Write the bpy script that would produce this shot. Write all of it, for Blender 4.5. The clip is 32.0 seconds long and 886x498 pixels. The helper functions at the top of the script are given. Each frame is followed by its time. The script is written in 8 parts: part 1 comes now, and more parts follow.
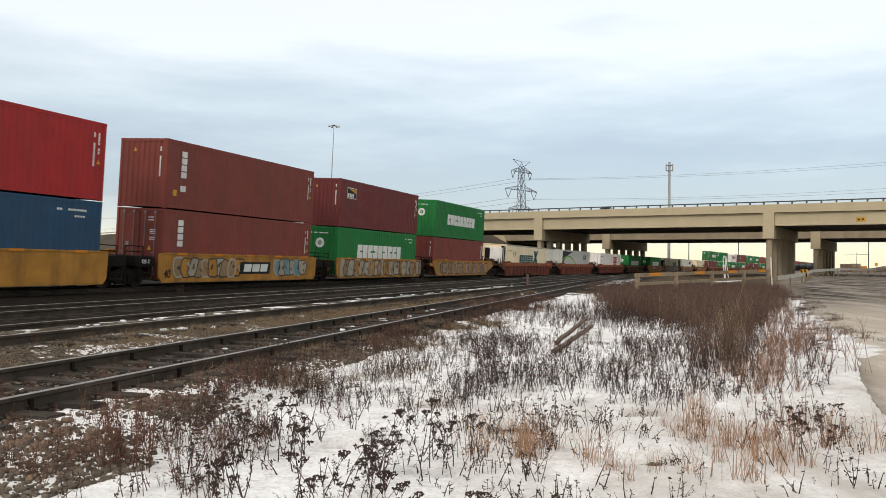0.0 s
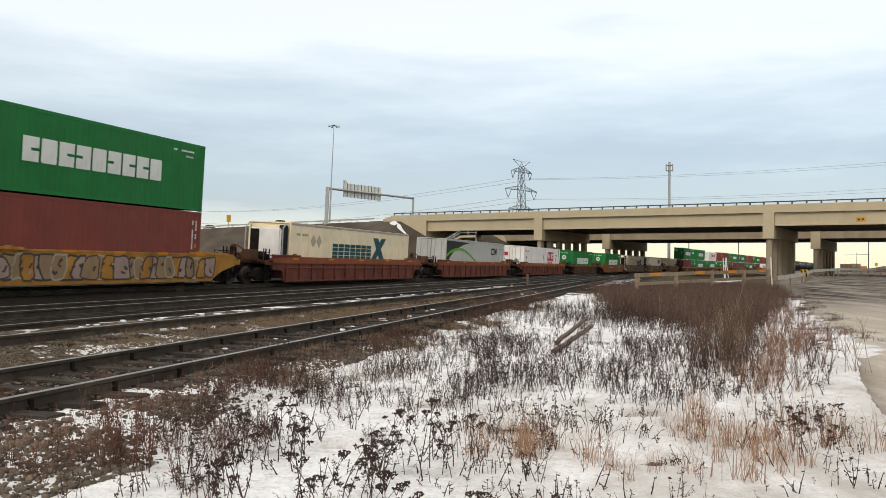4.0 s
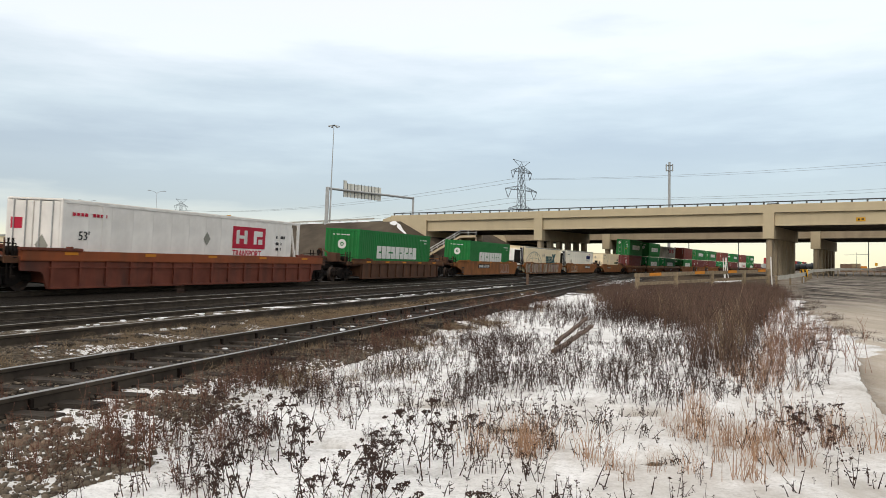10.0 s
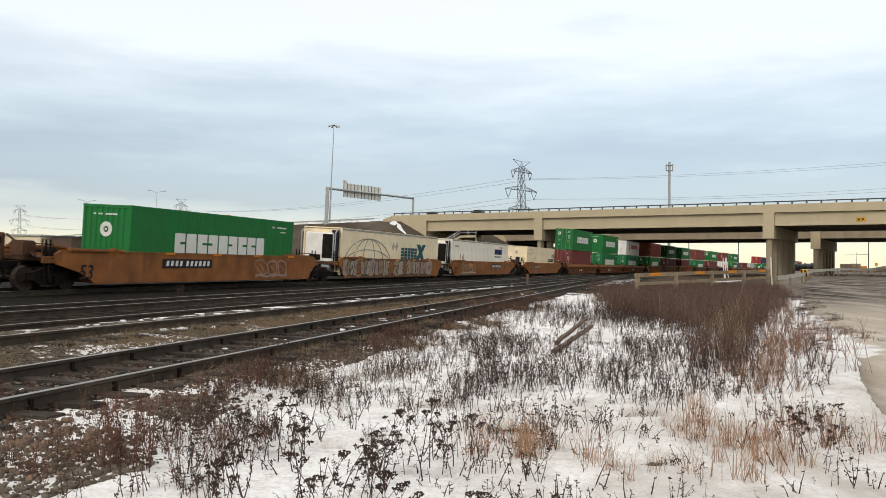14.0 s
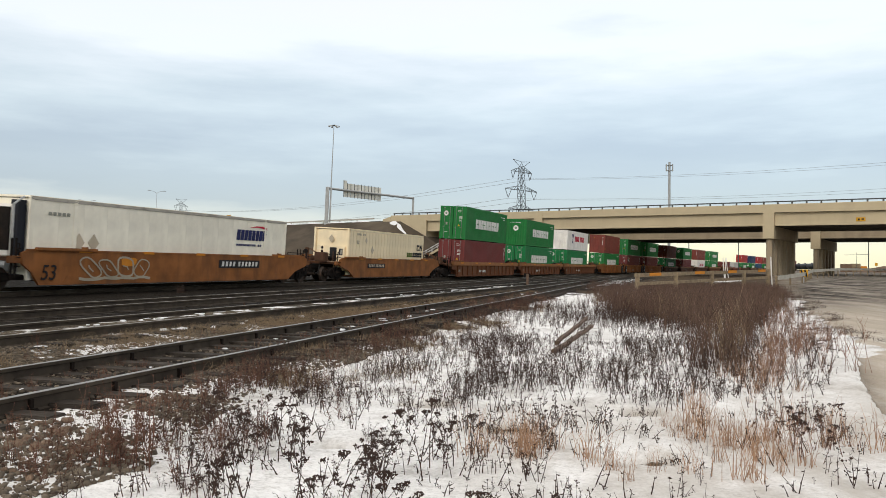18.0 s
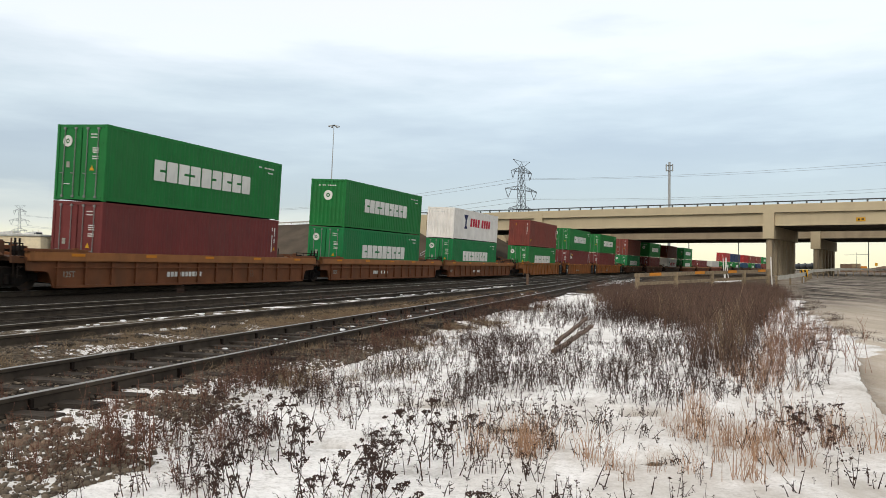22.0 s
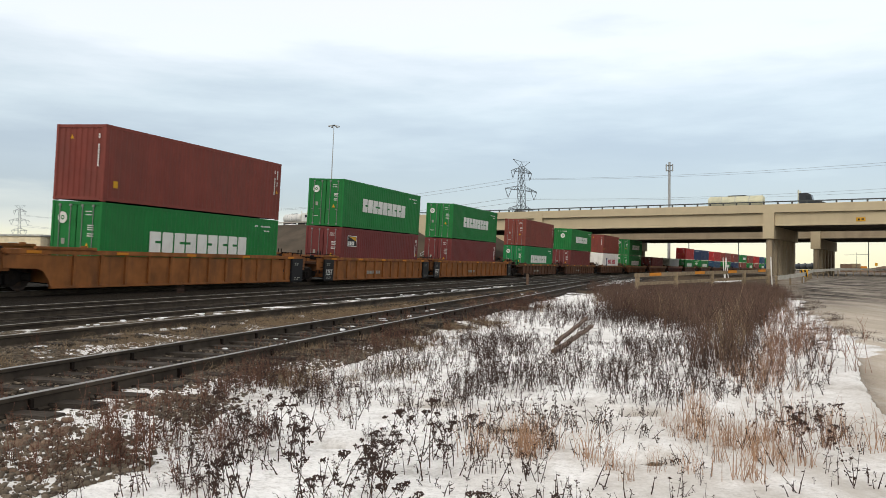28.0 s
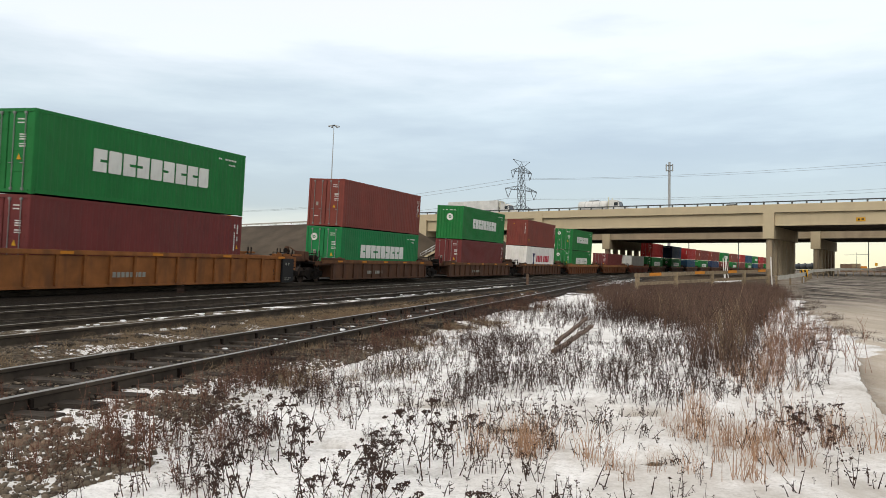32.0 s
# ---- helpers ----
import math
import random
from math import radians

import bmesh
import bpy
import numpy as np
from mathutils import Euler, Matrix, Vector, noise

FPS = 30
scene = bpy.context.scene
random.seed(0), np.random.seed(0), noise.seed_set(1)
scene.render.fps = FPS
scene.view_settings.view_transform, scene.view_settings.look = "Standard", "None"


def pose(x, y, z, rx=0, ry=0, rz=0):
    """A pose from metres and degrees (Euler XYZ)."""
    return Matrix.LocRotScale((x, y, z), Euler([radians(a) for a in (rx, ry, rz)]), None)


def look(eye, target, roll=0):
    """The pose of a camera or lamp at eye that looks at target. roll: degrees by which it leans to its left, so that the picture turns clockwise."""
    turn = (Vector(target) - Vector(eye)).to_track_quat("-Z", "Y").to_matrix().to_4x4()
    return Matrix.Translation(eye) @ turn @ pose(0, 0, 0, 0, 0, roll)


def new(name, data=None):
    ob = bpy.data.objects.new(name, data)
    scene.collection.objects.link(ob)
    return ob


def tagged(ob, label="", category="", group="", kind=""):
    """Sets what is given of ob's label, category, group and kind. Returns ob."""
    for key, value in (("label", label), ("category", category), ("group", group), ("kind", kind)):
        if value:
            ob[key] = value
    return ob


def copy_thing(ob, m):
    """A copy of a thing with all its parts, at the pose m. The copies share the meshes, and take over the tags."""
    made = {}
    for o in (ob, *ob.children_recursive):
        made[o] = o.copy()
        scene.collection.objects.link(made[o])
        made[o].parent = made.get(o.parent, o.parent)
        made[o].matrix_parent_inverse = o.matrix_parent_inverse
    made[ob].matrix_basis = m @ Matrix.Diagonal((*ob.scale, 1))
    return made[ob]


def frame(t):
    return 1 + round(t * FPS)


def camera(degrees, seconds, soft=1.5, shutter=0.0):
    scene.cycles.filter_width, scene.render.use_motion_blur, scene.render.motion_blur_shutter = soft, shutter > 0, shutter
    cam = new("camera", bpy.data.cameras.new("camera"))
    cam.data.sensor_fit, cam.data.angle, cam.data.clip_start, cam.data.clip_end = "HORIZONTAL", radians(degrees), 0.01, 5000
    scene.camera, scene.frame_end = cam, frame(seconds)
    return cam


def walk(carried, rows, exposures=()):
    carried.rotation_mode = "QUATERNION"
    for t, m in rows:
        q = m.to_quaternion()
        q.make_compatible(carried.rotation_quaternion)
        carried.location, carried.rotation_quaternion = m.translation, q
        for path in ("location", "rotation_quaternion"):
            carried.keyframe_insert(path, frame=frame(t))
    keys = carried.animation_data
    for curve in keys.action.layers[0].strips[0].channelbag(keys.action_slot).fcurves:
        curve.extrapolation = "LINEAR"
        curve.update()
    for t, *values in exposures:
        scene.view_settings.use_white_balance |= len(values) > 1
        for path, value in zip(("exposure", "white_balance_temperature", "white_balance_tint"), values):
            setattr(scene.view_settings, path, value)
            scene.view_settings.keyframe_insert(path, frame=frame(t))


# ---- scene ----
cam = camera(58.43, 32.0, soft=0.5, shutter=0.15)
EYE = (0.0, 0.0, 1.02)
CAM_POSE = look(EYE, (0.0, 10.0, 1.02 + 10 * math.tan(radians(1.15))), 0.7)
walk(cam, [(0.0, CAM_POSE), (32.0, CAM_POSE)])

# ---------------------------------------------------------------- world and light
SUN_EL, SUN_AZ = 34.0, 205.0
scene.view_settings.exposure = 0.0


def make_world():
    w = bpy.data.worlds.new("overcast_sky")
    scene.world = w
    w.use_nodes = True
    nt = w.node_tree
    nt.nodes.clear()
    N, L = nt.nodes.new, nt.links.new
    out, bg, bg2, add = N("ShaderNodeOutputWorld"), N("ShaderNodeBackground"), N("ShaderNodeBackground"), N("ShaderNodeAddShader")
    sky = N("ShaderNodeTexSky")
    sky.sky_type, sky.sun_disc = "NISHITA", False
    sky.sun_elevation, sky.sun_rotation = radians(SUN_EL), radians(SUN_AZ)
    L(sky.outputs[0], bg.inputs[0])
    bg.inputs[1].default_value = 0.05
    # the cloud layer: pale warm strip at the horizon, grey-blue belly, bright upper sheet
    tc, sep = N("ShaderNodeTexCoord"), N("ShaderNodeSeparateXYZ")
    L(tc.outputs["Generated"], sep.inputs[0])
    ramp = N("ShaderNodeValToRGB")
    el = ramp.color_ramp.elements
    el[0].position, el[0].color = 0.0, (0.86, 0.82, 0.55, 1)
    el[1].position, el[1].color = 1.0, (0.92, 0.84, 0.72, 1)
    for p, c in ((0.022, (0.80, 0.77, 0.57, 1)), (0.045, (0.59, 0.60, 0.58, 1)), (0.075, (0.350, 0.388, 0.436, 1)), (0.13, (0.392, 0.432, 0.474, 1)),
                 (0.20, (0.59, 0.645, 0.655, 1)), (0.28, (0.89, 0.905, 0.895, 1)), (0.36, (0.92, 0.90, 0.85, 1))):
        e = el.new(p)
        e.color = c
    mp = N("ShaderNodeMapping")
    mp.inputs["Scale"].default_value = (1.6, 1.6, 9.0)
    L(tc.outputs["Generated"], mp.inputs[0])
    nz = N("ShaderNodeTexNoise")
    nz.inputs["Scale"].default_value, nz.inputs["Detail"].default_value, nz.inputs["Roughness"].default_value = 2.2, 6.0, 0.55
    L(mp.outputs[0], nz.inputs[0])
    # brighter sheet towards +x
    m1, m2, m3 = N("ShaderNodeMath"), N("ShaderNodeMath"), N("ShaderNodeMath")
    m1.operation = m2.operation = "MULTIPLY_ADD"
    L(nz.outputs[0], m1.inputs[0])
    m1.inputs[1].default_value = 0.19
    m1.inputs[2].default_value = -0.088
    L(sep.outputs[0], m2.inputs[0])
    m2.inputs[1].default_value = 0.004
    m2.inputs[2].default_value = 0.0
    s1, s2 = N("ShaderNodeMath"), N("ShaderNodeMath")
    fade = N("ShaderNodeMapRange")
    fade.inputs["From Min"].default_value, fade.inputs["From Max"].default_value = 0.03, 0.12
    L(sep.outputs[2], fade.inputs["Value"])
    L(m1.outputs[0], s1.inputs[0])
    L(m2.outputs[0], s1.inputs[1])
    m3.operation = "MULTIPLY"
    L(s1.outputs[0], m3.inputs[0])
    L(fade.outputs[0], m3.inputs[1])
    L(m3.outputs[0], s2.inputs[0])
    L(sep.outputs[2], s2.inputs[1])
    L(s2.outputs[0], ramp.inputs[0])
    L(ramp.outputs[0], bg2.inputs[0])
    bg2.inputs[1].default_value = 0.92
    L(bg.outputs[0], add.inputs[0])
    L(bg2.outputs[0], add.inputs[1])
    L(add.outputs[0], out.inputs[0])


make_world()
sun_data = bpy.data.lights.new("sun", "SUN")
sun_data.energy, sun_data.angle, sun_data.color = 0.9, radians(20), (1.0, 0.90, 0.76)
sun = new("sun", sun_data)
sa, se = radians(SUN_AZ), radians(SUN_EL)
sun.matrix_world = look((0, 0, 60), (-math.sin(sa) * 10, -math.cos(sa) * 10, 60 - 10 * math.tan(se)))


# ---------------------------------------------------------------- materials
def material(name, base, rough=0.6, metal=0.0, vary=0.25, scale=3.0, stain=None, stain_amt=0.35, stain_scale=0.8, bump=0.05, bump_scale=40.0,
             random_amt=0.0, streak=False, island=False, gloss=0.35):
    """A surface with grain, stains at a larger scale, fine relief and (for repeats) a little change from piece to piece."""
    m = bpy.data.materials.new(name)
    m.use_nodes = True
    nt = m.node_tree
    N, L = nt.nodes.new, nt.links.new
    b = nt.nodes["Principled BSDF"]
    b.inputs["Roughness"].default_value, b.inputs["Metallic"].default_value = rough, metal
    b.inputs["Specular IOR Level"].default_value = gloss
    tc = N("ShaderNodeTexCoord")
    mp = N("ShaderNodeMapping")
    mp.inputs["Scale"].default_value = (1, 1, 0.22) if streak else (1, 1, 1)
    L(tc.outputs["Object"], mp.inputs[0])
    n1 = N("ShaderNodeTexNoise")
    n1.inputs["Scale"].default_value, n1.inputs["Detail"].default_value = scale, 6
    L(tc.outputs["Object"], n1.inputs[0])
    n2 = N("ShaderNodeTexNoise")
    n2.inputs["Scale"].default_value, n2.inputs["Detail"].default_value, n2.inputs["Roughness"].default_value = stain_scale, 8, 0.65
    L(mp.outputs[0], n2.inputs[0])
    hsv = N("ShaderNodeHueSaturation")
    hsv.inputs["Color"].default_value = (*base, 1)
    mr = N("ShaderNodeMapRange")
    mr.inputs["From Min"].default_value, mr.inputs["From Max"].default_value = 0.3, 0.7
    mr.inputs["To Min"].default_value, mr.inputs["To Max"].default_value = 1 - vary, 1 + vary
    L(n1.outputs[0], mr.inputs["Value"])
    if random_amt:
        oi = N("ShaderNodeNewGeometry") if island else N("ShaderNodeObjectInfo")
        r = N("ShaderNodeMath")
        r.operation = "MULTIPLY_ADD"
        L(oi.outputs["Random Per Island" if island else "Random"], r.inputs[0])
        r.inputs[1].default_value, r.inputs[2].default_value = 2 * random_amt, 1 - random_amt
        mu = N("ShaderNodeMath")
        mu.operation = "MULTIPLY"
        L(mr.outputs[0], mu.inputs[0])
        L(r.outputs[0], mu.inputs[1])
        L(mu.outputs[0], hsv.inputs["Value"])
    else:
        L(mr.outputs[0], hsv.inputs["Value"])
    col = hsv.outputs[0]
    if stain:
        mix = N("ShaderNodeMix")
        mix.data_type = "RGBA"
        st = N("ShaderNodeMapRange")
        st.inputs["From Min"].default_value, st.inputs["From Max"].default_value = 0.48, 0.75
        st.inputs["To Max"].default_value = stain_amt * 1.6
        L(n2.outputs[0], st.inputs["Value"])
        L(st.outputs[0], mix.inputs["Factor"])
        L(col, mix.inputs["A"])
        mix.inputs["B"].default_value = (*stain, 1)
        col = mix.outputs["Result"]
    L(col, b.inputs["Base Color"])
    if bump:
        n3 = N("ShaderNodeTexNoise")
        n3.inputs["Scale"].default_value, n3.inputs["Detail"].default_value = bump_scale, 4
        L(tc.outputs["Object"], n3.inputs[0])
        bp = N("ShaderNodeBump")
        bp.inputs["Strength"].default_value, bp.inputs["Distance"].default_value = min(1.0, bump * 4), bump * 0.2
        L(n3.outputs[0], bp.inputs["Height"])
        L(bp.outputs[0], b.inputs["Normal"])
    return m


RUST = (0.11, 0.055, 0.03)
GRIME = (0.07, 0.06, 0.05)


def paint(name, base, amt=0.2, rough=0.6, stain=GRIME, vary=0.10):
    return material(name, base, rough, 0, vary, 1.3, stain, amt, 0.9, 0.02, 18, 0.05, True, False, 0.2)


M = {
    "box_red": paint("box_red_paint", (0.40, 0.030, 0.030)),
    "box_blue": paint("box_blue_paint", (0.028, 0.075, 0.14)),
    "box_navy": paint("box_navy_paint", (0.03, 0.05, 0.11)),
    "box_brown": paint("box_brown_paint", (0.212, 0.053, 0.040)),
    "box_maroon": paint("box_maroon_paint", (0.160, 0.036, 0.034)),
    "box_green": paint("box_green_paint", (0.017, 0.178, 0.043), 0.12),
    "box_green_old": paint("box_faded_green_paint", (0.014, 0.195, 0.060), 0.2),
    "box_white": paint("box_white_paint", (0.84, 0.81, 0.765), 0.14, 0.6, (0.45, 0.38, 0.30)),
    "box_cream": paint("box_cream_paint", (0.88, 0.75, 0.52), 0.22, 0.6, (0.50, 0.38, 0.22)),
    "box_ivory": paint("box_ivory_paint", (0.89, 0.845, 0.72), 0.18, 0.6, (0.50, 0.42, 0.30)),
    "box_grey": paint("box_grey_paint", (0.50, 0.50, 0.465), 0.22),
    "dark_panel": paint("charcoal_panel_paint", (0.02, 0.022, 0.03), 0.1),
    "lime": paint("lime_stripe_paint", (0.13, 0.42, 0.02), 0.1),
    "letter_white": paint("white_lettering", (0.74, 0.74, 0.70), 0.25),
    "letter_red": paint("red_lettering", (0.50, 0.02, 0.05), 0.1),
    "letter_teal": paint("teal_lettering", (0.02, 0.09, 0.10), 0.1),
    "letter_navy": paint("navy_lettering", (0.02, 0.025, 0.10), 0.1),
    "letter_black": paint("black_lettering", (0.015, 0.015, 0.017), 0.1),
    "letter_olive": paint("olive_lettering", (0.09, 0.13, 0.02), 0.1),
    "letter_grey": paint("grey_placard", (0.30, 0.30, 0.26), 0.1),
    "yellow_mark": paint("yellow_decal", (0.62, 0.33, 0.02), 0.15),
    "orange_mark": paint("orange_reflector_tape", (0.60, 0.22, 0.02), 0.15),
    "car_yellow": paint("car_yellow_paint", (0.42, 0.20, 0.036), 0.55, 0.6, RUST, 0.22),
    "car_orange": paint("car_orange_brown_paint", (0.27, 0.102, 0.031), 0.6, 0.7, (0.10, 0.048, 0.026), 0.28),
    "car_red": paint("car_oxide_red_paint", (0.180, 0.054, 0.034), 0.6, 0.7, (0.06, 0.035, 0.028), 0.24),
    "car_tan": paint("car_weathered_orange_paint", (0.170, 0.064, 0.028), 0.6, 0.7, RUST, 0.24),
    "car_dark": paint("car_dark_brown_paint", (0.088, 0.043, 0.026), 0.6, 0.7, (0.14, 0.058, 0.024), 0.28),
    "chord_tan": paint("chord_tan_orange_paint", (0.30, 0.125, 0.045), 0.4, 0.6, RUST),
    "chord_red": paint("chord_orange_red_paint", (0.27, 0.073, 0.027), 0.4, 0.6, RUST),
    "chord_dark": paint("chord_rusty_brown_paint", (0.155, 0.068, 0.030), 0.6, 0.7, (0.06, 0.035, 0.025), 0.3),
    "graffiti_pale": paint("pale_spray_paint", (0.38, 0.33, 0.25), 0.2),
    "graffiti_line": paint("dark_spray_line", (0.07, 0.055, 0.045), 0.2),
    "graffiti_tan": paint("dull_tan_spray_paint", (0.30, 0.20, 0.11), 0.3),
    "graffiti_blue": paint("dull_blue_spray_paint", (0.16, 0.28, 0.30), 0.2),
    "graffiti_pink": paint("pinkish_spray_paint", (0.36, 0.25, 0.21), 0.2),
    "iron": material("grimy_black_iron", (0.011, 0.009, 0.008), 0.85, 0, 0.3, 6, (0.045, 0.028, 0.02), 0.4, 2.0, 0.05, 30, 0, False, False, 0.12),
    "wheel": material("worn_wheel_steel", (0.030, 0.021, 0.016), 0.7, 0.1, 0.2, 8, RUST, 0.4, 4, 0.02, 30),
    "rail_side": material("rusty_rail_steel", (0.072, 0.058, 0.045), 0.8, 0.1, 0.25, 5, (0.03, 0.025, 0.022), 0.5, 1.2, 0.04, 60, 0, False, False, 0.1),
    "rail_top": material("polished_rail_head", (0.30, 0.29, 0.28), 0.45, 0.7, 0.1, 9, (0.25, 0.2, 0.17), 0.2, 3, 0.0),
    "rail_dull": material("rust_filmed_rail_head", (0.26, 0.24, 0.21), 0.5, 0.4, 0.2, 5, (0.07, 0.05, 0.04), 0.5, 1.2, 0.0),
    "tie": material("weathered_tie_wood", (0.045, 0.038, 0.032), 0.9, 0, 0.35, 7, (0.10, 0.09, 0.08), 0.35, 2, 0.12, 25, 0.3, False, False, 0.1),
    "stone": material("ballast_stone", (0.135, 0.108, 0.080), 0.9, 0, 0.3, 9, (0.05, 0.045, 0.04), 0.4, 5, 0.05, 40, 0.5, False, True),
    "cobble": material("coarse_ballast_stone", (0.165, 0.113, 0.078), 0.9, 0, 0.3, 2, (0.05, 0.045, 0.04), 0.4, 1.2, 0.05, 8, 0.5),
    "pale_rail": paint("dirty_aluminium_rail", (0.42, 0.39, 0.34), 0.4),
    "pale_steel": material("pale_weathered_zinc", (0.42, 0.40, 0.35), 0.7, 0.0, 0.1, 2, (0.2, 0.18, 0.14), 0.4, 0.8, 0.01, 20),
    "stem_pink": material("dry_pinkish_stem", (0.23, 0.128, 0.085), 0.9, 0, 0.25, 6, None, 0, 1, 0, 10, 0.4, False, True),
    "stem_rust": material("dark_rusty_stem", (0.075, 0.036, 0.026), 0.9, 0, 0.25, 6, None, 0, 1, 0, 10, 0.4, False, True),
    "placard_tan": paint("faded_tan_placard", (0.52, 0.45, 0.34), 0.2),
    "pale_reed": material("bleached_reed", (0.50, 0.42, 0.32), 0.85, 0, 0.2, 6, None, 0, 1, 0, 10, 0.2, False, True),
    "rod": paint("dull_galvanised_rod", (0.22, 0.23, 0.22), 0.3),
    "concrete": material("beige_painted_concrete", (0.52, 0.435, 0.29), 0.8, 0, 0.04, 0.6, (0.36, 0.29, 0.20), 0.22, 0.35, 0.03, 6, 0, True),
    # darker, streaked tone for pier caps, columns and the far outer girder
    "concrete_dark": material("darker_streaked_concrete", (0.36, 0.29, 0.20), 0.85, 0, 0.08, 0.7, (0.20, 0.165, 0.12), 0.35, 0.4, 0.04, 6, 0, True),
    # bridge concrete with the underside's shade put into its base colour
    "girder_shaded": material("shaded_soffit_concrete", (0.14, 0.125, 0.11), 0.9, 0, 0.12, 0.6, (0.06, 0.055, 0.05), 0.4, 0.3, 0.03, 5),
    "galv": material("galvanised_steel", (0.40, 0.41, 0.41), 0.5, 0.3, 0.1, 4, (0.2, 0.2, 0.19), 0.3, 1, 0.01, 20),
    "rail_grey": material("grey_steel_handrail", (0.07, 0.075, 0.075), 0.6, 0.2, 0.1, 4, None, 0, 1, 0.0),
    "asphalt": material("bridge_asphalt", (0.06, 0.06, 0.06), 0.9, 0, 0.15, 2, None, 0, 1, 0.05, 40),
    "bank": material("bare_brown_bank", (0.072, 0.056, 0.040), 0.95, 0, 0.3, 0.25, (0.14, 0.115, 0.08), 0.5, 0.09, 0.3, 1.5),
    "snow": material("old_snow", (0.78, 0.79, 0.81), 0.6, 0, 0.06, 2, (0.5, 0.47, 0.44), 0.3, 0.7, 0.08, 9),
    "wood": material("weathered_timber", (0.25, 0.19, 0.12), 0.85, 0, 0.25, 6, (0.08, 0.06, 0.045), 0.45, 2, 0.06, 30),
    "wood_dark": material("rotten_brown_log", (0.13, 0.085, 0.06), 0.9, 0, 0.3, 9, (0.05, 0.035, 0.03), 0.5, 3, 0.1, 30),
    "stem_dark": material("dead_weed_brown", (0.052, 0.031, 0.023), 0.9, 0, 0.25, 6, None, 0, 1, 0, 10, 0.35, False, True),
    "stem_red": material("dead_weed_russet", (0.125, 0.060, 0.040), 0.9, 0, 0.25, 6, None, 0, 1, 0, 10, 0.35, False, True),
    "stem_brush": material("brush_grey_brown", (0.100, 0.060, 0.043), 0.9, 0, 0.2, 4, None, 0, 1, 0, 10, 0.6, False, True),
    "straw": material("dry_straw_grass", (0.37, 0.225, 0.14), 0.85, 0, 0.25, 6, None, 0, 1, 0, 10, 0.35, False, True),
    "tan_grass": material("dull_tan_grass", (0.21, 0.15, 0.09), 0.9, 0, 0.25, 6, None, 0, 1, 0, 10, 0.4, False, True),
    "head": material("dried_flower_head", (0.044, 0.025, 0.019), 0.95, 0, 0.3, 30, None, 0, 1, 0.1, 80, 0.3, False, True),
    "tower": material("grey_lattice_steel", (0.16, 0.18, 0.20), 0.6, 0.3, 0.08, 1, None, 0, 1, 0),
    "cable": material("grey_cable", (0.22, 0.24, 0.26), 0.7, 0, 0.05, 1, None, 0, 1, 0),
    "sign_back": material("unpainted_sign_back", (0.80, 0.78, 0.70), 0.55, 0.0, 0.08, 1, (0.3, 0.27, 0.2), 0.3, 0.5, 0),
    "rubber": material("tyre_rubber", (0.02, 0.02, 0.02), 0.9, 0, 0.1, 5, None, 0, 1, 0),
    "car_glass": material("dark_vehicle_glass", (0.02, 0.025, 0.03), 0.1, 0, 0.02, 1, None, 0, 1, 0),
    "chrome": material("yellowed_tank_steel", (0.60, 0.585, 0.42), 0.5, 0.15, 0.08, 1, (0.3, 0.27, 0.2), 0.3, 0.6, 0),
    "paint_white": paint("vehicle_white_paint", (0.65, 0.65, 0.63), 0.15),
    "paint_dark": paint("vehicle_dark_paint", (0.04, 0.045, 0.05), 0.1),
    "paint_silver": paint("vehicle_silver_paint", (0.38, 0.38, 0.38), 0.1),
    "paint_blue": paint("vehicle_blue_paint", (0.05, 0.075, 0.10), 0.1),
    "rubble": material("rust_scrap", (0.17, 0.11, 0.075), 0.9, 0, 0.4, 2, (0.05, 0.04, 0.035), 0.5, 1, 0.1, 10),
}


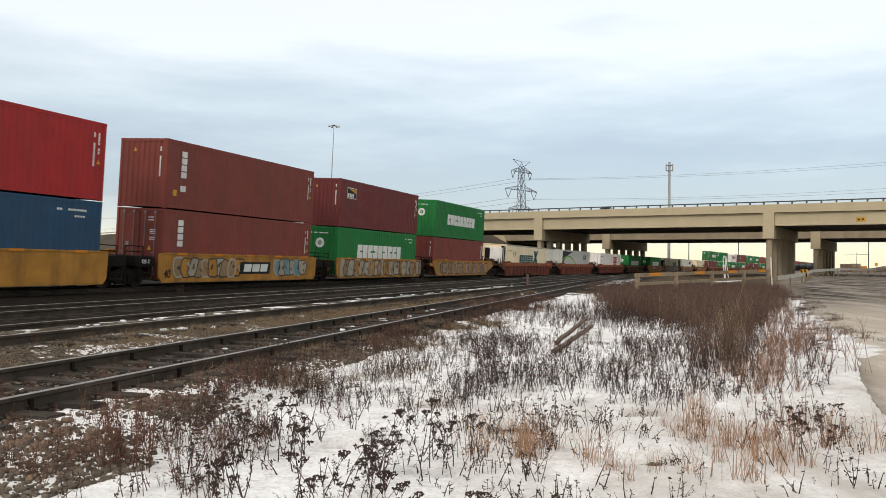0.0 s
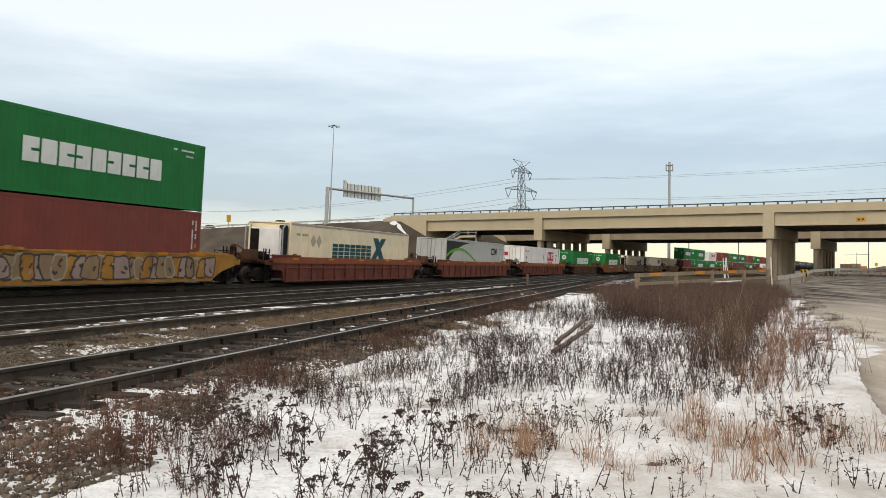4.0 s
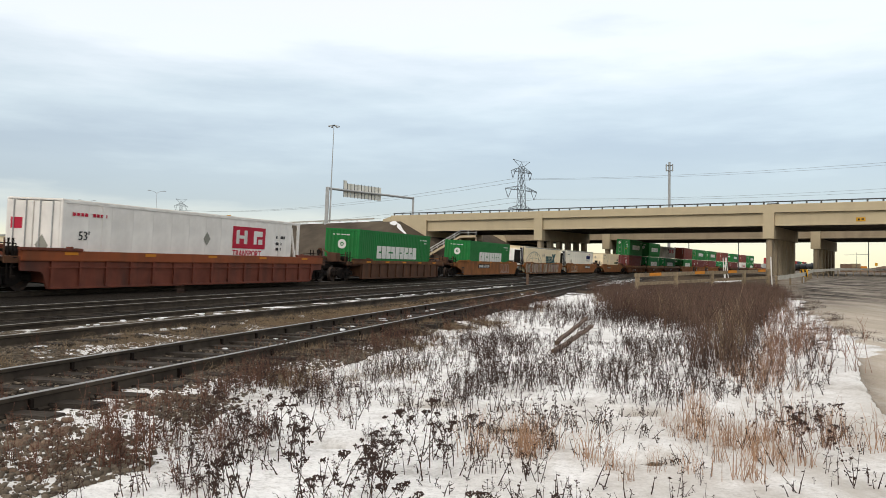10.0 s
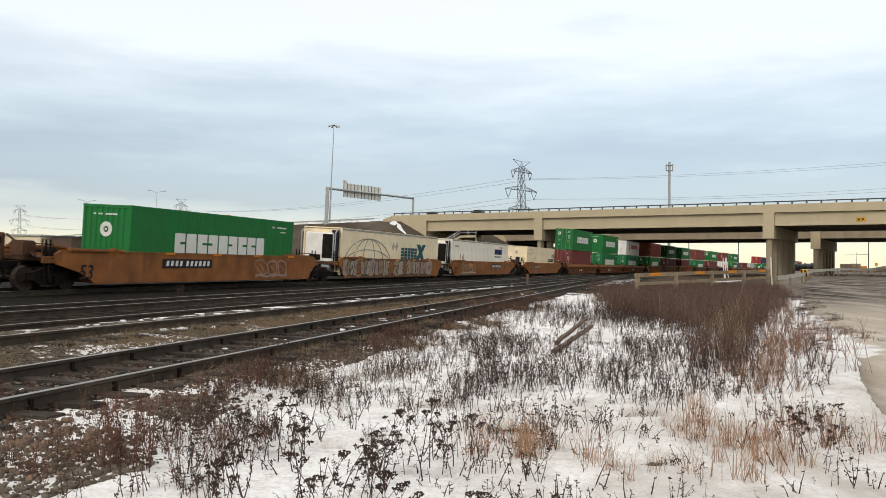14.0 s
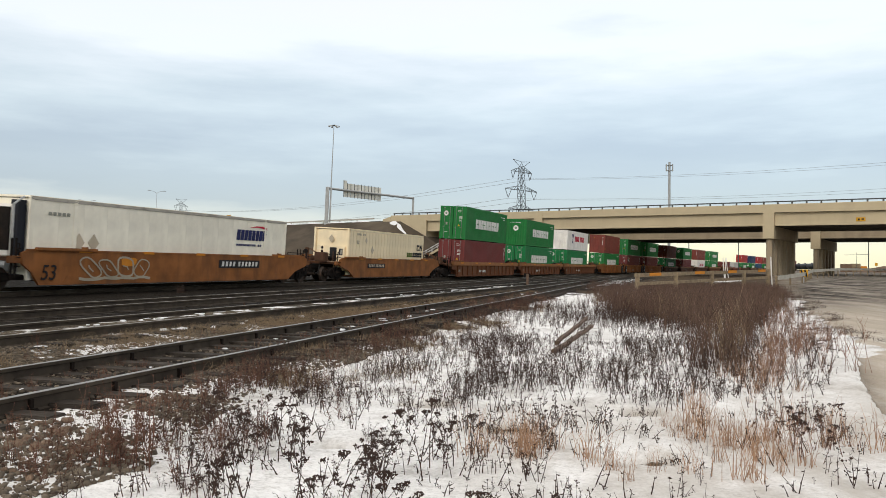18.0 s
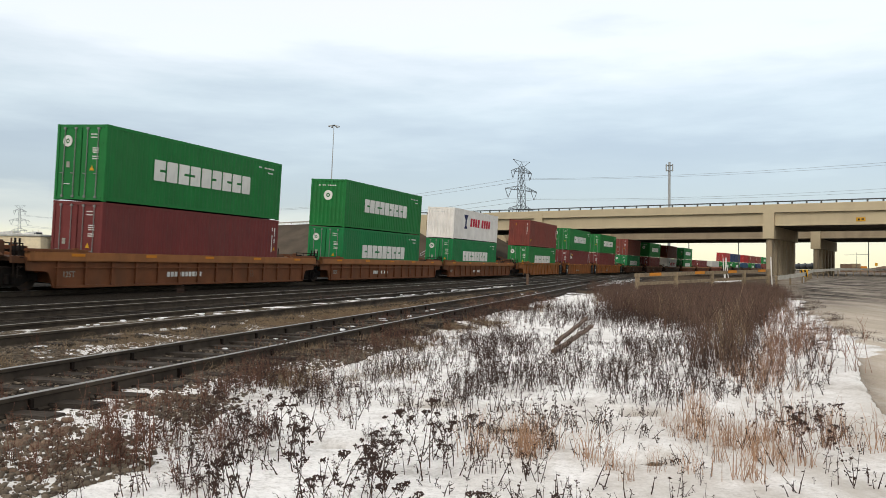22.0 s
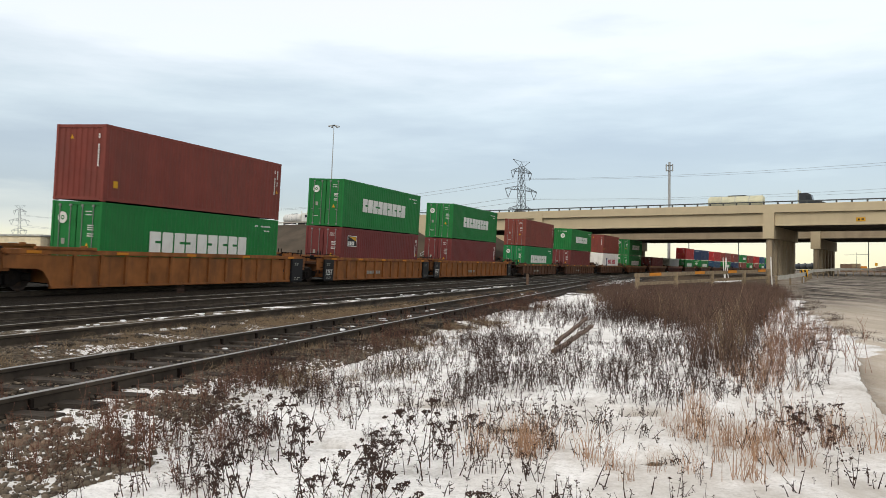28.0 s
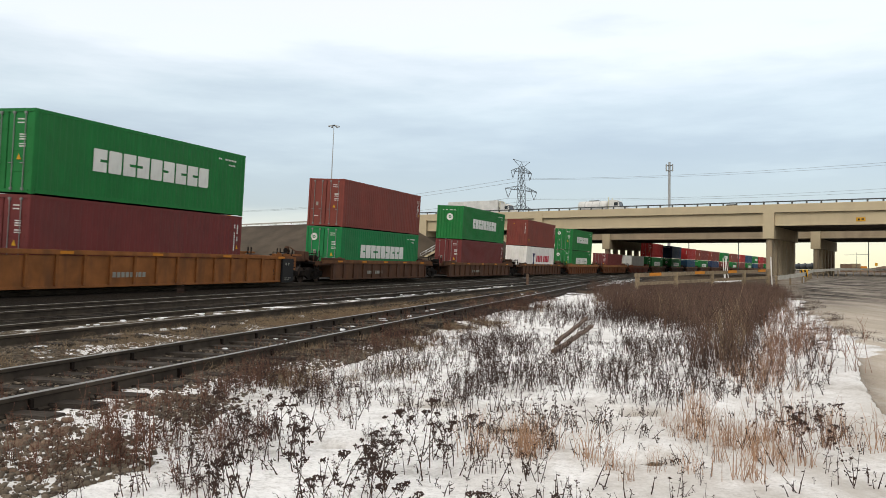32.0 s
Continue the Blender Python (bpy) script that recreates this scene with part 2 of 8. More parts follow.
# ---------------------------------------------------------------- mesh helpers
class Geo:
    """Gathers simple solids into one mesh."""

    def __init__(self):
        self.v, self.f = [], []

    def add(self, vs, fs):
        n = len(self.v)
        self.v += [tuple(p) for p in vs]
        self.f += [tuple(i + n for i in f) for f in fs]
        return self

    def box(self, x0, x1, y0, y1, z0, z1, ch=0.0):
        if ch <= 0:
            return self.add([(x, y, z) for z in (z0, z1) for y in (y0, y1) for x in (x0, x1)],
                            [(0, 2, 3, 1), (4, 5, 7, 6), (0, 1, 5, 4), (2, 6, 7, 3), (0, 4, 6, 2), (1, 3, 7, 5)])
        bm = bmesh.new()
        bmesh.ops.create_cube(bm, size=1, matrix=Matrix.LocRotScale(((x0 + x1) / 2, (y0 + y1) / 2, (z0 + z1) / 2), None, (x1 - x0, y1 - y0, z1 - z0)))
        bmesh.ops.bevel(bm, geom=bm.edges[:], offset=ch, segments=2, affect="EDGES")
        bm.verts.ensure_lookup_table()
        self.add([v.co for v in bm.verts], [[v.index for v in f.verts] for f in bm.faces])
        bm.free()
        return self

    def prism(self, poly, axis, a, b):
        """A polygon extruded along an axis from a to b. poly is in the other two axes, in xyz order."""
        def p(q, w):
            return {"x": (w, q[0], q[1]), "y": (q[0], w, q[1]), "z": (q[0], q[1], w)}[axis]
        n = len(poly)
        return self.add([p(q, a) for q in poly] + [p(q, b) for q in poly],
                        [tuple(range(n))[::-1], tuple(range(n, 2 * n))] + [(i, (i + 1) % n, n + (i + 1) % n, n + i) for i in range(n)])

    def tube(self, p0, p1, r0, r1=None, n=8):
        r1 = r0 if r1 is None else r1
        p0, p1 = Vector(p0), Vector(p1)
        d = (p1 - p0).normalized()
        u = d.orthogonal().normalized()
        w = d.cross(u)
        ring = [u * math.cos(6.28318 * i / n) + w * math.sin(6.28318 * i / n) for i in range(n)]
        return self.add([p0 + c * r0 for c in ring] + [p1 + c * r1 for c in ring],
                        [tuple(range(n))[::-1], tuple(range(n, 2 * n))] + [(i, (i + 1) % n, n + (i + 1) % n, n + i) for i in range(n)])

    def bar(self, p0, p1, w=0.1, h=None):
        """A square bar between two points."""
        h = h or w
        p0, p1 = Vector(p0), Vector(p1)
        d = (p1 - p0).normalized()
        u = d.cross(Vector((0, 0, 1)))
        u = u.normalized() if u.length > 1e-4 else Vector((1, 0, 0))
        k = d.cross(u)
        q = [u * w / 2 + k * h / 2, -u * w / 2 + k * h / 2, -u * w / 2 - k * h / 2, u * w / 2 - k * h / 2]
        return self.add([p0 + c for c in q] + [p1 + c for c in q], [(3, 2, 1, 0), (4, 5, 6, 7), (0, 1, 5, 4), (1, 2, 6, 5), (2, 3, 7, 6), (3, 0, 4, 7)])

    def lathe(self, prof, axis="z", n=16, at=(0, 0, 0)):
        """prof: (radius, along) pairs."""
        vs, fs = [], []
        for r, h in prof:
            for i in range(n):
                c, s = r * math.cos(6.28318 * i / n), r * math.sin(6.28318 * i / n)
                p = {"z": (c, s, h), "y": (c, h, s), "x": (h, c, s)}[axis]
                vs.append((p[0] + at[0], p[1] + at[1], p[2] + at[2]))
        for k in range(len(prof) - 1):
            for i in range(n):
                j = (i + 1) % n
                fs.append((k * n + i, k * n + j, (k + 1) * n + j, (k + 1) * n + i))
        fs += [tuple(range(n))[::-1], tuple(range((len(prof) - 1) * n, len(prof) * n))]
        return self.add(vs, fs)

    def mesh(self, name, mat, smooth=False):
        me = bpy.data.meshes.new(name)
        me.from_pydata(self.v, [], self.f)
        bm = bmesh.new()
        bm.from_mesh(me)
        bmesh.ops.recalc_face_normals(bm, faces=bm.faces[:])
        bm.to_mesh(me)
        bm.free()
        me.materials.append(M[mat] if isinstance(mat, str) else mat)
        if smooth:
            me.shade_smooth()
        return me


def thing(name, label, category, group="", kind="", m=None):
    ob = tagged(new(name), label, category, group, kind)
    if m is not None:
        ob.matrix_basis = m
    return ob


def part(name, geo, mat, parent, label="", m=None, smooth=False):
    me = geo if isinstance(geo, bpy.types.Mesh) else geo.mesh(name, mat, smooth)
    ob = new(name, me)
    ob.parent = parent
    if m is not None:
        ob.matrix_basis = m
    if label:
        ob["label"] = label
    if name in ("marking", "data_blocks"):
        ob["kind"] = "stuff"
    return ob


def solid(name, geo, mat, label, category, group="", kind="", m=None, smooth=False):
    """A thing that is one mesh."""
    ob = tagged(new(name, geo.mesh(name, mat, smooth)), label, category, group, kind)
    if m is not None:
        ob.matrix_basis = m
    return ob


def tri_object(name, V, F, mat, label, category, kind="stuff"):
    """A large triangle mesh from arrays."""
    me = bpy.data.meshes.new(name)
    me.vertices.add(len(V))
    me.vertices.foreach_set("co", V.astype(np.float32).ravel())
    me.loops.add(len(F) * 3)
    me.loops.foreach_set("vertex_index", F.astype(np.int32).ravel())
    me.polygons.add(len(F))
    me.polygons.foreach_set("loop_start", np.arange(0, len(F) * 3, 3, dtype=np.int32))
    me.polygons.foreach_set("loop_total", np.full(len(F), 3, dtype=np.int32))
    me.update(calc_edges=True)
    me.materials.append(M[mat])
    return tagged(new(name, me), label, category, "", kind)


# ---------------------------------------------------------------- plan of the tracks
AZ = radians(20.14)
DIR = (math.sin(AZ), math.cos(AZ))
LEFT = (-math.cos(AZ), math.sin(AZ))
MAIN_D = 23.48
CURVE_S, CURVE_R, CURVE_L = 40.0, 1450.0, 215.0
LEAN = 0.049
SPEED = 10.47


def travelled(t):
    """How far the train has gone by t; it still gathers a little speed over the first seconds."""
    return SPEED * t + float(np.interp(t, (0.0, 3.5, 5.0, 6.5), (1.0, 0.2, 0.04, 0.0)))


def plan(s, d):
    """World x, y of a place s along and d to the left of the line of sight's track direction."""
    return d * LEFT[0] + s * DIR[0], d * LEFT[1] + s * DIR[1]


def main_line(s):
    """World x, y and heading of the main track's centre at s."""
    if s <= CURVE_S:
        return (*plan(s, MAIN_D), AZ)
    q = min(s - CURVE_S, CURVE_L)
    th = q / CURVE_R
    along, across = CURVE_R * math.sin(th), CURVE_R * (1 - math.cos(th))
    rest = max(0.0, s - CURVE_S - CURVE_L)
    along += rest * math.cos(th)
    across += rest * math.sin(th)
    return (*plan(CURVE_S + along, MAIN_D - across), AZ + th)


def main_pose(s):
    x, y, h = main_line(s)
    return Matrix.Translation((x, y, 0)) @ Matrix.Rotation(math.pi / 2 - h, 4, "Z") @ Matrix.Rotation(LEAN, 4, "X")


def bridge_pt(l, w, z=0.0):
    """l along the overpass (0 at the first pier, towards the road), w away from the viewer, z up."""
    return Vector((18.2 + 0.8385 * l + 0.545 * w, 151.9 - 0.545 * l + 0.8385 * w, z))


def bridge_pose(l, w, z=0.0):
    return Matrix.Translation(bridge_pt(l, w, z)) @ Matrix.Rotation(math.atan2(-0.545, 0.8385), 4, "Z")


# ---------------------------------------------------------------- ground
SIDE = ((14.1, 0.045, -400.0, 114.0, -0.04), (10.2, 0.036, -300.0, 150.0, -0.06), (6.31, 0.0724, -200.0, 132.0, -0.18))


def smooth(a, b, x):
    t = np.clip((x - a) / (b - a), 0, 1)
    return t * t * (3 - 2 * t)


def track_coords(x, y):
    return x * DIR[0] + y * DIR[1], x * LEFT[0] + y * LEFT[1]


def lump(x, y, k, seed):
    """Cheap smooth unevenness from a few crossed waves."""
    r = np.random.RandomState(seed)
    z = 0
    for _ in range(6):
        a, f, p = r.uniform(0, 6.28), k * r.uniform(0.5, 2.0), r.uniform(0, 6.28)
        z = z + np.sin((x * math.cos(a) + y * math.sin(a)) * f + p)
    return z / 6


def bed_edge(s):
    """How far left of the origin the ballast begins at s."""
    near = 3.5 + 1.35 * (1 - np.exp(-np.clip(s - 2.5, -3, 60) / 4.5)) + 0.012 * s + 0.18 * np.sin(s * 0.9) + 0.12 * np.sin(s * 2.3)
    return np.minimum(near + 0.085 * np.clip(s - 2.0, 0, 30), 5.2 + 0.0724 * s)


def road_edge(y):
    return 1.1 + 0.42 * y + 0.10 * np.sin(y * 0.6)


HOLLOWS = ((0.64, 7.5, 0.34), (0.93, 6.9, 0.30), (1.47, 6.25, 0.22), (1.69, 6.2, 0.24), (-0.14, 8.85, 0.40), (2.1, 8.2, 0.25), (-0.9, 6.6, 0.2))


def hollow(x, y):
    """1 in the thawed hollows of the snow, falling to 0 round them."""
    return sum(np.exp(-(((x - a) / r) ** 2 + ((y - b) / (r * 0.8)) ** 2) ** 2) for a, b, r in HOLLOWS)


def mud_patch(x, y):
    """1 in the wet muddy patch beside the near rail."""
    s, d = track_coords(x, y)
    return np.exp(-((s - 6.0) / 1.5) ** 4 - ((d - 5.35 - 0.0724 * s) / 0.42) ** 4)


def lying_snow(x, y):
    """1 where snow still lies in patches on the near ballast."""
    s, d = track_coords(x, y)
    return smooth(0.0, 0.22, lump(x, y, 2.7, 71)) * (1 - smooth(4.7, 5.5, d - 0.0724 * s)) * (1 - smooth(8, 11, s))


def ground_z(x, y):
    s, d = track_coords(x, y)
    bed = smooth(-1.0, 0.6, d - bed_edge(s))
    z = -0.47 + 0.05 * lump(x, y, 0.9, 3) + 0.025 * lump(x, y, 4.0, 5)
    z = z * (1 - bed) + bed * (-0.335 + 0.115 * smooth(1.0, 2.8, d - 6.31 - 0.0724 * s) + 0.015 * lump(x, y, 3.0, 8))
    road = smooth(-0.6, 0.8, x - road_edge(y))
    z = z * (1 - road) + road * (-0.33 + 0.04 * lump(x, y, 1.2, 9) + 0.02 * lump(x, y, 5, 2))
    bank = np.exp(-((x - road_edge(y) + 0.5) / 0.7) ** 2) * 0.12 * smooth(-0.3, 0.5, lump(x, y, 0.8, 12))
    z = z + bed * (0.105 * np.exp(-((d - 10.2 - 0.036 * s) / 0.62) ** 6) + 0.085 * np.exp(-((d - 14.1 - 0.045 * s) / 0.62) ** 6)) * (1 - smooth(60, 90, s))
    rise = smooth(30, 110, y) * smooth(-0.5, 3, x - road_edge(y) + 6) * 0.35
    side = x - road_edge(y)
    # the cut edge of the snow beside the dirt road
    ledge = 0.10 * smooth(-1.7, -0.5, side) * (1 - smooth(-0.05, 0.06, side)) * smooth(6.6, 8.2, y) * (1 - smooth(11.5, 15, y))
    near = 1 - smooth(16, 28, y)
    crust = near * (1 - bed) * (0.016 * lump(x, y, 8.0, 21) + 0.010 * lump(x, y, 17.0, 22)) + near * bed * 0.014 * lump(x, y, 11.0, 23)
    return z + bank + rise + ledge + crust - 0.055 * hollow(x, y)


def spaced(fine, step, far, grow):
    out, v, st = [0.0], 0.0, step
    while v < far:
        if v > fine:
            st *= grow
        v += st
        out.append(v)
    return out


def make_ground():
    xs = spaced(8, 0.11, 2600, 1.13)
    xs = np.array([-v for v in xs[:0:-1]] + xs) + 3.0
    ys = spaced(15, 0.13, 2600, 1.045)
    ys = np.array([-v * 1.0 for v in spaced(2, 1.0, 600, 1.6)[:0:-1]] + ys)
    X, Y = np.meshgrid(xs, ys)
    Z = ground_z(X, Y)
    V = np.stack([X, Y, Z], -1).reshape(-1, 3)
    nx, ny = len(xs), len(ys)
    i = np.arange(nx * ny).reshape(ny, nx)
    F = np.stack([i[:-1, :-1], i[:-1, 1:], i[1:, 1:], i[1:, :-1]], -1).reshape(-1, 4)
    me = bpy.data.meshes.new("ground")
    me.vertices.add(len(V))
    me.vertices.foreach_set("co", V.astype(np.float32).ravel())
    me.loops.add(F.size)
    me.loops.foreach_set("vertex_index", F.astype(np.int32).ravel())
    me.polygons.add(len(F))
    me.polygons.foreach_set("loop_start", np.arange(0, F.size, 4, dtype=np.int32))
    me.polygons.foreach_set("loop_total", np.full(len(F), 4, dtype=np.int32))
    me.update(calc_edges=True)
    me.shade_smooth()
    # cover: r = ballast, g = snow, b = road, a = darkening of stones and road
    s, d = track_coords(V[:, 0], V[:, 1])
    bal = smooth(-0.9, 0.5, d - bed_edge(s))
    road = smooth(-0.5, 0.5, V[:, 0] - road_edge(V[:, 1]))
    side = V[:, 0] - road_edge(V[:, 1])
    far_y = smooth(10.5, 14, V[:, 1])
    off = smooth(-0.04 - 0.35 * far_y, 0.10 + 1.0 * far_y, side)
    bare = smooth(-0.25, 1.55, d - bed_edge(s) + 0.85 * smooth(6.5, 10, s))
    snow = (1 - bare) * (1 - off) * (0.80 - 0.50 * smooth(28, 60, V[:, 1]))
    snow = snow + bare * (0.46 - 0.05 * smooth(6.5, 8, d - 0.06 * s) - 0.24 * smooth(10.5, 14, d) + 0.03 * np.exp(-((d - 8.25 - 0.054 * s) / 0.55) ** 2) + 0.06 * np.exp(-((d - 11.9 - 0.055 * s) / 0.5) ** 2))
    snow = snow + off * (0.52 * (1 - smooth(7.2, 8.6, V[:, 1])) + 0.36 * far_y * (1 - smooth(13, 23, V[:, 1])) * (1 - smooth(0.3, 1.8, side)))
    snow = snow - 0.22 * np.exp(-((side + 0.4) / 1.0) ** 2) * smooth(17, 25, V[:, 1]) - 0.21 * hollow(V[:, 0], V[:, 1]) - 0.34 * np.exp(-((d - bed_edge(s) - 0.1) / 0.9) ** 2) * smooth(9, 13, s) * smooth(-0.2, 0.3, lump(V[:, 0], V[:, 1], 1.5, 44))
    snow = snow + 0.10 * mud_patch(V[:, 0], V[:, 1]) + bare * (0.26 * lying_snow(V[:, 0], V[:, 1]) - 0.07 * (1 - smooth(30, 40, s)))
    inner = np.exp(-((d - 6.31 - 0.0724 * s) / 0.85) ** 4)
    snow = snow - 0.17 * inner + bare * (0.085 * np.exp(-((d - 10.15 - 0.036 * s) / 0.45) ** 4) + 0.16 * np.exp(-((d - 14.1 - 0.045 * s) / 0.3) ** 2)) * (1 - smooth(50, 75, s))
    snow = snow + 0.15 * np.exp(-((d - 8.3 - 0.054 * s) / 0.55) ** 2 - ((s - 10.5) / 1.8) ** 2)
    far = smooth(70, 160, np.hypot(V[:, 0], V[:, 1]))
    snow = snow * (1 - far) + 0.05 * far
    snow = snow + 0.46 * np.exp(-((V[:, 0] - 0.353 * V[:, 1]) / 2.2) ** 2 - ((V[:, 1] - 92) / 9) ** 2)
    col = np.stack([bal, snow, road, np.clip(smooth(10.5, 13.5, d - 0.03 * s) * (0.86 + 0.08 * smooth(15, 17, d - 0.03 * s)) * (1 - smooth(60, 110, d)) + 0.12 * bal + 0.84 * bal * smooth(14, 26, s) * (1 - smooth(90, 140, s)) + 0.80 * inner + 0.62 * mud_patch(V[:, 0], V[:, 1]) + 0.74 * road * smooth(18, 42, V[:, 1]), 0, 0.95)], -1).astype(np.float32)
    at = me.color_attributes.new("cover", "FLOAT_COLOR", "POINT")
    at.data.foreach_set("color", col.ravel())
    dirt = np.clip(0.18 * smooth(-2.4, -0.2, side) + 0.62 * smooth(-0.6, 1.2, V[:, 0]) * (1 - smooth(6.5, 10.5, V[:, 1])) + 0.9 * hollow(V[:, 0], V[:, 1]), 0, 0.95)
    at2 = me.color_attributes.new("dirt", "FLOAT_COLOR", "POINT")
    at2.data.foreach_set("color", np.repeat(dirt[:, None], 4, 1).astype(np.float32).ravel())
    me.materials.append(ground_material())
    return tagged(new("ground", me), "snow-patched gravelly ground with ballast and a muddy track", "ground", "", "structure")


def ground_material():
    m = bpy.data.materials.new("patchy_ground")
    m.use_nodes = True
    nt = m.node_tree
    N, L = nt.nodes.new, nt.links.new
    b = nt.nodes["Principled BSDF"]
    tc, at, sep = N("ShaderNodeTexCoord"), N("ShaderNodeAttribute"), N("ShaderNodeSeparateColor")
    at.attribute_name = "cover"
    L(at.outputs["Color"], sep.inputs[0])

    def noise_node(scale, detail=6, rough=0.6, stretch=None):
        n = N("ShaderNodeTexNoise")
        n.inputs["Scale"].default_value, n.inputs["Detail"].default_value, n.inputs["Roughness"].default_value = scale, detail, rough
        if stretch:
            mp = N("ShaderNodeMapping")
            mp.inputs["Scale"].default_value, mp.inputs["Rotation"].default_value = stretch[0], (0, 0, stretch[1])
            L(tc.outputs["Object"], mp.inputs[0])
            L(mp.outputs[0], n.inputs[0])
        else:
            L(tc.outputs["Object"], n.inputs[0])
        return n.outputs[0]

    def ramp(fac, *stops):
        r = N("ShaderNodeValToRGB")
        e = r.color_ramp.elements
        e[0].position, e[0].color = stops[0][0], (*stops[0][1], 1)
        e[1].position, e[1].color = stops[-1][0], (*stops[-1][1], 1)
        for p, c in stops[1:-1]:
            k = e.new(p)
            k.color = (*c, 1)
        L(fac, r.inputs[0])
        return r.outputs[0]

    def mix(fac, a, c):
        x = N("ShaderNodeMix")
        x.data_type = "RGBA"
        L(fac, x.inputs["Factor"])
        L(a, x.inputs["A"])
        L(c, x.inputs["B"])
        return x.outputs["Result"]

    def math_node(op, a, c):
        x = N("ShaderNodeMath")
        x.operation = op
        for k, v in enumerate((a, c)):
            if isinstance(v, (int, float)):
                x.inputs[k].default_value = v
            else:
                L(v, x.inputs[k])
        return x.outputs[0]

    def step(v, a, c):
        x = N("ShaderNodeMapRange")
        x.interpolation_type = "SMOOTHSTEP"
        x.inputs["From Min"].default_value, x.inputs["From Max"].default_value = a, c
        L(v, x.inputs["Value"])
        return x.outputs[0]

    vor = N("ShaderNodeTexVoronoi")
    vor.inputs["Scale"].default_value = 26
    L(tc.outputs["Object"], vor.inputs["Vector"])
    cell = N("ShaderNodeSeparateColor")
    L(vor.outputs["Color"], cell.inputs[0])
    soil = ramp(noise_node(1.6, 8), (0.3, (0.045, 0.032, 0.022)), (0.55, (0.095, 0.068, 0.045)), (0.75, (0.16, 0.12, 0.075)))
    stones = ramp(cell.outputs[0], (0.0, (0.06, 0.05, 0.04)), (0.5, (0.115, 0.095, 0.075)), (0.85, (0.18, 0.15, 0.112)), (1.0, (0.27, 0.235, 0.185)))
    grit = ramp(noise_node(0.5, 6), (0.35, (0.55, 0.52, 0.5)), (0.65, (1.15, 1.1, 1.0)))
    mul = N("ShaderNodeMix")
    mul.data_type, mul.blend_type = "RGBA", "MULTIPLY"
    mul.inputs["Factor"].default_value = 1.0
    L(stones, mul.inputs["A"])
    L(grit, mul.inputs["B"])
    mud = ramp(noise_node(1.3, 10, 0.74, ((1.0, 0.13, 1), -0.40)), (0.3, (0.42, 0.36, 0.29)), (0.42, (0.50, 0.44, 0.36)), (0.52, (0.55, 0.48, 0.40)), (0.63, (0.65, 0.60, 0.53)), (0.74, (0.74, 0.71, 0.67)))
    # stones go near-black where the cover's alpha is high
    darkened = N("ShaderNodeMix")
    darkened.data_type = "RGBA"
    L(at.outputs["Alpha"], darkened.inputs["Factor"])
    L(mul.outputs["Result"], darkened.inputs["A"])
    darkened.inputs["B"].default_value = (0.009, 0.0075, 0.006, 1)
    col = mix(sep.outputs[0], soil, darkened.outputs["Result"])
    wet = N("ShaderNodeMix")
    wet.data_type = "RGBA"
    rut = noise_node(1.1, 9, 0.68, ((1.0, 0.14, 1), -0.40))
    L(math_node("MULTIPLY", at.outputs["Alpha"], math_node("ADD", 0.45, step(rut, 0.30, 0.66))), wet.inputs["Factor"])
    L(mud, wet.inputs["A"])
    wet.inputs["B"].default_value = (0.050, 0.043, 0.037, 1)
    col = mix(sep.outputs[2], col, wet.outputs["Result"])
    big, mid, fine = noise_node(0.55, 3, 0.5), noise_node(1.9, 5, 0.6), noise_node(7.0, 6, 0.65)
    lvl = math_node("ADD", math_node("ADD", math_node("MULTIPLY", big, 0.5), math_node("MULTIPLY", mid, 0.75)), math_node("MULTIPLY", fine, 0.16))
    cover = math_node("SUBTRACT", math_node("ADD", sep.outputs[1], lvl), 1.175)
    sm = step(cover, -0.022, 0.026)
    snowc = ramp(noise_node(1.5, 10, 0.72), (0.30, (0.48, 0.46, 0.44)), (0.41, (0.74, 0.73, 0.72)), (0.51, (0.89, 0.885, 0.88)), (0.64, (0.955, 0.955, 0.955)))
    # shading of the crusty bumps is put into the snow colour as grey mottling
    crust = N("ShaderNodeMix")
    crust.data_type, crust.blend_type = "RGBA", "MULTIPLY"
    crust.inputs["Factor"].default_value = 1.0
    L(snowc, crust.inputs["A"])
    L(ramp(noise_node(9.0, 8, 0.75), (0.34, (0.74, 0.73, 0.72)), (0.46, (0.98, 0.98, 0.98)), (0.62, (1.02, 1.02, 1.025))), crust.inputs["B"])
    grain = N("ShaderNodeMix")
    grain.data_type, grain.blend_type = "RGBA", "MULTIPLY"
    grain.inputs["Factor"].default_value = 1.0
    L(crust.outputs["Result"], grain.inputs["A"])
    L(ramp(noise_node(32.0, 5, 0.7), (0.36, (0.80, 0.80, 0.80)), (0.5, (1, 1, 1)), (0.64, (1.05, 1.05, 1.05))), grain.inputs["B"])
    snowc = grain.outputs["Result"]
    da = N("ShaderNodeAttribute")
    da.attribute_name = "dirt"
    grime = N("ShaderNodeMix")
    grime.data_type = "RGBA"
    L(math_node("MULTIPLY", da.outputs["Fac"], step(noise_node(1.1, 9, 0.7, ((1.0, 0.35, 1), -0.4)), 0.32, 0.62)), grime.inputs["Factor"])
    L(snowc, grime.inputs["A"])
    grime.inputs["B"].default_value = (0.47, 0.43, 0.38, 1)
    snowc = grime.outputs["Result"]
    col = mix(sm, col, snowc)
    L(col, b.inputs["Base Color"])
    b.inputs["Roughness"].default_value = 0.9
    b.inputs["Specular IOR Level"].default_value = 0.08
    bp = N("ShaderNodeBump")
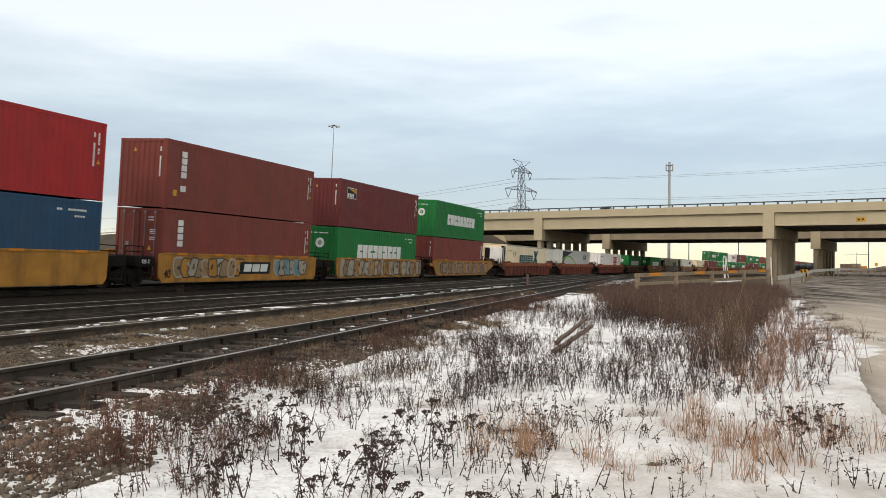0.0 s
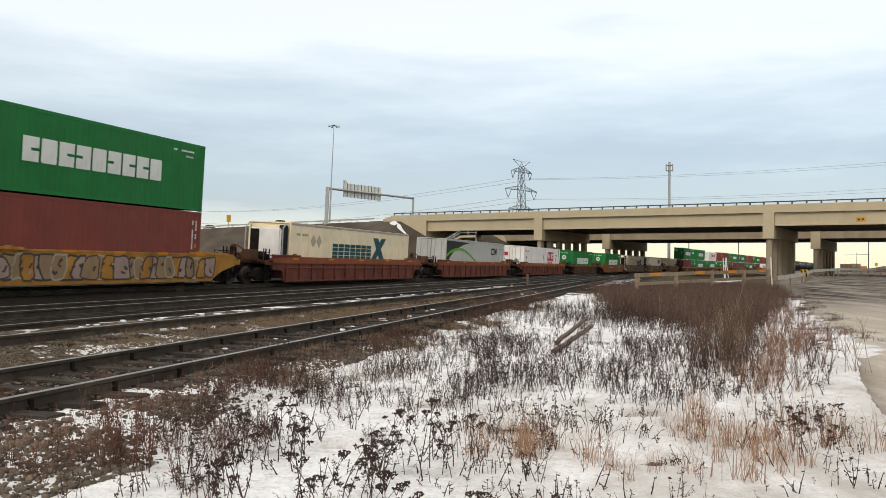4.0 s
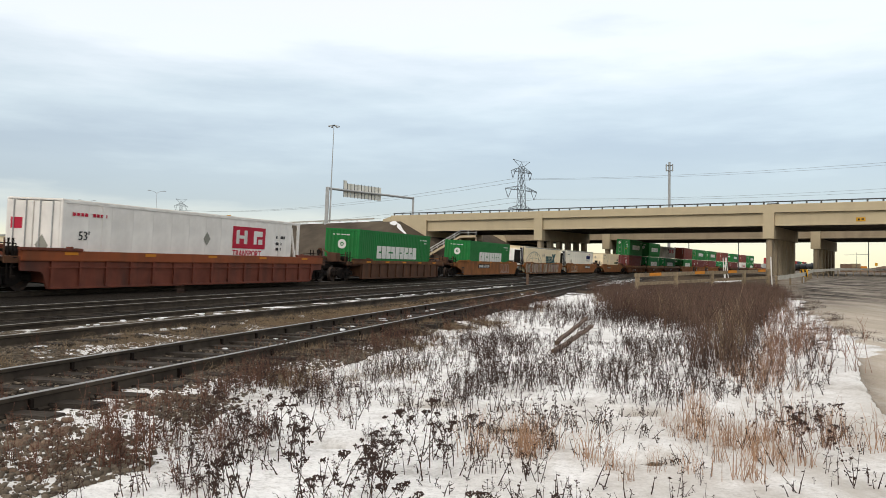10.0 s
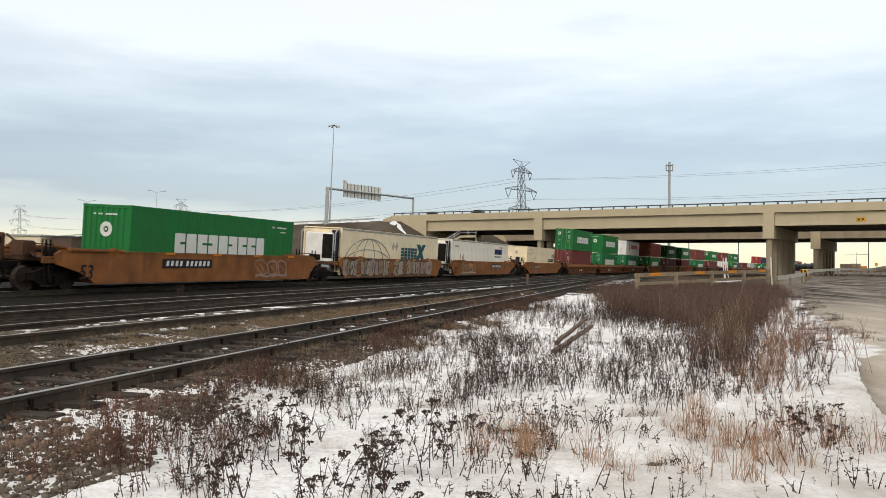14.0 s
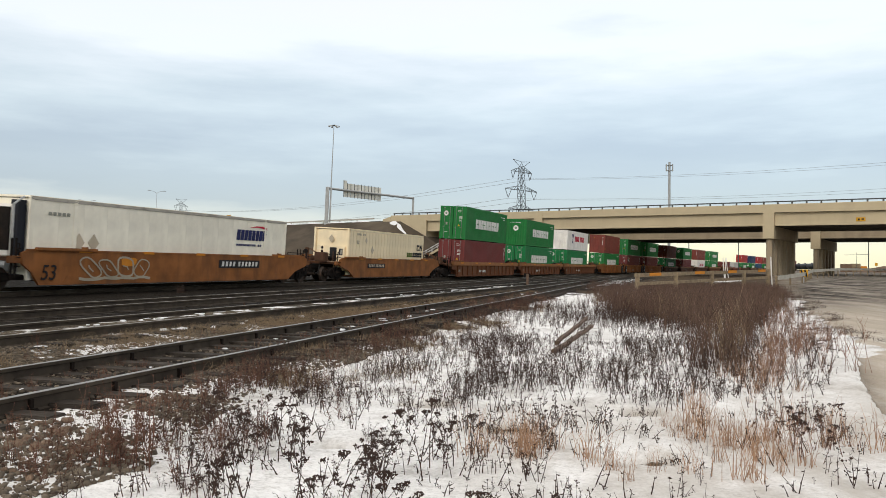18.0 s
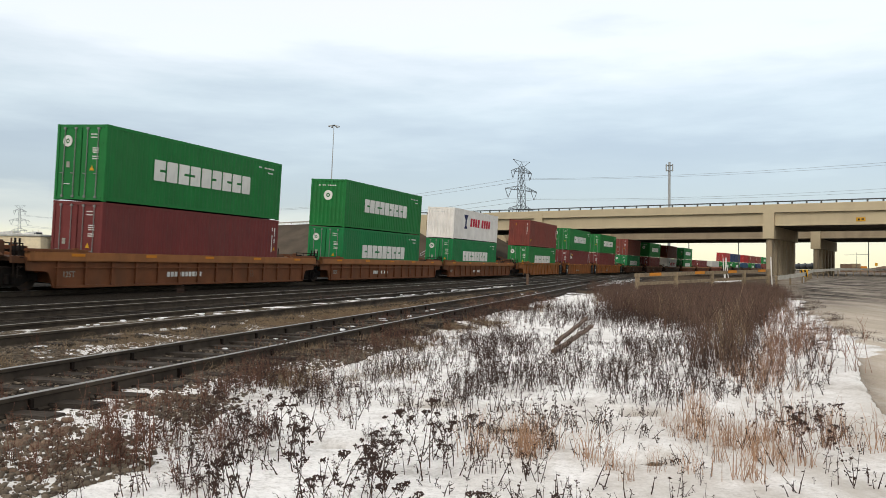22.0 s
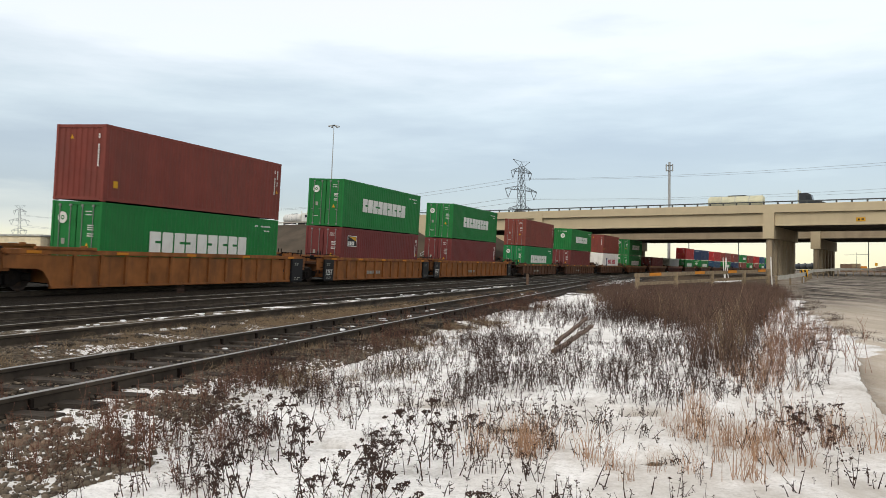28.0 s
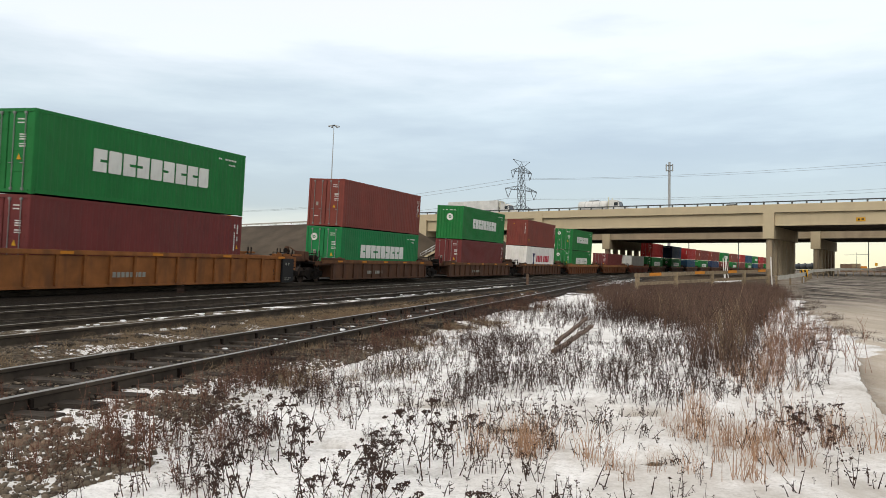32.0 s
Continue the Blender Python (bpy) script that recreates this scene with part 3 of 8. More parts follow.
    bp.inputs["Strength"].default_value, bp.inputs["Distance"].default_value = 0.7, 0.05
    h = math_node("ADD", math_node("MULTIPLY", math_node("SUBTRACT", 1.0, vor.outputs["Distance"]), math_node("SUBTRACT", 1.0, sm)), math_node("MULTIPLY", sm, math_node("ADD", 0.9, math_node("MULTIPLY", fine, 0.6))))
    L(h, bp.inputs["Height"])
    L(bp.outputs[0], b.inputs["Normal"])
    return m


make_ground()

# ---------------------------------------------------------------- tracks
GAUGE = 0.7555


def sweep(path, profile, closed=True):
    """path: list of matrices; profile: y, z points. Returns a Geo."""
    g = Geo()
    n = len(profile)
    for m in path:
        g.v += [tuple(m @ Vector((0, y, z))) for y, z in profile]
    for k in range(len(path) - 1):
        for i in range(n if closed else n - 1):
            j = (i + 1) % n
            g.f.append((k * n + i, k * n + j, (k + 1) * n + j, (k + 1) * n + i))
    if closed:
        g.f += [tuple(range(n))[::-1], tuple(range((len(path) - 1) * n, len(path) * n))]
    return g


RAIL_PROFILE = [(-0.07, -0.18), (0.07, -0.18), (0.07, -0.165), (0.012, -0.145), (0.010, -0.05), (0.035, -0.04), (0.036, -0.004), (-0.036, -0.004), (-0.035, -0.04), (-0.010, -0.05), (-0.012, -0.145), (-0.07, -0.165)]
HEAD_PROFILE = [(-0.033, -0.004), (0.033, -0.004), (0.030, 0.0), (-0.030, 0.0)]
TIE = Geo().box(-0.115, 0.115, -1.28, 1.28, -0.34, -0.175, 0.012).mesh("tie", "tie")


ANCHOR = Geo().box(-0.035, 0.035, -0.095, 0.095, -0.20, -0.13, 0.012).box(-0.02, 0.02, -0.045, 0.045, -0.14, -0.05).mesh("rail_anchor", "iron")
PLATE = Geo().box(-0.09, 0.09, -0.17, 0.17, -0.182, -0.168, 0.004).mesh("tie_plate", "rail_side")


def make_track(name, label, path, ties, head="rail_top", fittings=()):
    tr = thing(name, label, "railway track", "tracks", "structure")
    for sgn in (-1, 1):
        off = Matrix.Translation((0, sgn * GAUGE, 0))
        r = part("rail", sweep([m @ off for m in path], RAIL_PROFILE), "rail_side", tr, "rust-brown steel rail")
        part("railhead", sweep([m @ off for m in path], HEAD_PROFILE), head, r, "polished running surface" if head == "rail_top" else "dull rust-filmed running surface")
        for m in fittings:
            part("rail_anchor", ANCHOR, None, r, m=m @ off)
            part("tie_plate", PLATE, None, r, m=m @ off @ Matrix.Translation((0.0, 0, 0.006)))
    for m in ties:
        part("tie", TIE, None, tr, m=m)
    return tr


def side_pose(k, s):
    d0, g, _, _, zr = SIDE[k]
    x, y = plan(s, d0 + g * s)
    return Matrix.Translation((x, y, zr)) @ Matrix.Rotation(math.pi / 2 - AZ + math.atan(g), 4, "Z")


rt = random.Random(4)
for k, lab in enumerate(("rusty middle siding track beside the main line", "siding track with snow between its ties", "worn yard track nearest the weeds")):
    a, b = SIDE[k][2:4]
    ties = []
    s = -1.0
    while s < (62 if k == 2 else 50):
        ties.append(side_pose(k, s + rt.uniform(-0.04, 0.04)) @ pose(0, rt.uniform(-0.06, 0.06), rt.uniform(-0.012, 0.012) + (0.046 if k == 2 else 0.012), 0, 0, rt.uniform(-1.8, 1.8)))
        s += 0.56
    make_track("siding_track", lab, [side_pose(k, q) for q in (a, b)], ties, "rail_top" if k == 2 else "rail_dull", [side_pose(k, 0.9 + 1.12 * q) for q in range(20)] if k == 2 else ())
main_path = [main_pose(q) for q in [-420, CURVE_S] + [CURVE_S + 5 * i for i in range(1, 44)] + [900]]
make_track("main_track", "curving main line track under the train", main_path, [main_pose(8 + 0.6 * i) for i in range(90)])
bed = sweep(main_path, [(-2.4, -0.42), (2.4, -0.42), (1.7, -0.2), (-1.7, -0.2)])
solid("ballast_bed", bed, material("dark_ballast", (0.012, 0.010, 0.008), 0.95, 0, 0.5, 14, (0.019, 0.015, 0.012), 0.4, 3, 0.3, 30, 0, False, False, 0.05), "near-black ballast shoulder under the main line", "ballast", "", "structure")

# ---------------------------------------------------------------- overpass
def make_overpass(name, label, w0, w1, dz, piers, l0, l1):
    ov = thing(name, label, "bridge", "overpass", "structure")
    B = bridge_pose(0, 0)

    def put(nm, g, mat, lab="", par=None):
        return part(nm, g, mat, par or ov, lab, B)
    # slab and inner girders take the concrete coloured darker for underside shade
    put("deck_slab", Geo().box(l0, l1, w0 + 0.15, w1 - 0.15, 10.2 + dz, 10.55 + dz), "girder_shaded")
    put("road_surface", Geo().box(l0, l1, w0 + 0.6, w1 - 0.6, 10.554 + dz, 10.62 + dz), "asphalt", "asphalt carriageway on the deck")
    for w, sg in ((w0, 1), (w1, -1)):
        pr = [(w, 10.2), (w + sg * 0.42, 10.2), (w + sg * 0.42, 10.62), (w + sg * 0.24, 11.5), (w + sg * 0.03, 11.55), (w, 11.5)]
        put("parapet", Geo().prism([(a, b + dz) for a, b in pr], "x", l0 - 8.3, l1), "concrete", "beige concrete parapet")
        rail = put("handrail", Geo().box(l0 - 7.6, l1, w + sg * 0.08, w + sg * 0.24, 11.88 + dz, 12.06 + dz), "rail_grey", "grey steel top rail")
        post = Geo().box(-0.13, 0.13, -0.07, 0.07, -0.40, 0.0, 0.015).mesh("rail_post", "rail_grey")
        l = l0 - 7.4
        while l < l1:
            part("rail_post", post, None, rail, m=Matrix.Translation((l, w + sg * 0.16, 11.90 + dz)))
            l += 2.15
    # beams span from support to support
    sup = [l0] + [p for p in piers] + [l1]
    n = 6
    for a, b in zip(sup[:-1], sup[1:]):
        for k in range(n):
            w = w0 + 0.9 + (w1 - w0 - 1.8) * k / (n - 1)
            pr = [(-0.42, 8.05), (0.42, 8.05), (0.42, 8.2), (0.14, 8.36), (0.12, 9.85), (0.55, 10.0), (0.55, 10.2), (-0.55, 10.2), (-0.55, 10.0), (-0.12, 9.85), (-0.14, 8.36), (-0.42, 8.2)]
            if k == 0:
                pr = [(-0.46, 8.05), (0.42, 8.05), (0.42, 8.2), (0.14, 8.36), (0.12, 10.2), (-0.34, 10.2), (-0.34, 8.30), (-0.46, 8.26)]
            put("girder", Geo().prism([(w + y, z + dz) for y, z in pr], "x", a + 0.03, b - 0.03), ("concrete" if dz == 0 else "concrete_dark") if k == 0 else "girder_shaded", "long plain beige girder" if k == 0 else "")
    for p in piers:
        pier = thing("bridge_pier", "beige concrete bridge pier with a row of columns", "pier", "overpass piers", "structure", B)
        capg = Geo().prism([(w0 + 0.2, 5.97 + dz), (w1 - 0.2, 5.97 + dz), (w1 - 0.2, 8.0 + dz), (w0 + 0.2, 8.0 + dz)], "x", p - 0.85, p + 0.85)
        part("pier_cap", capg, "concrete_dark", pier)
        part("end_block", Geo().box(p - 0.88, p + 0.88, w0 - 0.05, w0 + 1.3, 5.95 + dz, 11.0 + dz, 0.04), "concrete", pier, "upright end block over the cap")
        ncol = 6
        for k in range(ncol):
            w = w0 + 1.2 + (w1 - w0 - 2.4) * k / (ncol - 1)
            c = Geo().prism([(p - 0.45, w - 0.6), (p - 0.25, w - 0.8), (p + 0.25, w - 0.8), (p + 0.45, w - 0.6), (p + 0.45, w + 0.6), (p + 0.25, w + 0.8), (p - 0.25, w + 0.8), (p - 0.45, w + 0.6)], "z", -0.6, 5.98 + dz)
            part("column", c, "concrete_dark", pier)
    return ov


make_overpass("overpass_near", "long beige concrete highway overpass with steel handrail", 0.0, 23.5, 0.0, (0.0, 41.6), -27.0, 150.0)
make_overpass("overpass_far", "second parallel concrete overpass behind the first", 35.0, 61.5, -0.85, (0.0, 43.8), -27.0, 150.0)


def make_embankment():
    em = thing("embankment", "bare brown highway embankment leading up to the overpass", "embankment", "", "structure")
    g = Geo()
    secs = []
    for l, zt in ((-13, 0.0), (-19.5, 3.5), (-26, 7.0), (-32.5, 10.2), (-40, 10.3), (-80, 9.9), (-130, 8.7), (-200, 6.6), (-330, 3.0)):
        z = max(zt, 0.02)
        run = 1.75 * z
        uneven = 0.25 * math.sin(l * 0.7)
        secs.append([(l, -run, -0.9), (l, -run * 0.5, z * 0.5 + uneven), (l, -0.4, z), (l, 62, z - 0.4), (l, 62 + run, -0.9)])
    n = 5
    for sc in secs:
        g.v += [tuple(bridge_pt(a, b, c)) for a, b, c in sc]
    for k in range(len(secs) - 1):
        for i in range(n):
            j = (i + 1) % n
            g.f.append((k * n + i, k * n + j, (k + 1) * n + j, (k + 1) * n + i))
    part("bank", g, "bank", em)
    for w0, dz in ((0.0, 0.0), (35.0, -0.85)):
        part("abutment", Geo().prism([(-27.3, -0.6), (-25.9, -0.6), (-25.9, 8.02 + dz), (-27.3, 10.15 + dz)], "y", w0 + 0.1, w0 + 23.4), "concrete", em, "", bridge_pose(0, 0))
        part("wing_wall", Geo().prism([(-27.2, 5.8 + dz), (-27.2, 10.2 + dz), (-35.3, 10.2 + dz), (-35.35, 11.3 + dz), (-37.4, 10.75 + dz), (-37.4, 9.4 + dz), (-33, 9.0 + dz)], "y", w0 - 0.03, w0 + 0.35), "concrete", em, "", bridge_pose(0, 0))
    part("end_pilaster", Geo().box(-27.2, -25.9, -0.12, 0.5, 5.5, 10.45, 0.03), "concrete", em, "upright concrete end block", bridge_pose(0, 0))
    return em


make_embankment()


def bank_z(l, w):
    """Height of the embankment's side slope."""
    crest = float(np.interp(-l, (13, 19.5, 26, 32.5, 40, 80), (0, 3.5, 7.0, 10.2, 10.3, 9.9)))
    k = (-w - 0.4) / max(0.875 * crest - 0.4, 0.1)
    return crest * (1 - 0.5 * k) + 0.25 * math.sin(l * 0.7) * k


def access_stair():
    """Concrete flight with pipe handrails climbing the abutment slope."""
    st = thing("access_stair", "pale concrete access stair with steel pipe handrails", "stair", "", "structure")
    a, b, c = Vector((-4.6, 160.5, 2.2)), Vector((3.4, 160.0, 7.0)), Vector((6.6, 159.8, 7.1))
    n = Vector((0.1, 1.0, 0))
    for p, q, nm in ((a, b, "flight"), (b, c, "landing")):
        g = Geo()
        for e in (p, q):
            g.v += [tuple(e), tuple(e + n * 1.5), tuple(e + n * 1.5 - Vector((0, 0, 0.45))), tuple(e - Vector((0, 0, 0.45)))]
        g.f += [(0, 1, 2, 3), (7, 6, 5, 4)] + [(i, 4 + i, 4 + (i + 1) % 4, (i + 1) % 4) for i in range(4)]
        part(nm, g, "concrete", st, "pale concrete " + nm)
        for off in (0.05, 1.4):
            rail = part("handrail", Geo().tube(p + n * off + Vector((0, 0, 1.05)), q + n * off + Vector((0, 0, 1.05)), 0.05).tube(p + n * off + Vector((0, 0, 0.55)), q + n * off + Vector((0, 0, 0.55)), 0.04), "galv", st, "grey pipe handrail")
            m = max(2, int((q - p).length / 1.3))
            for i in range(m + 1):
                e = p.lerp(q, i / m) + n * off
                part("rail_post", Geo().bar(e, e + Vector((0, 0, 1.05)), 0.08), "galv", rail)
    for e in (b, c):
        part("support", Geo().bar(e + n * 0.75 - Vector((0, 0, 0.4)), Vector((e.x, e.y + 0.75, -0.6)), 0.4, 0.4), "concrete_dark", st, "square concrete support")
    part("footing", Geo().bar(a + n * 0.75 - Vector((0, 0, 0.3)), Vector((a.x, a.y + 0.75, -0.6)), 1.2, 1.2), "concrete_dark", st)
    return st


access_stair()


# ---------------------------------------------------------------- containers
L40, L53, WID, HGT = 12.192, 16.154, 2.438, 2.896
MESH = {}


def cached(key, make):
    if key not in MESH:
        MESH[key] = make()
    return MESH[key]


def corrugated(a0, a1, z0, z1, out, depth, pitch, axis, sgn):
    """A folded steel sheet between a0 and a1, with its back. axis: 'x' runs along the side, 'y' across the end."""
    n = int((a1 - a0) / pitch)
    p = (a1 - a0) / n
    pts = [(a0, out)]
    for i in range(n):
        b = a0 + i * p
        pts += [(b + p * 0.30, out), (b + p * 0.45, out - depth), (b + p * 0.85, out - depth), (b + p, out)]
    g = Geo()
    q = len(pts)
    for z in (z0, z1):
        for a, o in pts:
            g.v.append((a, sgn * o, z) if axis == "x" else (sgn * o, a, z))
    for i in range(q - 1):
        g.f.append((i, i + 1, q + i + 1, q + i))
    k = len(g.v)
    bk = out - depth - 0.03
    for z in (z0, z1):
        for a in (a0, a1):
            g.v.append((a, sgn * bk, z) if axis == "x" else (sgn * bk, a, z))
    g.f += [(k, k + 2, k + 3, k + 1), (0, q, k + 2, k), (q - 1, k + 1, k + 3, 2 * q - 1)]
    return g


def raw_mesh(g, name, mat):
    me = bpy.data.meshes.new(name)
    me.from_pydata(g.v, [], g.f)
    me.materials.append(M[mat])
    return me


def word_bars(x0, z0, width, height, count, lean=0.0, slot=0.25, y=0.0, thick=0.012):
    """A row of plain blocks standing for a brand name, each with a short slot."""
    g = Geo()
    w = width / count
    for i in range(count):
        a, b = x0 + i * w + w * 0.07, x0 + (i + 1) * w - w * 0.07
        zc, sl = z0 + height * 0.5, height * slot * 0.3
        k = lean * height
        g.prism([(a, z0), (b, z0), (b + k * 0.4, zc - sl), (a + (b - a) * 0.55 + k * 0.4, zc - sl), (a + (b - a) * 0.55 + k * 0.5, zc + sl), (b + k * 0.6, zc + sl), (b + k, z0 + height), (a + k, z0 + height)], "y", y - thick, y)
    return g


def heavy_block(k, w=0.66, h=0.84):
    """One of three plain slotted blocks of which the painted word is made."""
    s = 0.045
    outline = (
        [(0, 0), (w, 0), (w, h * 0.44), (w * 0.5, h * 0.44), (w * 0.5, h * 0.56), (w, h * 0.56), (w, h), (0, h)],
        [(0, 0), (w, 0), (w, h), (0, h), (0, h * 0.56), (w * 0.45, h * 0.56), (w * 0.45, h * 0.44), (0, h * 0.44)],
        [(s, 0), (w - s, 0), (w, s), (w, h - s), (w - s, h), (s, h), (0, h - s), (0, s)],
    )[k]
    return Geo().prism(outline, "y", -0.012, 0).mesh("brand_block", "letter_white")


def tiny_bars(x0, z0, width, height, count, y, upright=False, seed=1):
    g = Geo()
    r = random.Random(seed)
    w = width / count
    for i in range(count):
        if r.random() < 0.12:
            continue
        if upright:
            g.box(x0, x0 + height, y - 0.008, y, z0 - (i + 0.85) * w, z0 - i * w)
        else:
            g.box(x0 + i * w, x0 + (i + 0.72) * w, y - 0.008, y, z0, z0 + height)
    return g


def ring_emblem(x, yc, zc, r, parent):
    """The round white emblem on an end wall."""
    g = Geo()
    n = 24
    for k, (ra, xx) in enumerate(((r * 0.42, x), (r, x), (r, x - 0.012), (r * 0.42, x - 0.012))):
        for i in range(n):
            a = 6.28318 * i / n
            g.v.append((xx, yc + ra * math.cos(a), zc + ra * math.sin(a)))
    for k in range(4):
        for i in range(n):
            g.f.append((k * n + i, k * n + (i + 1) % n, ((k + 1) % 4) * n + (i + 1) % n, ((k + 1) % 4) * n + i))
    e = part("emblem", g, "letter_white", parent, "round white emblem")
    part("emblem_centre", Geo().box(x - 0.012, x, yc - r * 0.16, yc + r * 0.16, zc - r * 0.16, zc + r * 0.16), "letter_white", e)


def freight_box(colour, label, length=L40, end="plain", brand=None, emblem=False, codes=True, HGT=HGT):
    """A shipping container, its origin under its middle; the near side is -y and the trailing end -x."""
    ob = thing("shipping_container", label, "container", "containers on the train")
    h = length / 2
    W = WID / 2
    body = colour
    sm = cached(("side", colour, length, HGT), lambda: raw_mesh(corrugated(-h + 0.14, h - 0.14, 0.16, HGT - 0.11, W - 0.004, 0.020, 0.278, "x", -1), "side_wall", body))
    part("side_wall", sm, None, ob)
    part("side_wall", sm, None, ob, m=Matrix.Rotation(math.pi, 4, "Z"))
    part("roof", cached(("roof", colour, length, HGT), lambda: Geo().box(-h + 0.05, h - 0.05, -W + 0.05, W - 0.05, HGT - 0.09, HGT - 0.03).mesh("roof", body)), None, ob)
    part("floor_pan", cached(("floor", length), lambda: Geo().box(-h + 0.1, h - 0.1, -W + 0.06, W - 0.06, 0.03, 0.15).mesh("floor_pan", "iron")), None, ob)
    post = cached(("post", colour, HGT), lambda: Geo().box(-0.07, 0.07, -0.065, 0.065, 0.1, HGT - 0.1, 0.012).mesh("corner_post", body))
    cast = cached(("cast", colour), lambda: Geo().box(-0.089, 0.089, -0.081, 0.081, -0.059, 0.059, 0.012).mesh("corner_casting", body))
    for sx in (-1, 1):
        for sy in (-1, 1):
            part("corner_post", post, None, ob, m=Matrix.Translation((sx * (h - 0.075), sy * (W - 0.07), 0)))
            for z in (0.059, HGT - 0.059):
                part("corner_casting", cast, None, ob, m=Matrix.Translation((sx * (h - 0.089), sy * (W - 0.081), z)))
    rail = cached(("rail", colour, length), lambda: Geo().box(-h + 0.18, h - 0.18, -0.04, 0.04, -0.06, 0.06).mesh("edge_rail", body))
    for sy in (-1, 1):
        part("top_rail", rail, None, ob, m=Matrix.Translation((0, sy * (W - 0.043), HGT - 0.065)))
        part("bottom_rail", rail, None, ob, m=Matrix.Translation((0, sy * (W - 0.046), 0.1)))
    er = cached(("endrail", colour), lambda: Geo().box(-0.05, 0.05, -W + 0.16, W - 0.16, -0.06, 0.06).mesh("end_rail", body))
    for sx in (-1, 1):
        for z in (0.1, HGT - 0.07):
            part("end_rail", er, None, ob, m=Matrix.Translation((sx * (h - 0.056), 0, z)))
    part("end_wall", cached(("end", colour, HGT), lambda: raw_mesh(corrugated(-W + 0.13, W - 0.13, 0.15, HGT - 0.12, 0.0, 0.045, 0.245, "y", -1), "end_wall", body)), None, ob,
         m=Matrix.Translation((h - 0.01, 0, 0)) @ Matrix.Rotation(math.pi, 4, "Z"))
    if end == "plain":
        part("end_wall", MESH[("end", colour, HGT)], None, ob, m=Matrix.Translation((-h + 0.01, 0, 0)))
        if emblem:
            ring_emblem(-h + 0.012, 0.0, HGT * 0.66, 0.30, ob)
    else:
        dm = cached(("door", colour, HGT), lambda: Geo().box(-0.02, 0.03, -0.53, 0.53, 0.16, HGT - 0.13, 0.01).box(-0.035, -0.02, -0.48, 0.48, 0.75, 0.83).box(-0.035, -0.02, -0.48, 0.48, 1.45, 1.53).box(-0.035, -0.02, -0.48, 0.48, 2.15, 2.23).mesh("door", body))
        rm = cached(("lockrod", HGT), lambda: Geo().tube((0, 0, 0.1), (0, 0, HGT - 0.1), 0.017).box(-0.03, 0.02, -0.02, 0.14, 1.02, 1.05).box(-0.03, 0.02, -0.05, 0.05, 0.12, 0.2).box(-0.03, 0.02, -0.05, 0.05, HGT - 0.2, HGT - 0.12).mesh("lock_rod", "rod"))
        for sy in (-1, 1):
            d = part("door", dm, None, ob, m=Matrix.Translation((-h + 0.05, sy * 0.55, 0)))
            for q in (-0.27, 0.25):
                part("lock_rod", rm, None, d, "steel locking rod", Matrix.Translation((-0.06, q, 0)))
            pl = cached(("plates", sy), lambda: tiny_bars(0, 0, 0.30, 0.045, 5, 0).mesh("marking", "letter_white"))
            for z in ((2.50, 2.38, 1.98, 1.90, 1.82, 1.66, 1.58) if sy < 0 else (0.6,)):
                part("marking", pl, None, d, m=Matrix.Translation((-0.04, (0.10 if z > 2.2 else -0.02) if sy < 0 else 0.2, z)) @ Matrix.Rotation(-math.pi / 2, 4, "Z"))
            if sy < 0:
                part("decal", cached("door_decal", lambda: Geo().prism([(0, 0), (0.2, 0), (0.1, 0.2)], "y", -0.008, 0).mesh("decal", "yellow_mark")), None, d, "yellow warning triangle", Matrix.Translation((-0.04, 0.08, 1.15)) @ Matrix.Rotation(-math.pi / 2, 4, "Z"))
            else:
                part("placard", cached("door_plate", lambda: Geo().box(0, 0.16, -0.008, 0, 0, 0.22).mesh("placard", "letter_grey")), None, d, "small grey plate", Matrix.Translation((-0.04, 0.12, 1.25)) @ Matrix.Rotation(-math.pi / 2, 4, "Z"))
        if emblem:
            ring_emblem(-h + 0.008, 0.66, HGT * 0.78, 0.22, ob)
    column = codes and colour in ("box_brown", "box_maroon", "box_red")
    if column:
        cm = cached("code_column", lambda: tiny_bars(0, 0, 1.25, 0.075, 13, 0, True, 2).mesh("marking", "letter_white"))
        cs = cached("code_short", lambda: tiny_bars(0, 0, 0.8, 0.075, 7, 0, True, 6).mesh("marking", "letter_white"))
        dc = cached("small_decal", lambda: Geo().prism([(0, 0), (0.16, 0), (0.08, 0.17)], "y", -0.008, 0).mesh("decal", "yellow_mark"))
        part("marking", cm, None, ob, m=Matrix.Translation((h - 0.62, -W - 0.001, HGT - 0.40)))
        part("marking", cs, None, ob, m=Matrix.Translation((h - 0.40, -W - 0.001, HGT - 0.40)))
        part("decal", dc, None, ob, "small yellow warning decal", Matrix.Translation((h - 0.43, -W - 0.001, HGT - 1.55)))
        if end == "plain":
            part("marking", cm, None, ob, m=Matrix.Translation((-h + 0.005, -0.86, HGT - 0.35)) @ Matrix.Rotation(-math.pi / 2, 4, "Z"))
            part("decal", dc, None, ob, "small yellow warning decal", Matrix.Translation((-h + 0.005, 0.5, HGT - 0.55)) @ Matrix.Rotation(-math.pi / 2, 4, "Z"))
    elif codes:
        part("marking", cached("code_top", lambda: tiny_bars(0, 0, 1.35, 0.075, 11, 0, seed=2).mesh("marking", "letter_white")), None, ob, m=Matrix.Translation((h - 2.1, -W - 0.001, HGT - 0.42)))
        part("marking", cached("code_low", lambda: tiny_bars(0, 0, 0.5, 0.07, 4, 0, seed=3).mesh("marking", "letter_white")), None, ob, m=Matrix.Translation((h - 1.3, -W - 0.001, HGT - 0.64)))
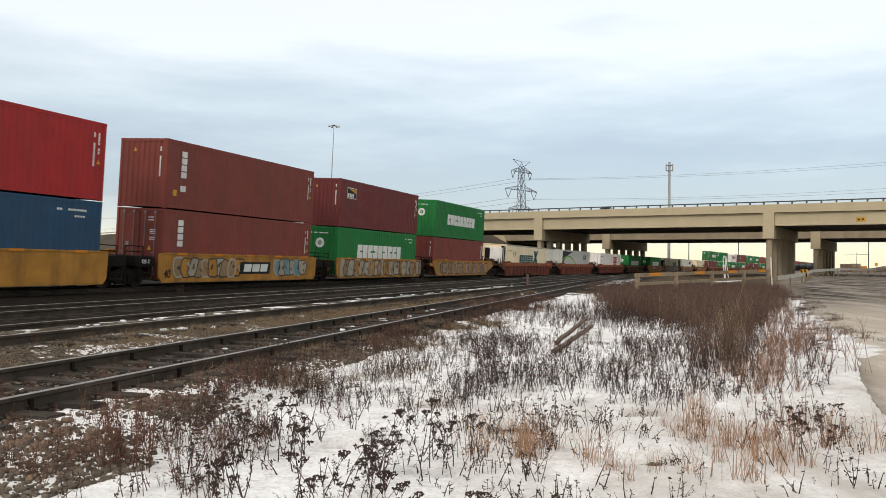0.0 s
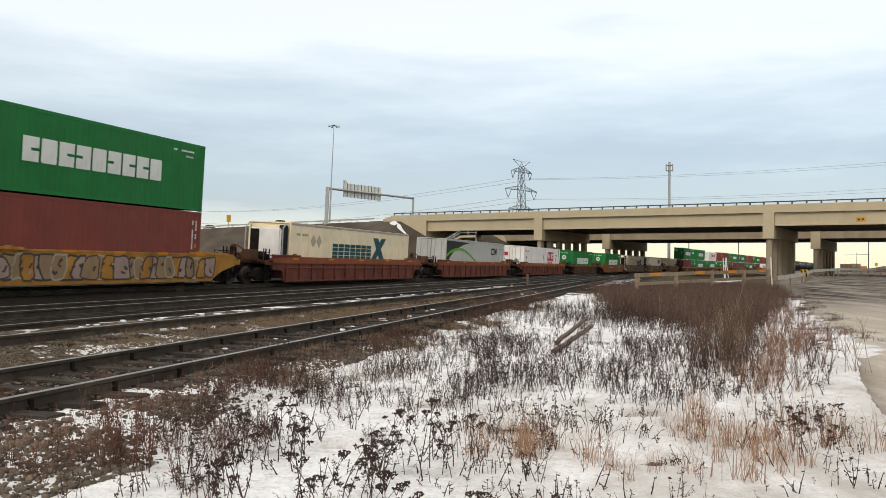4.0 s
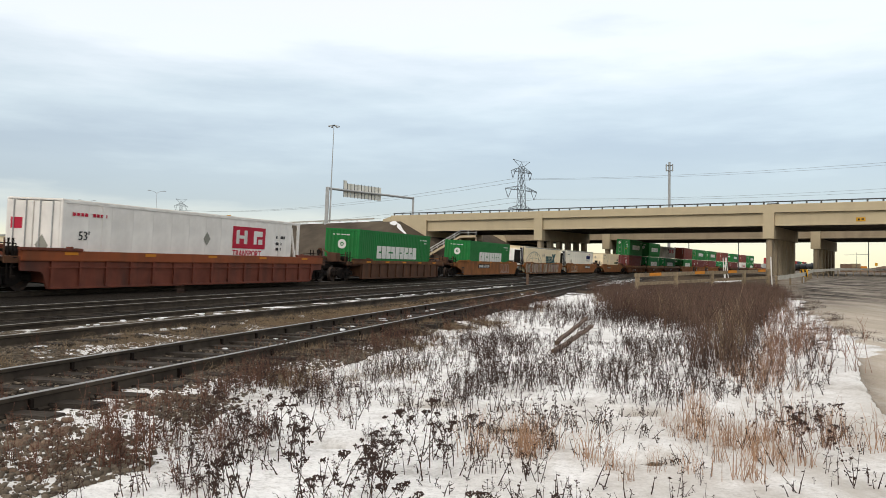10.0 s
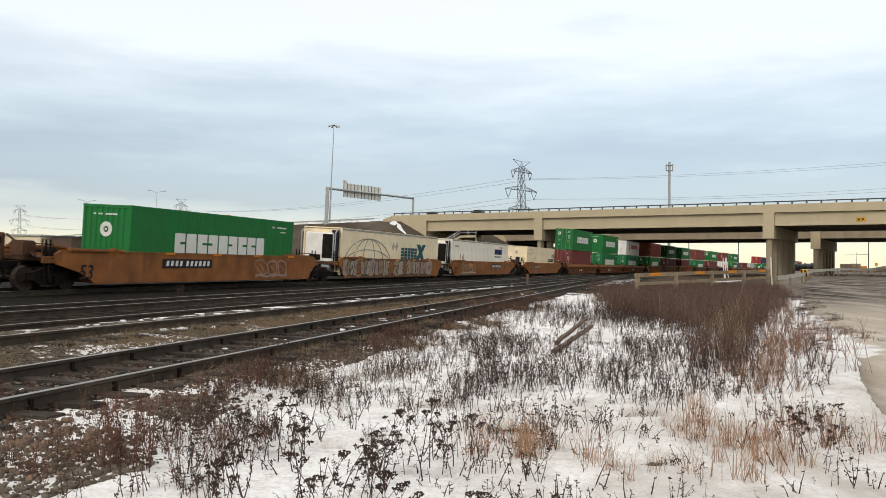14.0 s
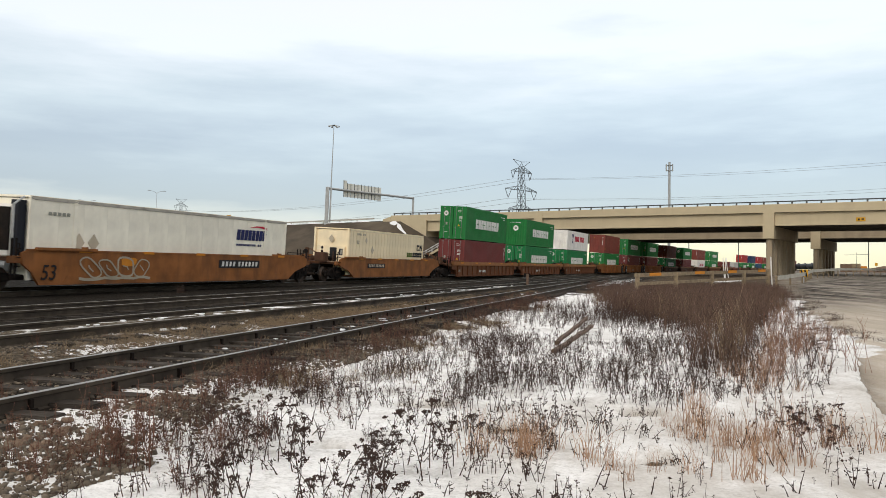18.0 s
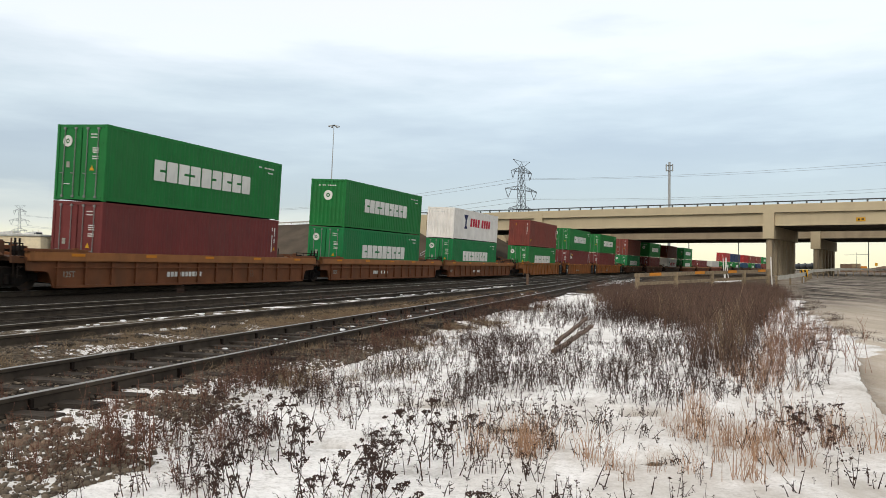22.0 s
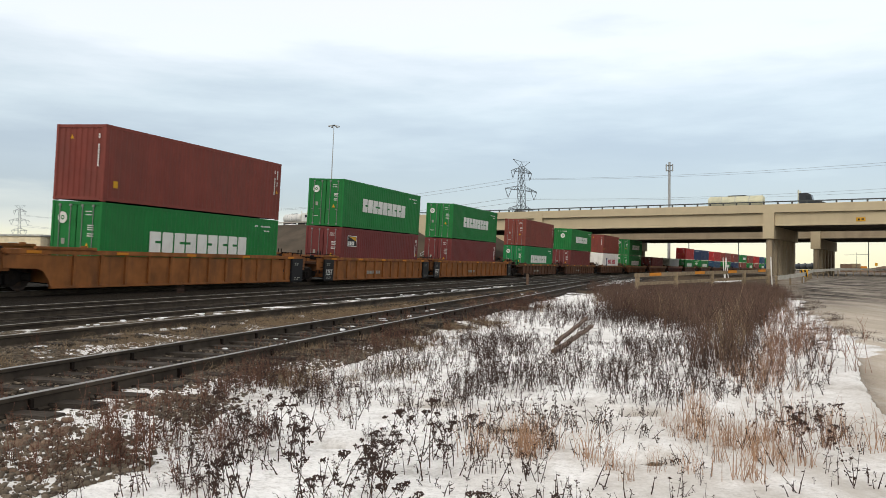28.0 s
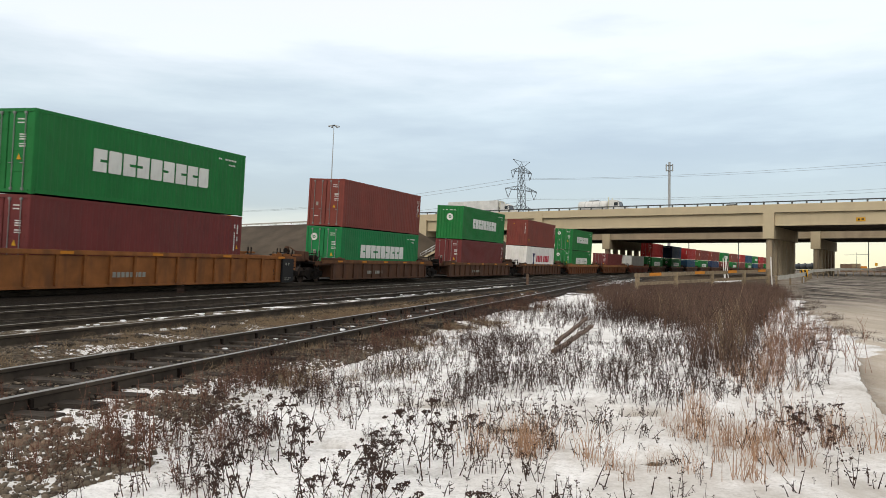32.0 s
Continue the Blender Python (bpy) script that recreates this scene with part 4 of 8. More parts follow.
        if end == "plain":
            part("marking", cached("code_end", lambda: tiny_bars(0, 0, 1.2, 0.07, 10, 0, seed=4).mesh("marking", "letter_white")), None, ob, m=Matrix.Translation((-h + 0.005, 0.65, HGT - 0.42)) @ Matrix.Rotation(-math.pi / 2, 4, "Z"))
    y = -W - 0.001
    if brand == "nine":
        for i, k in enumerate((0, 2, 0, 1, 2, 1, 0, 0, 2)):
            part("brand_block", cached(("block", k), lambda: heavy_block(k)), None, ob, "heavy white block of the painted word", Matrix.Translation((-3.45 + i * 0.762, y, 1.08)))
    elif brand == "upright":
        part("marking", cached("up", lambda: tiny_bars(0, 0, 1.75, 0.34, 6, 0, True, 9).mesh("marking", "letter_white")), None, ob, "column of white letter blocks", Matrix.Translation((-h + 0.95, y, HGT - 0.42)))
        part("decal", cached("dec", lambda: Geo().box(0, 0.22, -0.008, 0, 0, 0.26).mesh("decal", "yellow_mark")), None, ob, "", Matrix.Translation((-h + 0.5, y, 0.55)))
    elif brand == "corner":
        plate = part("brand_plate", cached("cor0", lambda: Geo().box(0, 1.2, -0.008, 0, 0, 0.66).mesh("brand_plate", "letter_white")), None, ob, "white-edged brand plate", Matrix.Translation((-h + 0.85, y, HGT - 1.12)))
        part("plate_field", cached("cor1", lambda: Geo().box(0.04, 1.16, -0.012, -0.008, 0.04, 0.62).mesh("plate_field", "letter_black")), None, plate, "black field")
        part("brand_mark", cached("cor", lambda: Geo().prism([(0.14, 0.59), (1.13, 0.33), (1.13, 0.59)], "y", -0.016, -0.012).mesh("brand_mark", "yellow_mark")), None, plate, "yellow wedge")
        part("marking", cached("cor2", lambda: tiny_bars(0.08, 0.07, 1.05, 0.24, 5, -0.012, seed=8).mesh("marking", "letter_white")), None, plate)
    elif brand == "redword":
        rb = cached("rw", lambda: Geo().prism([(0, 0), (0.46, 0), (0.52, 0.72), (0.06, 0.72)], "y", -0.012, 0).mesh("brand_block", "letter_red"))
        for i in range(8):
            part("brand_block", rb, None, ob, "red block of the painted word", Matrix.Translation((-2.0 + i * 0.66 + (0.45 if i > 3 else 0), y, 1.2)))
        part("brand_mark", cached("rw2", lambda: Geo().prism([(-3.55, 0.95), (-2.75, 0.95), (-3.0, 1.25), (-3.0, 1.7), (-2.6, 2.15), (-3.7, 2.15), (-3.3, 1.7), (-3.3, 1.25)], "y", -0.01, 0).mesh("brand_mark", "letter_navy")), None, ob, "dark emblem beside the word", Matrix.Translation((0, y, 0)))
    if end == "plain" and brand is None and column:
        part("decal", cached("dec", lambda: Geo().box(0, 0.22, -0.008, 0, 0, 0.26).mesh("decal", "yellow_mark")), None, ob, "", Matrix.Translation((-h + 0.5, y, 0.55)))
    return ob


def panel_box(colour, label, length, style):
    """A smooth-sided domestic container: insulated panels between two stacking frames, a machine or doors at its end."""
    ob = thing("insulated_container", label, "container", "containers on the train")
    h, W = length / 2, 1.295 if length > 13 else WID / 2
    f = h - (1.98 if length > 13 else 0.2)
    n = 14
    for sy in (-1, 1):
        m_ = 26 if style == "ribbed" else n
        w, gap = (2 * h - 0.24) / m_, 0.016 if style == "ribbed" else 0.002
        pm = cached(("panel", colour, length, style == "ribbed"), lambda: Geo().box(-w / 2 + gap, w / 2 - gap, -0.03, 0.03, 0.15, HGT - 0.12, 0.004).mesh("side_panel", colour))
        for i in range(m_ - 1 if style == "panel" else m_):
            part("side_panel", pm, None, ob, m=Matrix.Translation((-h + 0.12 + (i + 0.5) * w, sy * (W - 0.045), 0)))
    nose = 0.78 if style == "panel" else 0.1
    if style == "panel":
        for sy in (-1, 1):
            part("side_panel", Geo().box(h - 1.272, h - nose, sy * (W - 0.045) - 0.03, sy * (W - 0.045) + 0.03, 0.15, HGT - 0.12, 0.004), colour, ob)
            part("brace", Geo().bar((h - nose, sy * (W - 0.06), HGT - 0.35), (h - 0.12, sy * (W - 0.06), 0.35), 0.09), colour, ob, "white slanting brace in the open nose")
        part("nose_unit", Geo().box(h - nose, h - 0.35, -0.9, 0.9, 0.18, 0.6, 0.04), "galv", ob, "grey machine in the open nose")
    part("core", Geo().box(-h + 0.1, h - nose, -W + 0.08, W - 0.08, 0.1, HGT - 0.12), colour, ob)
    part("roof", Geo().box(-h + 0.02, h - (nose if style == "panel" else 0.02), -W + 0.02, W - 0.02, HGT - 0.1, HGT - 0.02, 0.02), colour, ob)
    if style == "panel":
        part("end_rail", Geo().box(h - 0.16, h - 0.03, -W + 0.05, W - 0.05, HGT - 0.16, HGT - 0.03, 0.02).box(h - 0.16, h - 0.03, -W + 0.05, W - 0.05, 0.03, 0.17, 0.02), colour, ob)
    rail = Geo().box(-h + 0.03, h - 0.03, -0.045, 0.045, -0.06, 0.06, 0.012).mesh("edge_rail", "pale_rail" if style in ("reefer_a", "reefer_b") else colour)
    post = Geo().box(-0.09, 0.09, -0.05, 0.05, 0.02, HGT - 0.04, 0.015).mesh("post", colour)
    for sy in (-1, 1):
        part("top_rail", rail, None, ob, m=Matrix.Translation((0, sy * (W - 0.03), HGT - 0.1)))
        part("bottom_rail", rail, None, ob, m=Matrix.Translation((0, sy * (W - 0.035), 0.09)))
        for px in (-h + 0.09, h - 0.09) if style == "van" else (-h + 0.09, -f, f, h - 0.09):
            part("post", post, None, ob, m=Matrix.Translation((px, sy * (W - 0.035), 0)))
    X = -h
    if style.startswith("reefer"):
        mach = part("cooling_unit", Geo().box(X - 0.42, X + 0.1, -0.95, 0.95, 0.75, HGT - 0.35, 0.08), "box_white", ob, "white cooling machine on the end")
        part("grille", Geo().box(X - 0.45, X - 0.40, -0.93 if style == "reefer_b" else 0.35, -0.25 if style == "reefer_b" else 0.9, 1.0, HGT - 0.45, 0.02), "iron", mach, "black air grille")
        part("intake", Geo().box(X - 0.46, X - 0.41, -0.15, 0.6, 0.85, 1.2, 0.03), "iron", mach, "dark lower air intake")
        for sy in (-1, 1):
            part("pipe_hoop", Geo().tube((X - 0.5, sy * 1.15, 0.2), (X - 0.5, sy * 1.15, HGT - 0.35), 0.035).tube((X - 0.5, sy * 1.15, HGT - 0.35), (X - 0.1, sy * 1.15, HGT - 0.08), 0.035), "galv", ob, "bent steel guard pipe")
        part("shroud", Geo().prism([(-1.12, HGT - 0.2), (-0.8, HGT - 0.2), (-0.72, HGT - 1.0), (-0.8, 0.85), (-1.12, 0.85)], "x", X - 0.3, X + 0.02), "dark_panel", mach, "dark side shroud")
        for sy in (-1, 1):
            part("brace", Geo().bar((X + 0.05, sy * 1.1, HGT - 0.3), (X + 0.75, sy * 1.29, 0.25), 0.09), colour, ob, "slanting end brace")
        part("fuel_tank", Geo().lathe([(0.02, -0.8), (0.22, -0.78), (0.22, 0.78), (0.02, 0.8)], "y", 12, (X - 0.2, 0, 0.5)), "galv", ob)
        part("base_frame", Geo().box(X - 0.48, X + 0.1, -1.1, 1.1, 0.02, 0.2), "iron", ob)
    elif style in ("panel", "van"):
        for sy in (-1, 1):
            d = part("door", Geo().box(X - 0.02, X + 0.06, sy * 0.62 - 0.6, sy * 0.62 + 0.6, 0.14, HGT - 0.13, 0.015), colour, ob)
            for q in (-0.3, 0.28):
                part("lock_rod", Geo().tube((X - 0.05, sy * 0.62 + q, 0.1), (X - 0.05, sy * 0.62 + q, HGT - 0.1), 0.022), "galv", d, "steel locking rod")
    else:
        u = part("machine_recess", Geo().box(X - 0.03, X + 0.08, -0.98, 0.98, 0.3, 1.75, 0.03), "box_cream", ob, "recessed machine panel")
        part("vent", Geo().box(X - 0.06, X - 0.02, -0.42, 0.06, 1.12, 1.66, 0.02), "letter_black", u, "square dark vent")
        part("vent", Geo().box(X - 0.06, X - 0.02, -0.84, -0.58, 1.2, 1.6, 0.02), "dark_panel", u)
        part("vent_cover", Geo().box(X - 0.075, X - 0.05, -0.79, -0.70, 1.25, 1.55, 0.01), "pale_rail", u)
        part("placard", Geo().prism([(-0.2, 2.2), (0.0, 1.95), (0.2, 2.2), (0.0, 2.45)], "x", X + 0.0, X + 0.02), "placard_tan", ob, "faded diamond placard")
        for z in (1.62, 1.40):
            part("port", Geo().lathe([(0.001, -0.05), (0.07, -0.05), (0.085, -0.03), (0.085, 0.0)], "x", 12, (X - 0.02, 0.6, z)), "iron", u, "round black port")
        for sy in (-1, 1):
            part("corner_post", Geo().box(X - 0.03, X + 0.1, sy * (W - 0.07) - 0.07, sy * (W - 0.07) + 0.07, 0.02, HGT - 0.02, 0.015), colour, ob)
    return ob


def diamond(x, z, r, y):
    return Geo().prism([(x - r * 0.8, z), (x, z - r), (x + r * 0.8, z), (x, z + r)], "y", y - 0.012, y)


def lettering(ob, body, size, x, z, y, mat, name="lettering", squeeze=1.0, tilt=0.0):
    """Readable plain words, with the built-in font, on the near side."""
    cu = bpy.data.curves.new(name, "FONT")
    cu.body, cu.size, cu.extrude, cu.shear = body, size, 0.006, tilt
    tmp = bpy.data.objects.new(name, cu)
    scene.collection.objects.link(tmp)
    me = bpy.data.meshes.new_from_object(tmp.evaluated_get(bpy.context.evaluated_depsgraph_get()))
    bpy.data.objects.remove(tmp)
    me.materials.clear()
    me.materials.append(M[mat])
    o = new(name, me)
    o.parent = ob
    o.matrix_basis = Matrix.Translation((x, y, z)) @ Matrix.Rotation(math.pi / 2, 4, "X") @ Matrix.Diagonal((squeeze, 1, 1, 1))
    return o


# ---------------------------------------------------------------- well cars
def arch_frame():
    """Cast side frame of a two-axle truck, drawn in x and z."""
    p = [(-1.15, 0.62), (-0.75, 0.66), (-0.35, 0.80), (0.35, 0.80), (0.75, 0.66), (1.15, 0.62), (1.17, 0.36), (0.70, 0.34), (0.42, 0.18), (-0.42, 0.18), (-0.70, 0.34), (-1.17, 0.36)]
    return p


def make_truck(parent, x):
    t = part("truck", cached("bolster", lambda: Geo().box(-0.24, 0.24, -1.0, 1.0, 0.42, 0.82, 0.03).box(-0.75, 0.75, -0.1, 0.1, 0.5, 0.62).mesh("truck", "iron")), None, parent, "grimy two-axle truck", Matrix.Translation((x, 0, 0)))
    sf = cached("sideframe", lambda: Geo().prism(arch_frame(), "y", -0.07, 0.07).box(-1.08, -0.72, -0.1, 0.1, 0.36, 0.62, 0.03).box(0.72, 1.08, -0.1, 0.1, 0.36, 0.62, 0.03).tube((-0.12, -0.12, 0.28), (-0.12, -0.12, 0.6), 0.08).tube((0.12, -0.12, 0.28), (0.12, -0.12, 0.6), 0.08).mesh("side_frame", "iron"))
    for sy in (-1, 1):
        part("side_frame", sf, None, t, m=Matrix.Translation((0, sy * 1.0, 0)) @ Matrix.Rotation(0 if sy < 0 else math.pi, 4, "Z"))
    ws = cached("wheelset", lambda: Geo().tube((0, -1.05, 0), (0, 1.05, 0), 0.085, n=10).lathe([(0.10, -0.80), (0.36, -0.80), (0.42, -0.82), (0.42, -0.71), (0.455, -0.68), (0.455, -0.655), (0.37, -0.66), (0.10, -0.64)], "y", 24)
                .lathe([(0.10, 0.64), (0.37, 0.66), (0.455, 0.655), (0.455, 0.68), (0.42, 0.71), (0.42, 0.82), (0.36, 0.80), (0.10, 0.80)], "y", 24).box(-0.3, -0.12, -0.83, -0.805, -0.04, 0.04).mesh("wheelset", "wheel"))
    for sx in (-1, 1):
        part("wheelset", ws, None, t, "worn steel wheels on an axle", Matrix.Translation((sx * 0.89, 0, 0.42)))
    return t


def well_car(length, style, colour, label, trucks=(True, True), joint=None, chord=None):
    """A container well car, origin at rail level under its middle. trucks: own truck at the -x and +x end (an articulated unit has one);
    joint: where the shared truck sits beyond the +x end."""
    tapers = (1.9 if trucks[0] else 0.75, 0.75 if joint else 1.9)
    ob = thing("well_car", label, "rail car", "well cars of the train")
    h = length / 2
    # height of the top, depth of the top chord, height of the foot
    top, ch, foot = (1.42, 0, 0.24) if style == "smooth" else {"car_red": (1.42, 0.36, 0.11), "car_tan": (1.38, 0.32, 0.14), "car_dark": (1.32, 0.22, 0.15)}.get(colour, (1.46, 0.17, 0.13))
    wl = h - (1.9 if style == "smooth" else 0.42 if colour == "car_orange" else 1.35) if length > 14.5 else h - 0.55
    orange = style == "ribbed" and colour == "car_orange"
    wl0 = h - 2.05 if orange and trucks[0] else wl       # where the deep side begins at the -x end
    for sy in (-1, 1):
        o = sy * 1.46
        if style == "smooth":
            a, b = tapers
            poly = [(-h + a, 0.24), (h - b, 0.24), (h - b * 0.6, 0.66), (h - 0.05, 0.95), (h, top - 0.1), (h - 0.25, top), (-h + 0.25, top), (-h, top - 0.1), (-h + 0.05, 0.95), (-h + a * 0.6, 0.66)]
            if length < 14.5:
                poly = [(-h + 0.2, 0.22), (h - 0.2, 0.22), (h - 0.02, 0.42), (h, top - 0.05), (h - 0.1, top), (-h + 0.1, top), (-h, top - 0.05), (-h + 0.02, 0.42)]
            s = part("side_sill", Geo().prism(poly, "y", o - 0.05, o + 0.05), colour, ob, "smooth steel side")
            part("top_flange", Geo().box(-h + 0.25, h - 0.25, o - 0.075, o + 0.075, top - 0.03, top + 0.035, 0.01), colour, s)
            part("lower_bend", Geo().prism([(-wl, 0.55), (wl, 0.55), (wl + 0.15, 0.27), (-wl - 0.15, 0.27)], "y", o + sy * 0.051 - 0.012, o + sy * 0.051 + 0.012), colour, s)
        else:
            half = [(wl + 0.1, foot), (wl + 0.3, 0.60), (wl + 0.4, 0.70), (h - 0.12, 0.74), (h - 0.08, top - 0.2)]
            if colour == "car_dark":
                half = [(wl + 0.1, foot), (wl + 0.16, top - ch - 0.05), (h - 0.12, top - ch - 0.07), (h - 0.08, top - 0.1)]
            back = half if wl0 == wl else [(wl0, foot), (wl0 + 0.12, 0.45), (wl0 + 0.35, 0.72), (wl0 + 0.6, 0.80), (h - 0.12, 0.82), (h - 0.08, top - 0.2)]
            s = part("side_sill", Geo().prism(half + [(-x, z) for x, z in back[::-1]], "y", o - 0.04, o + 0.04), colour, ob, "ribbed steel side")
            part("top_chord", Geo().box(-h + 0.1, h - 0.1, o - (0.17 if colour == "car_tan" else 0.11), o + 0.09, top - ch, top, 0.02), chord or colour, s, "boxed top chord")
            part("bottom_chord", Geo().box(-wl0, wl, o - 0.075, o + 0.075, foot - 0.02, foot + 0.08, 0.012), colour, s)
            rm = cached(("rib", colour), lambda: Geo().prism([(-0.055, -0.09), (0.055, -0.09), (0.045, 0.0), (-0.045, 0.0)], "z", foot + 0.08, top - ch).mesh("rib", colour))
            if colour in ("car_tan", "car_red") and sy < 0:
                part("train_line", Geo().tube((-wl - 0.2, o - 0.13, 0.85), (wl + 0.2, o - 0.13, 0.87), 0.02), colour, s, "thin pipe along the side")
            nr = max(8, int(2 * wl / 1.25))
            for i in range(nr + 1):
                if -wl + 2 * wl * i / nr < -wl0 - 0.01:
                    continue
                part("rib", rm, None, s, m=Matrix.Translation((-wl + 2 * wl * i / nr, o + sy * 0.04, 0)) @ Matrix.Rotation(0 if sy < 0 else math.pi, 4, "Z"))
        tp = cached("tape", lambda: Geo().box(-0.3, 0.3, -0.006, 0.006, -0.05, 0.05).mesh("reflector", "orange_mark"))
        for i in range(5):
            part("reflector", tp, None, s, "orange reflective strip", Matrix.Translation((-wl + 0.8 + (2 * wl - 1.6) * i / 4, o + sy * (0.083 if style == "smooth" else (0.178 if colour == "car_tan" else 0.118) if sy < 0 else 0.098), top - (0.09 if style != "smooth" else 0.13) if style != "smooth" else top - 0.0)))
        st = cached(("cornerplate", colour), lambda: Geo().box(-1.45, 1.2, -0.16, 0.02, 0.0, 0.10, 0.015).box(0.55, 0.8, -0.11, 0.01, 0.09, 0.15, 0.015).tube((0.7, -0.13, 0.04), (0.7, -0.13, 0.16), 0.035).mesh("guide_plate", colour))
        if length > 14.5:
            for sx in (-1, 1):
                part("guide_plate", st, None, ob, "worn loading guide plate", m=Matrix.Translation((sx * ((wl if sx > 0 or wl0 == wl else wl0 - 0.6) - 0.1), o, top)) @ Matrix.Rotation(0 if sx < 0 else math.pi, 4, "Z"))
    part("well_floor", Geo().box(-wl0, wl, -1.35, 1.35, 0.26, 0.36), "iron", ob)
    for sx in (-1, 1):
        w = wl0 if sx < 0 else wl
        part("bulkhead", Geo().box(sx * w - 0.06, sx * w + 0.06, -1.38, 1.38, 0.3, top - 0.12), colour, ob)
        if length > 14.5:
            part("end_platform", Geo().box(min(sx * w, sx * h), max(sx * w, sx * h), -1.4, 1.4, 1.02, 1.16, 0.01), "car_dark" if colour != "car_dark" else "iron", ob, "end platform over the truck")
            for sy in (-1, 1):
                part("end_sill", Geo().box(min(sx * wl, sx * (h + 0.45)), max(sx * wl, sx * (h + 0.45)), sy * 1.39 - 0.05, sy * 1.39 + 0.05, 0.72 if orange else 0.98, top - 0.06 if orange else 1.22, 0.015), "car_dark" if style != "smooth" and not orange else colour, ob, "weathered side of the end platform")
            part("draft_sill", Geo().box(min(sx * (wl - 0.1), sx * (h + 1.2)), max(sx * (wl - 0.1), sx * (h + 1.2)), -0.22, 0.22, 0.72, 1.0, 0.02), "iron", ob)
            part("coupler", Geo().box(min(sx * (h + 1.2), sx * (h + 1.62)), max(sx * (h + 1.2), sx * (h + 1.62)), -0.12, 0.12, 0.72, 0.95, 0.04), "wheel", ob)
            for sy in (-1, 1):
                lad = Geo()
                for q in (0.55, 0.85, 1.15, 1.45):
                    lad.box(sx * (h + 0.12) - 0.02, sx * (h + 0.12) + 0.02, sy * 1.36 - 0.22, sy * 1.36 + 0.04, q, q + 0.03)
                lad.box(sx * (h + 0.12) - 0.03, sx * (h + 0.12) + 0.03, sy * 1.18 - 0.02, sy * 1.18 + 0.02, 0.5, 1.8).box(sx * (h + 0.12) - 0.03, sx * (h + 0.12) + 0.03, sy * 1.38 - 0.02, sy * 1.38 + 0.02, 0.5, 1.8)
                lad.box(min(sx * h, sx * (h + 0.15)), max(sx * h, sx * (h + 0.15)), sy * 1.3 - 0.05, sy * 1.3 + 0.05, 1.1, 1.2)
                part("ladder", lad, "iron", ob, "dark end ladder")
        else:
            part("articulation", Geo().box(min(sx * wl, sx * (h + 0.9)), max(sx * wl, sx * (h + 0.9)), -0.6, 0.6, 0.75, 1.05, 0.03), "iron", ob)
            part("joint_platform", Geo().box(min(sx * (h + 0.02), sx * (h + 1.2)), max(sx * (h + 0.02), sx * (h + 1.2)), -1.32, 1.32, 0.86, 1.28, 0.03), "iron", ob, "black end platform over the shared truck")
            part("grab_rail", cached("grab", lambda: Geo().tube((0, -1.25, 1.15), (0, -1.25, 1.62), 0.02).tube((0, -0.35, 1.15), (0, -0.35, 1.62), 0.02).tube((0, -1.25, 1.62), (0, -0.35, 1.62), 0.02).tube((0, -1.25, 1.4), (0, -0.35, 1.4), 0.02).mesh("grab_rail", "iron")), None, ob, "", Matrix.Translation((sx * (h + 0.7), 0, 0.05)))
            part("step_frame", cached("step", lambda: Geo().box(-0.35, -0.29, -1.36, -1.3, 0.35, 0.9).box(0.29, 0.35, -1.36, -1.3, 0.35, 0.9).box(-0.35, 0.35, -1.38, -1.2, 0.35, 0.4).box(-0.35, 0.35, -1.36, -1.28, 0.62, 0.66).mesh("step_frame", "iron")), None, ob, "", Matrix.Translation((sx * (h + 0.6), 0, 0)))
    if length > 14.5 and trucks[0]:
        br = part("brake_stand", Geo().box(-h - 0.52, -h - 0.36, 0.42, 0.66, 1.0, 1.95, 0.03), "car_dark", ob, "hand brake stand")
        part("valve_box", Geo().box(-h - 0.62, -h - 0.1, -0.75, -0.05, 1.16, 1.72, 0.05).tube((-h - 0.35, -0.95, 1.2), (-h - 0.35, 0.4, 1.9), 0.04).tube((-h - 0.2, -1.1, 1.16), (-h - 0.2, -1.1, 1.8), 0.03), "car_dark", ob, "rusty brake valve box and levers")
        part("brake_wheel", Geo().lathe([(0.11, -0.015), (0.14, -0.015), (0.14, 0.015), (0.11, 0.015)], "x", 14, (-h - 0.56, 0.55, 1.72)), "iron", br)
    if length > 14.5:
        for sx in (-1, 1):
            x = sx * (h - 0.5)
            part("brake_cylinder", cached("brakecyl", lambda: Geo().lathe([(0.02, -0.35), (0.17, -0.33), (0.17, 0.1), (0.08, 0.14), (0.04, 0.5), (0.02, 0.5)], "y", 10).mesh("brake_cylinder", "iron")), None, ob, "", Matrix.Translation((x, -0.55, 1.36)))
            part("air_tank", cached("airtank", lambda: Geo().lathe([(0.02, -0.42), (0.13, -0.40), (0.15, -0.34), (0.15, 0.34), (0.13, 0.40), (0.02, 0.42)], "x", 10).mesh("air_tank", "car_dark")), None, ob, "", Matrix.Translation((x, 0.55, 1.33)))
            part("pipework", cached("pipes", lambda: Geo().tube((-0.6, -1.2, 1.3), (0.56, -1.2, 1.28), 0.03).tube((0.54, -1.21, 1.28), (0.75, -0.6, 1.05), 0.03).tube((-0.5, -1.21, 1.3), (-0.5, -0.3, 1.32), 0.025).mesh("pipework", "rubble")), None, ob, "rusty brake pipes", Matrix.Translation((x, 0, 0)) @ Matrix.Rotation(0 if sx > 0 else math.pi, 4, "Z"))
